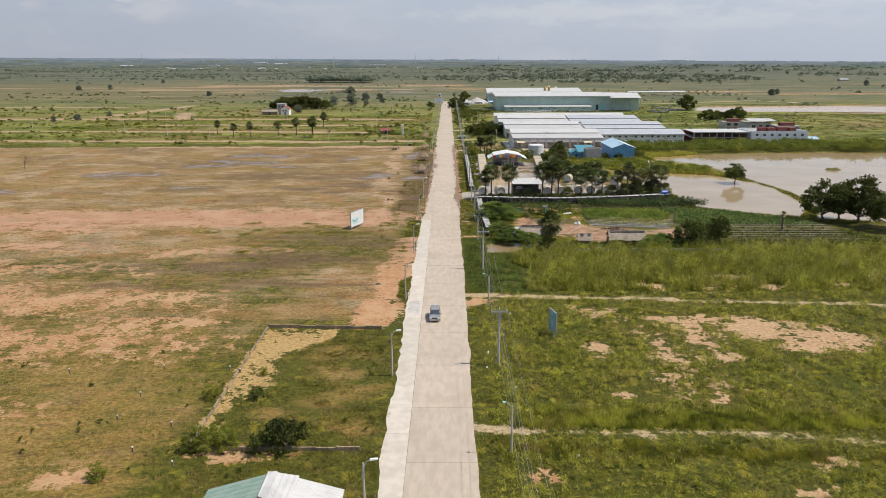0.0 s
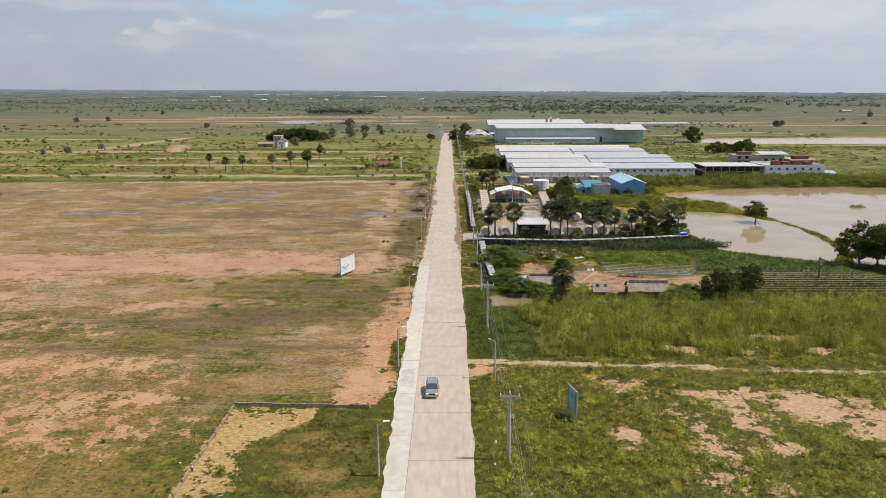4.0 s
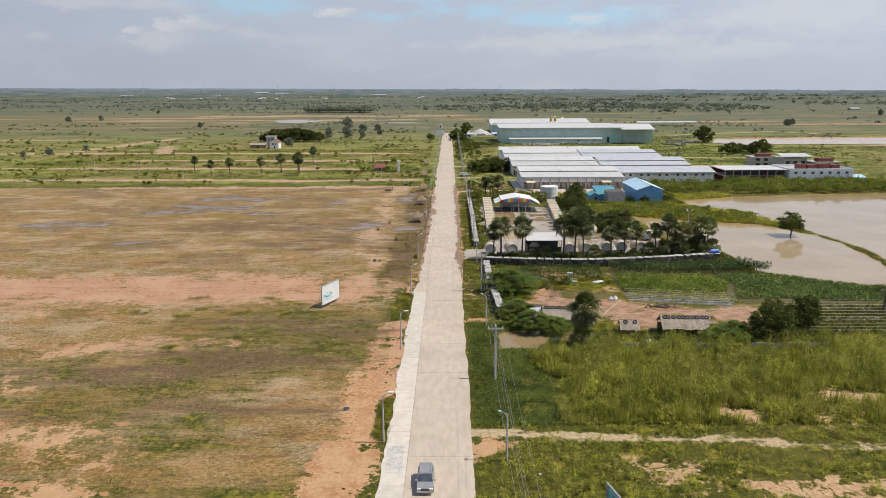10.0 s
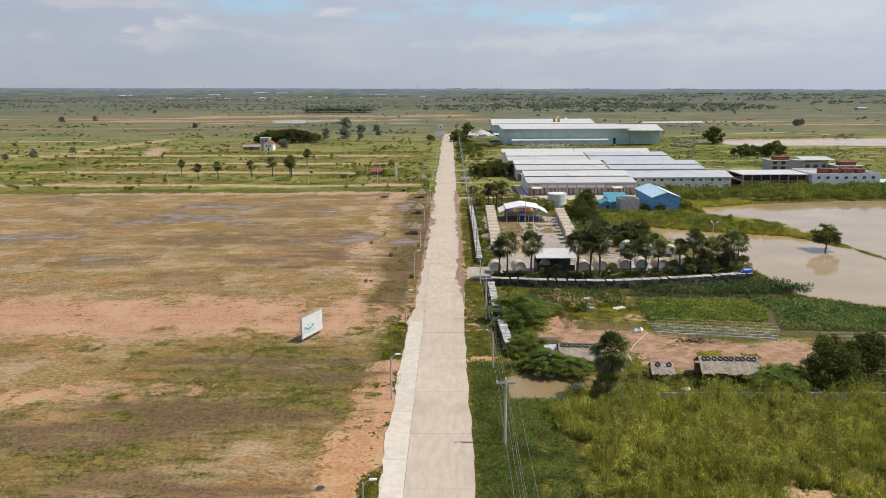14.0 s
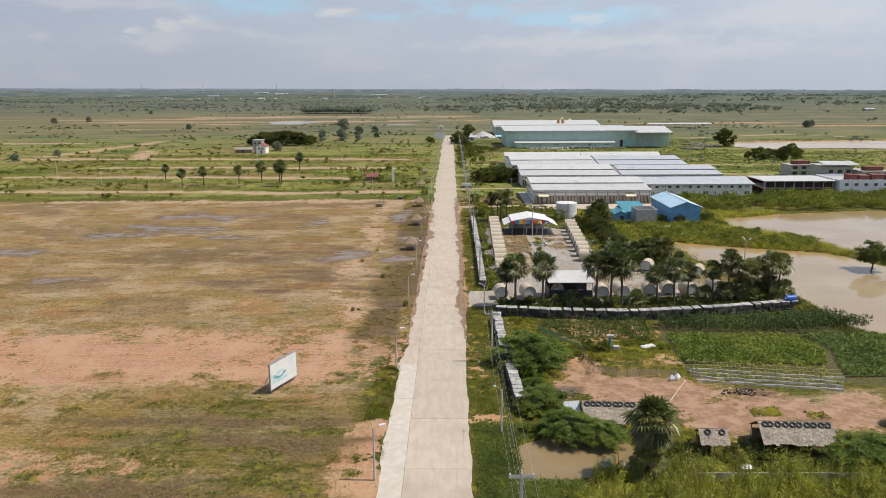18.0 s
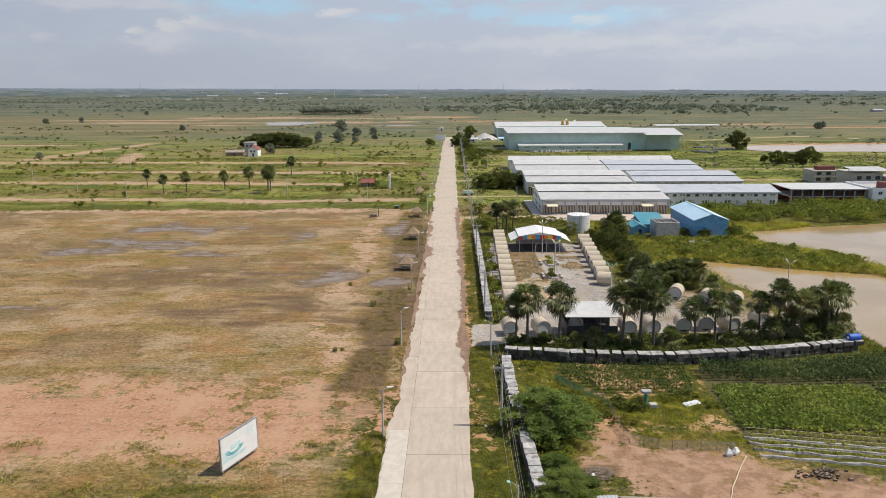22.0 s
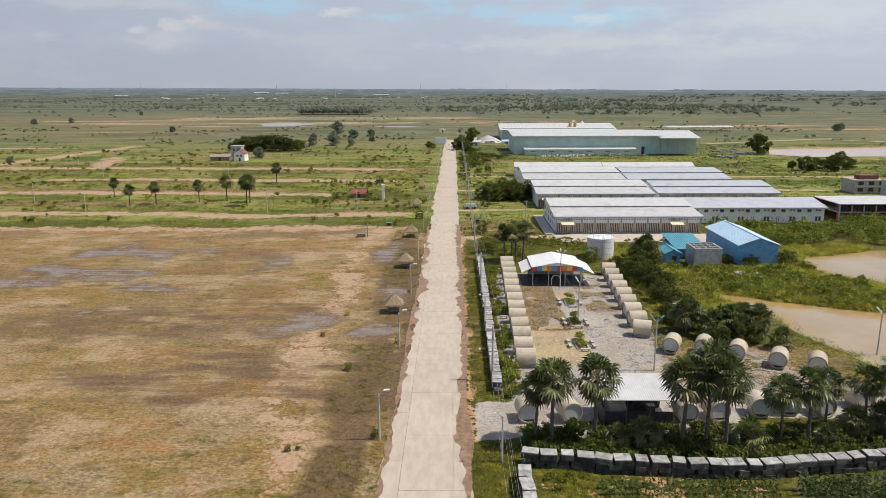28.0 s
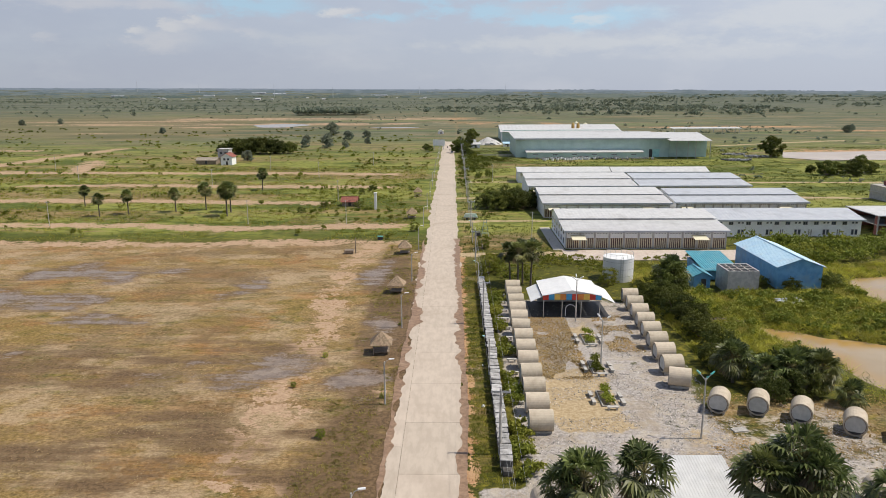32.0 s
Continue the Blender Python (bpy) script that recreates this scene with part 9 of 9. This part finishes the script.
thatch_hut("long grey thatched hut weighed down with old tyres", 40.5, 140.0, -3, 8.2, 4.8, 1.5, 3.1, 10, 1)
thatch_hut("grey thatched hut half hidden by trees, tyres on the ridge", 20.8, 145.3, -3, 6.6, 5.4, 1.6, 3.1, 9, 2)
thatch_hut("small weathered thatched hut in the yard", 31.1, 139.3, -4, 3.2, 3.2, 1.4, 2.6, 2, 3)
ann = thing("sheet_lean_to", "pale sheet-metal lean-to against the hut", "shed", 16.4, 145.6, 0, -4)
part("roof", ribbed((-0.9, -1.8, 1.6), (1.0, -1.8, 1.8), (1.0, 1.8, 2.3), (-0.9, 1.8, 2.1), 0.35, 0.03), ROOF_GREY, ann)
for px_, py_ in ((-0.8, -1.6), (0.9, -1.6), (-0.8, 1.6), (0.9, 1.6)):
    part("post", Form().rod((px_, py_, -0.1), (px_, py_, 1.75), 0.05, 0.05, 6), WOOD, ann)
lf = thing("low_wall", "low weathered grey concrete wall along the tall grass", "wall", 0, 0)
for i in range(21):
    xa = 26.2 + i * 1.66
    part("panel", Form().box(xa, xa + 1.64, 132.6, 132.72, -0.1, 0.95 + 0.03 * math.sin(i * 1.9)), PLASTER_GREY if i % 4 else CONCRETE, lf)
    part("post", Form().box(xa - 0.09, xa + 0.09, 132.5, 132.6, -0.2, 1.02), CONCRETE, lf)
pb = thing("pump_block", "rough grey concrete block with a pale bucket beside the pool", "concrete block", 18.2, 134.6, 0, turn=12)
part("block", Form().box(-0.6, 0.6, -0.5, 0.5, -0.2, 0.9), CONCRETE, pb, bevel=0.06)
part("bucket", Form().rod((0.3, 0.1, 0.9), (0.3, 0.1, 1.2), 0.18, 0.24, 12), PALE_TEAL, pb, "pale teal bucket")
cl = thing("blue_crate", "pale blue plastic crate by the fence", "crate", 33.0, 134.2, 0, turn=10)
part("body", Form().box(-0.6, 0.6, -0.45, 0.45, 0, 0.7), mat("pale_blue_plastic", (0.25, 0.52, 0.70), (0.32, 0.60, 0.78), 1, 0.5, bump=0), cl, bevel=0.03)
part("lid", Form().box(-0.64, 0.64, -0.49, 0.49, 0.7, 0.77), WHITE_PLASTIC, cl)
pm = thing("irrigation_pump", "green irrigation pump on a stand in the garden", "pump", 26.6, 171.4, 0)
part("column", Form().rod((0, 0, -0.1), (0, 0, 2.0), 0.22, 0.2, 10), TEAL_PLASTIC, pm)
part("hopper", Form().box(-0.6, 0.6, -0.4, 0.4, 2.0, 2.35), PLASTER_GREY, pm, bevel=0.04)
part("motor", Form().box(0.5, 1.5, -0.4, 0.4, 0.0, 0.55), PLASTER_GREY, pm, bevel=0.06)
sc_ = thing("plastic_sheet", "crumpled white plastic sheet on the grass", "sheet", 32.8, 172.4, 0.05, turn=25)
cr = Form()
for i in range(6):
    cr.solid([(-1.2 + i * 0.4, -0.5, 0), (-0.8 + i * 0.4, -0.5, 0), (-0.8 + i * 0.4, 0.5, 0), (-1.2 + i * 0.4, 0.5, 0)],
             [(-1.2 + i * 0.4, -0.4, 0.1 + 0.2 * (i % 2)), (-0.8 + i * 0.4, -0.4, 0.1 + 0.2 * ((i + 1) % 2)), (-0.8 + i * 0.4, 0.35, 0.15 + 0.1 * ((i + 1) % 2)), (-1.2 + i * 0.4, 0.35, 0.15 + 0.1 * (i % 2))])
part("folds", cr, WHITE_PLASTIC, sc_)
sk = thing("feed_sack", "full white woven sack", "sack", 32.6, 159.0, 0, group="sacks")
bagm = Form().solid([(-.3, -.25, 0), (.3, -.25, 0), (.3, .25, 0), (-.3, .25, 0)], [(-.38, -.32, .35), (.38, -.32, .35), (.38, .32, .35), (-.38, .32, .35)]).solid([(-.38, -.32, .35), (.38, -.32, .35), (.38, .32, .35), (-.38, .32, .35)], [(-.12, -.1, .8), (.12, -.1, .8), (.12, .1, .8), (-.12, .1, .8)])
part("body", bagm, WHITE_PLASTIC, sk)
copy_thing(sk, pose(33.5, 159.4, 0, rz=40))
copy_thing(sk, pose(14.9, 152.8, 0, rz=70))


sticks = Form()
rk2 = random.Random(19)
for i in range(150):
    a, q_ = rk2.uniform(0, 6.283), math.sqrt(rk2.random())
    x, yy, z = 1.5 * q_ * math.cos(a), 1.3 * q_ * math.sin(a), 0.45 * (1 - q_) + 0.06
    b_ = rk2.uniform(-0.5, 0.5)
    sticks.rod((x - 0.5 * math.cos(b_), yy - 0.5 * math.sin(b_), z), (x + 0.5 * math.cos(b_), yy + 0.5 * math.sin(b_), z + rk2.uniform(-.03, .12)), 0.035, 0.025, 5)
tagged(part("firewood", sticks, WOOD, m=pose(17.4, 155.0, 0)), "heap of cut grey firewood sticks in the yard", "firewood", kind="stuff")
copy_thing(sk, pose(16.5, 153.7, 0, rz=15))
hose = Form().tube([(34.5, 158.8, 0.06), (33.0, 156.6, 0.06), (31.6, 154.2, 0.06), (30.5, 152.4, 0.06), (29.9, 151.0, 0.06), (28.9, 149.2, 0.06)], 0.06, 0.06, 6)
tagged(part("garden_hose", hose, NET_TAN), "pale garden hose lying across the bare yard", "hose")
rub = Form()
for i in range(60):
    x, yy, w_ = rk2.gauss(0, 1.3), rk2.gauss(0, 0.7), rk2.uniform(0.06, 0.2)
    rub.box(x - w_, x + w_, yy - w_, yy + w_, 0, rk2.uniform(0.08, 0.3))
tagged(part("rubble", rub, mat("burnt_rubble", (0.07, 0.05, 0.035), (0.22, 0.165, 0.125), 2, 0.95, rand=0.4, island=True, bump=0), m=pose(41.3, 154.9, 0)), "small heap of dark rubble at the yard's edge", "rubble", kind="stuff")
q = np.concatenate([scatter(rk_, 240, 39.4, 43.2, 147.6, 150.2), scatter(rk_, 90, 46, 48.6, 147.0, 149.0)])
woods("yard_tufts", "low green weed patches on the bare yard", q, rk_.uniform(0.1, 0.28, len(q)), 18, 0.32, GRASS_MEADOW, 71)


def net_fence(label, pts, h, material, seed):
    """Sagging garden net between sticks: a fine open lattice."""
    t = thing("net_fence", label, "net", group="garden nets")
    rs = random.Random(seed)
    net = Form()
    for x, y, a in along(pts, 1.6):
        part("stick", Form().rod((x, y, -0.1), (x + rs.uniform(-.1, .1), y, h + rs.uniform(0, .3)), 0.03, 0.025, 5), WOOD, t)
    for (x0, y0), (x1, y1) in zip(pts, pts[1:]):
        L = math.hypot(x1 - x0, y1 - y0)
        n = int(L / 0.12)
        for i in range(n):
            xx, yy = x0 + (x1 - x0) * i / n, y0 + (y1 - y0) * i / n
            ux, uy = (x1 - x0) / L * 0.02, (y1 - y0) / L * 0.02
            net.face((xx - ux, yy - uy, 0), (xx + ux, yy + uy, 0), (xx + ux + .1 * uy, yy + uy, h), (xx - ux, yy - uy, h))
        for k in range(8):
            z = h * (k + 0.5) / 8
            net.face((x0, y0, z - 0.014), (x1, y1, z - 0.014), (x1, y1, z + 0.014), (x0, y0, z + 0.014))
    part("net", net, material, t)


net_fence("sagging tan garden net on sticks", [(21.9, 170.6), (21.9, 165.1), (22.1, 162.0), (25.8, 160.3), (33.6, 159.8)], 1.25, NET_TAN, 1)
net_fence("green garden net along the beds", [(16.2, 180.3), (19.1, 176.0), (21.7, 172.9), (21.9, 170.9)], 1.1, NET_GREEN, 2)

# film-covered beds and trellis sticks
for i in range(4):
    y0 = 158.9 + i * 1.45
    b = thing("film_bed", "raised bed covered with silver mulch film", "garden bed", 0, 0, group="film beds")
    f = Form()
    L0, L1 = 36.0, 54.5 + i * 0.8
    seg = 14
    for s in range(seg + 1):
        xa = L0 + (L1 - L0) * s / seg
        ya = y0 - (xa - 36) * 0.18 + 0.12 * math.sin(s * 1.7 + i)
        hh, hw = 0.14 + 0.05 * ((s * 7 + i) % 3), 0.07 + 0.05 * ((s * 5 + i) % 3)
        f.v += [(xa, ya - hw - 0.1, -0.1), (xa, ya - hw, hh), (xa, ya + hw, hh), (xa, ya + hw + 0.1, -0.1)]
        if s:
            k = 4 * s
            f.f += [(k - 4 + q, k + q, k + q + 1, k - 3 + q) for q in range(3)]
    part("film", f, MULCH, b)
    for s in range(8):
        xa = L0 + (L1 - L0) * s / 7
        part("stick", Form().rod((xa, y0 - (xa - 36) * 0.18 + 0.45, -0.1), (xa + 0.1, y0 - (xa - 36) * 0.18 + 0.45, 1.2), 0.025, 0.02, 5), WOOD, b)
    part("string", Form().rod((L0, y0 + 0.45, 1.12), (L1, y0 - (L1 - 36) * 0.18 + 0.45, 1.12), 0.02, 0.02, 4), NET_TAN, b)
for i in range(10):
    y0 = 139.0 + i * 1.75
    b = thing("trellis_row", "row of stick trellis with strings and film", "trellis", 0, 0, group="trellis rows")
    x0, x1 = 61.0, 93.0 - 0.2 * i
    for s in range(10):
        xa = x0 + (x1 - x0) * s / 9
        part("stick", Form().rod((xa, y0, -0.1), (xa + 0.08, y0, 1.5), 0.03, 0.025, 5), WOOD, b)
    part("string", Form().rod((x0, y0, 1.4), (x1, y0, 1.4), 0.02, 0.02, 4).rod((x0, y0, 0.9), (x1, y0, 0.9), 0.02, 0.02, 4), NET_TAN, b)
    if i in (1, 5, 8):
        part("film", Form().solid([(x0, y0 - 0.35, -0.1), (x1, y0 - 0.35, -0.1), (x1, y0 + 0.35, -0.1), (x0, y0 + 0.35, -0.1)], [(x0, y0 - 0.22, 0.2), (x1, y0 - 0.22, 0.2), (x1, y0 + 0.22, 0.2), (x0, y0 + 0.22, 0.2)]), MULCH, b)

# far towns: pale sheds on the plain
rf = random.Random(4)
town = gable_house("distant_house", "small pale house of the far town", -640, 2500, 16, 10, 4, 6, PLASTER_GREY, ROOF_WHITE, along="x", category="house", door=False, pit=6)
town.location.z = float(far_rise(-640, 2500))
for x, y, w, h in ((-980, 3000, 60, 7), (-780, 3300, 80, 8), (-1300, 2900, 70, 7), (700, 1300, 22, 6), (-320, 3000, 90, 8), (520, 2900, 50, 6), (-900, 3400, 90, 9), (-480, 3150, 90, 9)):
    ds = gable_house("distant_shed", "pale shed far out on the plain", x, y, w * 0.7, 12, h * 0.5, h * 0.75, PLASTER_GREY, ROOF_GREY, along="x", category="shed", door=False, pit=6)
    ds.location.z = float(far_rise(x, y))
for _ in range(26):
    y = rf.uniform(2480, 2720)
    x = rf.uniform(-0.42, -0.02) * y
    copy_thing(town, pose(x, y, float(far_rise(x, y)), rz=rf.uniform(-0.3, 0.3)) @ Matrix.Scale(rf.uniform(0.3, 0.7), 4))
for x, y, h in ((-700, 3000, 45), (-420, 2700, 40), (-1100, 3300, 50), (-150, 3400, 42), (-1500, 3600, 55), (240, 3500, 45)):
    m_ = thing("radio_mast", "thin lattice mast on the horizon", "mast", x, y, float(far_rise(x, y)), group="radio masts")
    part("mast", Form().rod((0, 0, 0), (0, 0, h), 1.1, 0.4, 4), STEEL, m_)

# ---- odd things on banks and verges ----
placed(make_tree("leafless grey shrub on the dry field", 71, 4.6, 2.2, LEAF_DRY, 0.3, 18, 6, 0.12, name="bare_tree", r0=0.12), -160, 255, 0, 1.3)
pile = thing("sheet_stack", "weathered grey roofing sheets stacked on the bank", "roofing sheets", 66.0, 269.0, 0, turn=8)
for i in range(4):
    part("sheet", ribbed((-2.4 + 0.3 * i, -1.4 + i * 0.6, 0.5 + 0.1 * i), (2.4 + 0.2 * i, -1.4 + i * 0.6, 0.55 + 0.1 * i), (2.4, -0.6 + i * 0.6, 0.62 + 0.1 * i), (-2.4, -0.6 + i * 0.6, 0.58 + 0.1 * i), 0.3, 0.02, 0.03), ROOF_GREY, pile)
part("bearer", Form().box(-2.2, -2.0, -1.3, 1.3, -0.1, 0.5).box(2.0, 2.2, -1.3, 1.3, -0.1, 0.5), WOOD, pile)
heap = Form()
rh = random.Random(9)
for i in range(420):
    a, q_ = rh.uniform(0, 6.283), math.sqrt(rh.random())
    x, yy, z = 5.5 * q_ * math.cos(a), 3.4 * q_ * math.sin(a), 1.1 * (1 - q_) * rh.random()
    b_ = rh.uniform(0, 6.283)
    heap.rod((x, yy, z), (x + 0.8 * math.cos(b_), yy + 0.8 * math.sin(b_), z + rh.uniform(-.05, .35)), 0.025, 0.01, 4, cap=False)
tagged(part("brushwood", heap, WOOD, m=pose(48.8, 257.2, 0)), "heap of cut brown brushwood on the bank", "brushwood", kind="stuff")
gf = thing("lattice_frame", "small green lattice frame on the lawn", "frame", 11.4, 334, 0)
fr2 = Form()
for px_ in (-1.0, 1.0):
    for py_ in (-0.8, 0.8):
        fr2.rod((px_, py_, 0), (px_ * 0.3, py_ * 0.3, 4.6), 0.06, 0.05, 5)
for k in range(4):
    z, q_ = 0.8 + k, 1 - (0.8 + k) / 4.6 * 0.7
    fr2.rod((-q_, -0.8 * q_, z), (q_, -0.8 * q_, z), 0.04, 0.04, 4).rod((-q_, 0.8 * q_, z), (q_, 0.8 * q_, z), 0.04, 0.04, 4)
part("frame", fr2, ROOF_GREEN, gf)
part("box", Form().box(-2.6, -1.3, -0.8, 0.4, 0, 0.9), DARK, gf)
tr = thing("covered_trailer", "trailer under a grey-green tarpaulin on the verge", "trailer", 8.0, 360, 0)
part("bed", Form().box(-2.2, 2.2, -1.0, 1.0, 0.5, 0.75), WOOD, tr)
part("tarpaulin", Form().solid([(-2.2, -1, .75), (2.2, -1, .75), (2.2, 1, .75), (-2.2, 1, .75)], [(-1.7, -.6, 1.9), (1.6, -.6, 1.8), (1.6, .6, 1.8), (-1.7, .6, 1.9)]), ROOF_GREEN, tr, "grey-green tarpaulin", bevel=0.12)
for px_ in (-1.2, 1.2):
    for py_ in (-1.0, 1.0):
        part("wheel", Form().rod((px_, py_ - 0.1, 0.35), (px_, py_ + 0.1, 0.35), 0.36, 0.36, 14), RUBBER, tr)
rock = thing("pond_mound", "low grassy mound rising from the pond", "mound", 144, 251, -0.4)
rk = Form()
rk.solid([(3.2 * math.cos(a), 1.6 * math.sin(a), 0) for a in np.linspace(0, 6.283, 13)[:-1]], [(1.8 * math.cos(a + .2), 0.8 * math.sin(a + .2), 0.8 + 0.15 * math.sin(3 * a)) for a in np.linspace(0, 6.283, 13)[:-1]])
part("body", rk, mat("mound_turf", (0.10, 0.11, 0.03), (0.19, 0.15, 0.07), 2, 0.95), rock)
c2 = copy_thing(car, pose(1.6, 596, 0.05, rz=180))
tagged(c2, "small silver car far along the road")
for px_, py_, r in ((-1.5, 640, 5), (0.4, 618, -8)):
    mb = thing("motorbike", "dark motorbike on the road far off", "motorbike", px_, py_, 0.05, turn=r, group="motorbikes")
    part("frame", Form().box(-0.16, 0.16, -0.7, 0.7, 0.4, 0.85).box(-0.3, 0.3, -0.75, -0.65, 0.85, 1.05), DARK, mb, bevel=0.03)
    for q_ in (-0.65, 0.65):
        part("wheel", Form().rod((-0.06, q_, 0.3), (0.06, q_, 0.3), 0.3, 0.3, 14), RUBBER, mb)
# litter along the verges
lt = thing("litter_bag", "crumpled white plastic bag on the verge", "litter", 0, 0, 0, group="litter")
part("bag", Form().solid([(-.14, -.1, 0), (.15, -.12, 0), (.12, .13, 0), (-.1, .12, 0)], [(-.06, -.05, .16), (.08, -.06, .2), (.05, .07, .14), (-.05, .04, .18)]), WHITE_PLASTIC, lt)
lt.matrix_basis = pose(5.4, 176.6, 0)
for x, yy, r, s in ((5.9, 166.0, 20, 1.2), (6.6, 79, 80, 1.3), (8.4, 83, 140, 1), (9.5, 68, 30, 1.2), (14.5, 52, 77, 1.3), (6.2, 74, 200, 1), (6.4, 224, 44, 1.5), (6.9, 238, 10, 1), (9.2, 86, 95, 1), (11, 95, 15, 1)):
    again(lt, x, yy, r, s)

# single weeds on the dry field and at the lamp feet
for src, x, yy, r, s in ((bamboo, -13.1, 215.5, 20, 0.3), (bamboo, -6.9, 194.6, 90, 0.28), (bamboo, -6.9, 226.6, 200, 0.2), (bamboo, -17.0, 241.2, 10, 0.22), (bamboo, -16.5, 191.3, 70, 0.2), (dark_bush, -15.4, 191.6, 10, 0.16), (bamboo, -6.6, 256.6, 140, 0.18), (bamboo, -19.5, 230.1, 33, 0.2)):
    again(src, x, yy, r, s)

# clutter round the hall
rc = random.Random(31)
drum = thing("oil_drum", "pale upright drum standing before the hall", "drum", 0, 0, 0, group="drums before the hall")
part("body", Form().rod((0, 0, 0), (0, 0, 1.05), 0.45, 0.45, 10), WHITE_PLASTIC, drum)
part("rim", Form().rod((0, 0, 1.05), (0, 0, 1.12), 0.47, 0.47, 10), DARK, drum)
drum.matrix_basis = pose(64, 556, 0)
for i in range(70):
    r_ = rc.random()
    x = 52 + 52 * r_ if i % 2 else 66 + 18 * r_
    again(drum, x, 546 + (x - 52) * 0.19 + rc.uniform(0, 9), rc.uniform(0, 360), rc.uniform(0.8, 1.5))
rail_f = thing("yard_fence", "low pale fence beside the factory gate", "fence", 16.8, 571.5)
for i in range(23):
    part("post", Form().box(i - 0.1, i + 0.1, -0.1, 0.1, 0, 1.7), CONCRETE, rail_f)
part("rail", Form().box(0, 22.2, -0.05, 0.05, 1.3, 1.5), CONCRETE, rail_f)
part("rail", Form().box(0, 22.2, -0.05, 0.05, 0.6, 0.8), CONCRETE, rail_f)
for x, yy, r, lab in ((24.5, 670, 85, "dark van parked by the rear hall"), (34.5, 669, 92, "dark car parked by the rear hall"), (31, 664, 70, "silver car parked by the rear hall"), (27.5, 661, 100, "silver car parked by the rear hall")):
    tagged(copy_thing(car, pose(x, yy, 0, rz=r)), lab)
for x, yy, n, s_ in ((182, 566, 60, 7.0), (174, 580, 40, 6.0), (162, 545, 40, 7.0)):
    sc_ = Form()
    for i in range(n):
        a, q_ = rc.uniform(0, 6.283), math.sqrt(rc.random()) * s_
        px_, py_, w_ = q_ * math.cos(a), q_ * math.sin(a) * 0.6, rc.uniform(0.4, 1.6)
        sc_.box(px_ - w_, px_ + w_, py_ - 0.4, py_ + 0.4, rc.uniform(0, 0.3), rc.uniform(0.4, 1.2))
    tagged(part("scrap_heap", sc_, mat("mixed_scrap", (0.10, 0.09, 0.09), (0.62, 0.62, 0.62), 0.7, 0.7, rand=0.4, island=True), m=pose(x, yy, 0)), "heap of pale sheets and scrap by the hall", "scrap", kind="stuff")
for x, yy, s_ in ((104, 738, 1.0), (111, 736, 0.8)):
    hp = thing("ochre_hopper", "ochre machine hopper rising behind the hall", "machine", x, yy, 8.8, group="hoppers")
    part("drum", Form().rod((0, 0, 0), (0, 0, 3.6 * s_), 1.6, 1.6, 12), CREAM, hp)
    part("cone", Form().rod((0, 0, 3.6 * s_), (0, 0, 5.0 * s_), 1.6, 0.3, 12), CREAM, hp)

for x, yy in ((-11.9, 111.1),):
    mh = thing("manhole_cover", "round dark manhole cover in the bare soil", "manhole cover", x, yy, 0.0, group="manhole covers")
    part("rim", Form().rod((0, 0, -0.2), (0, 0, 0.03), 0.52, 0.5, 18), PLOT_WALL, mh)
    part("lid", Form().rod((0, 0, 0.03), (0, 0, 0.05), 0.42, 0.42, 18), DARK, mh, "dark iron lid")
slab("cement_patch", lambda q: left_edge(q) + 0.25 + rag(q, 7, 0.4), lambda q: SEAM - 0.5 + rag(q, 8, 0.5), 95.2, 101.2, 0.052, mat("grey_cement", (0.40, 0.38, 0.35), (0.55, 0.53, 0.50), 1.5, 0.9, c=(0.62, 0.6, 0.57), cscale=0.6), 0.3)
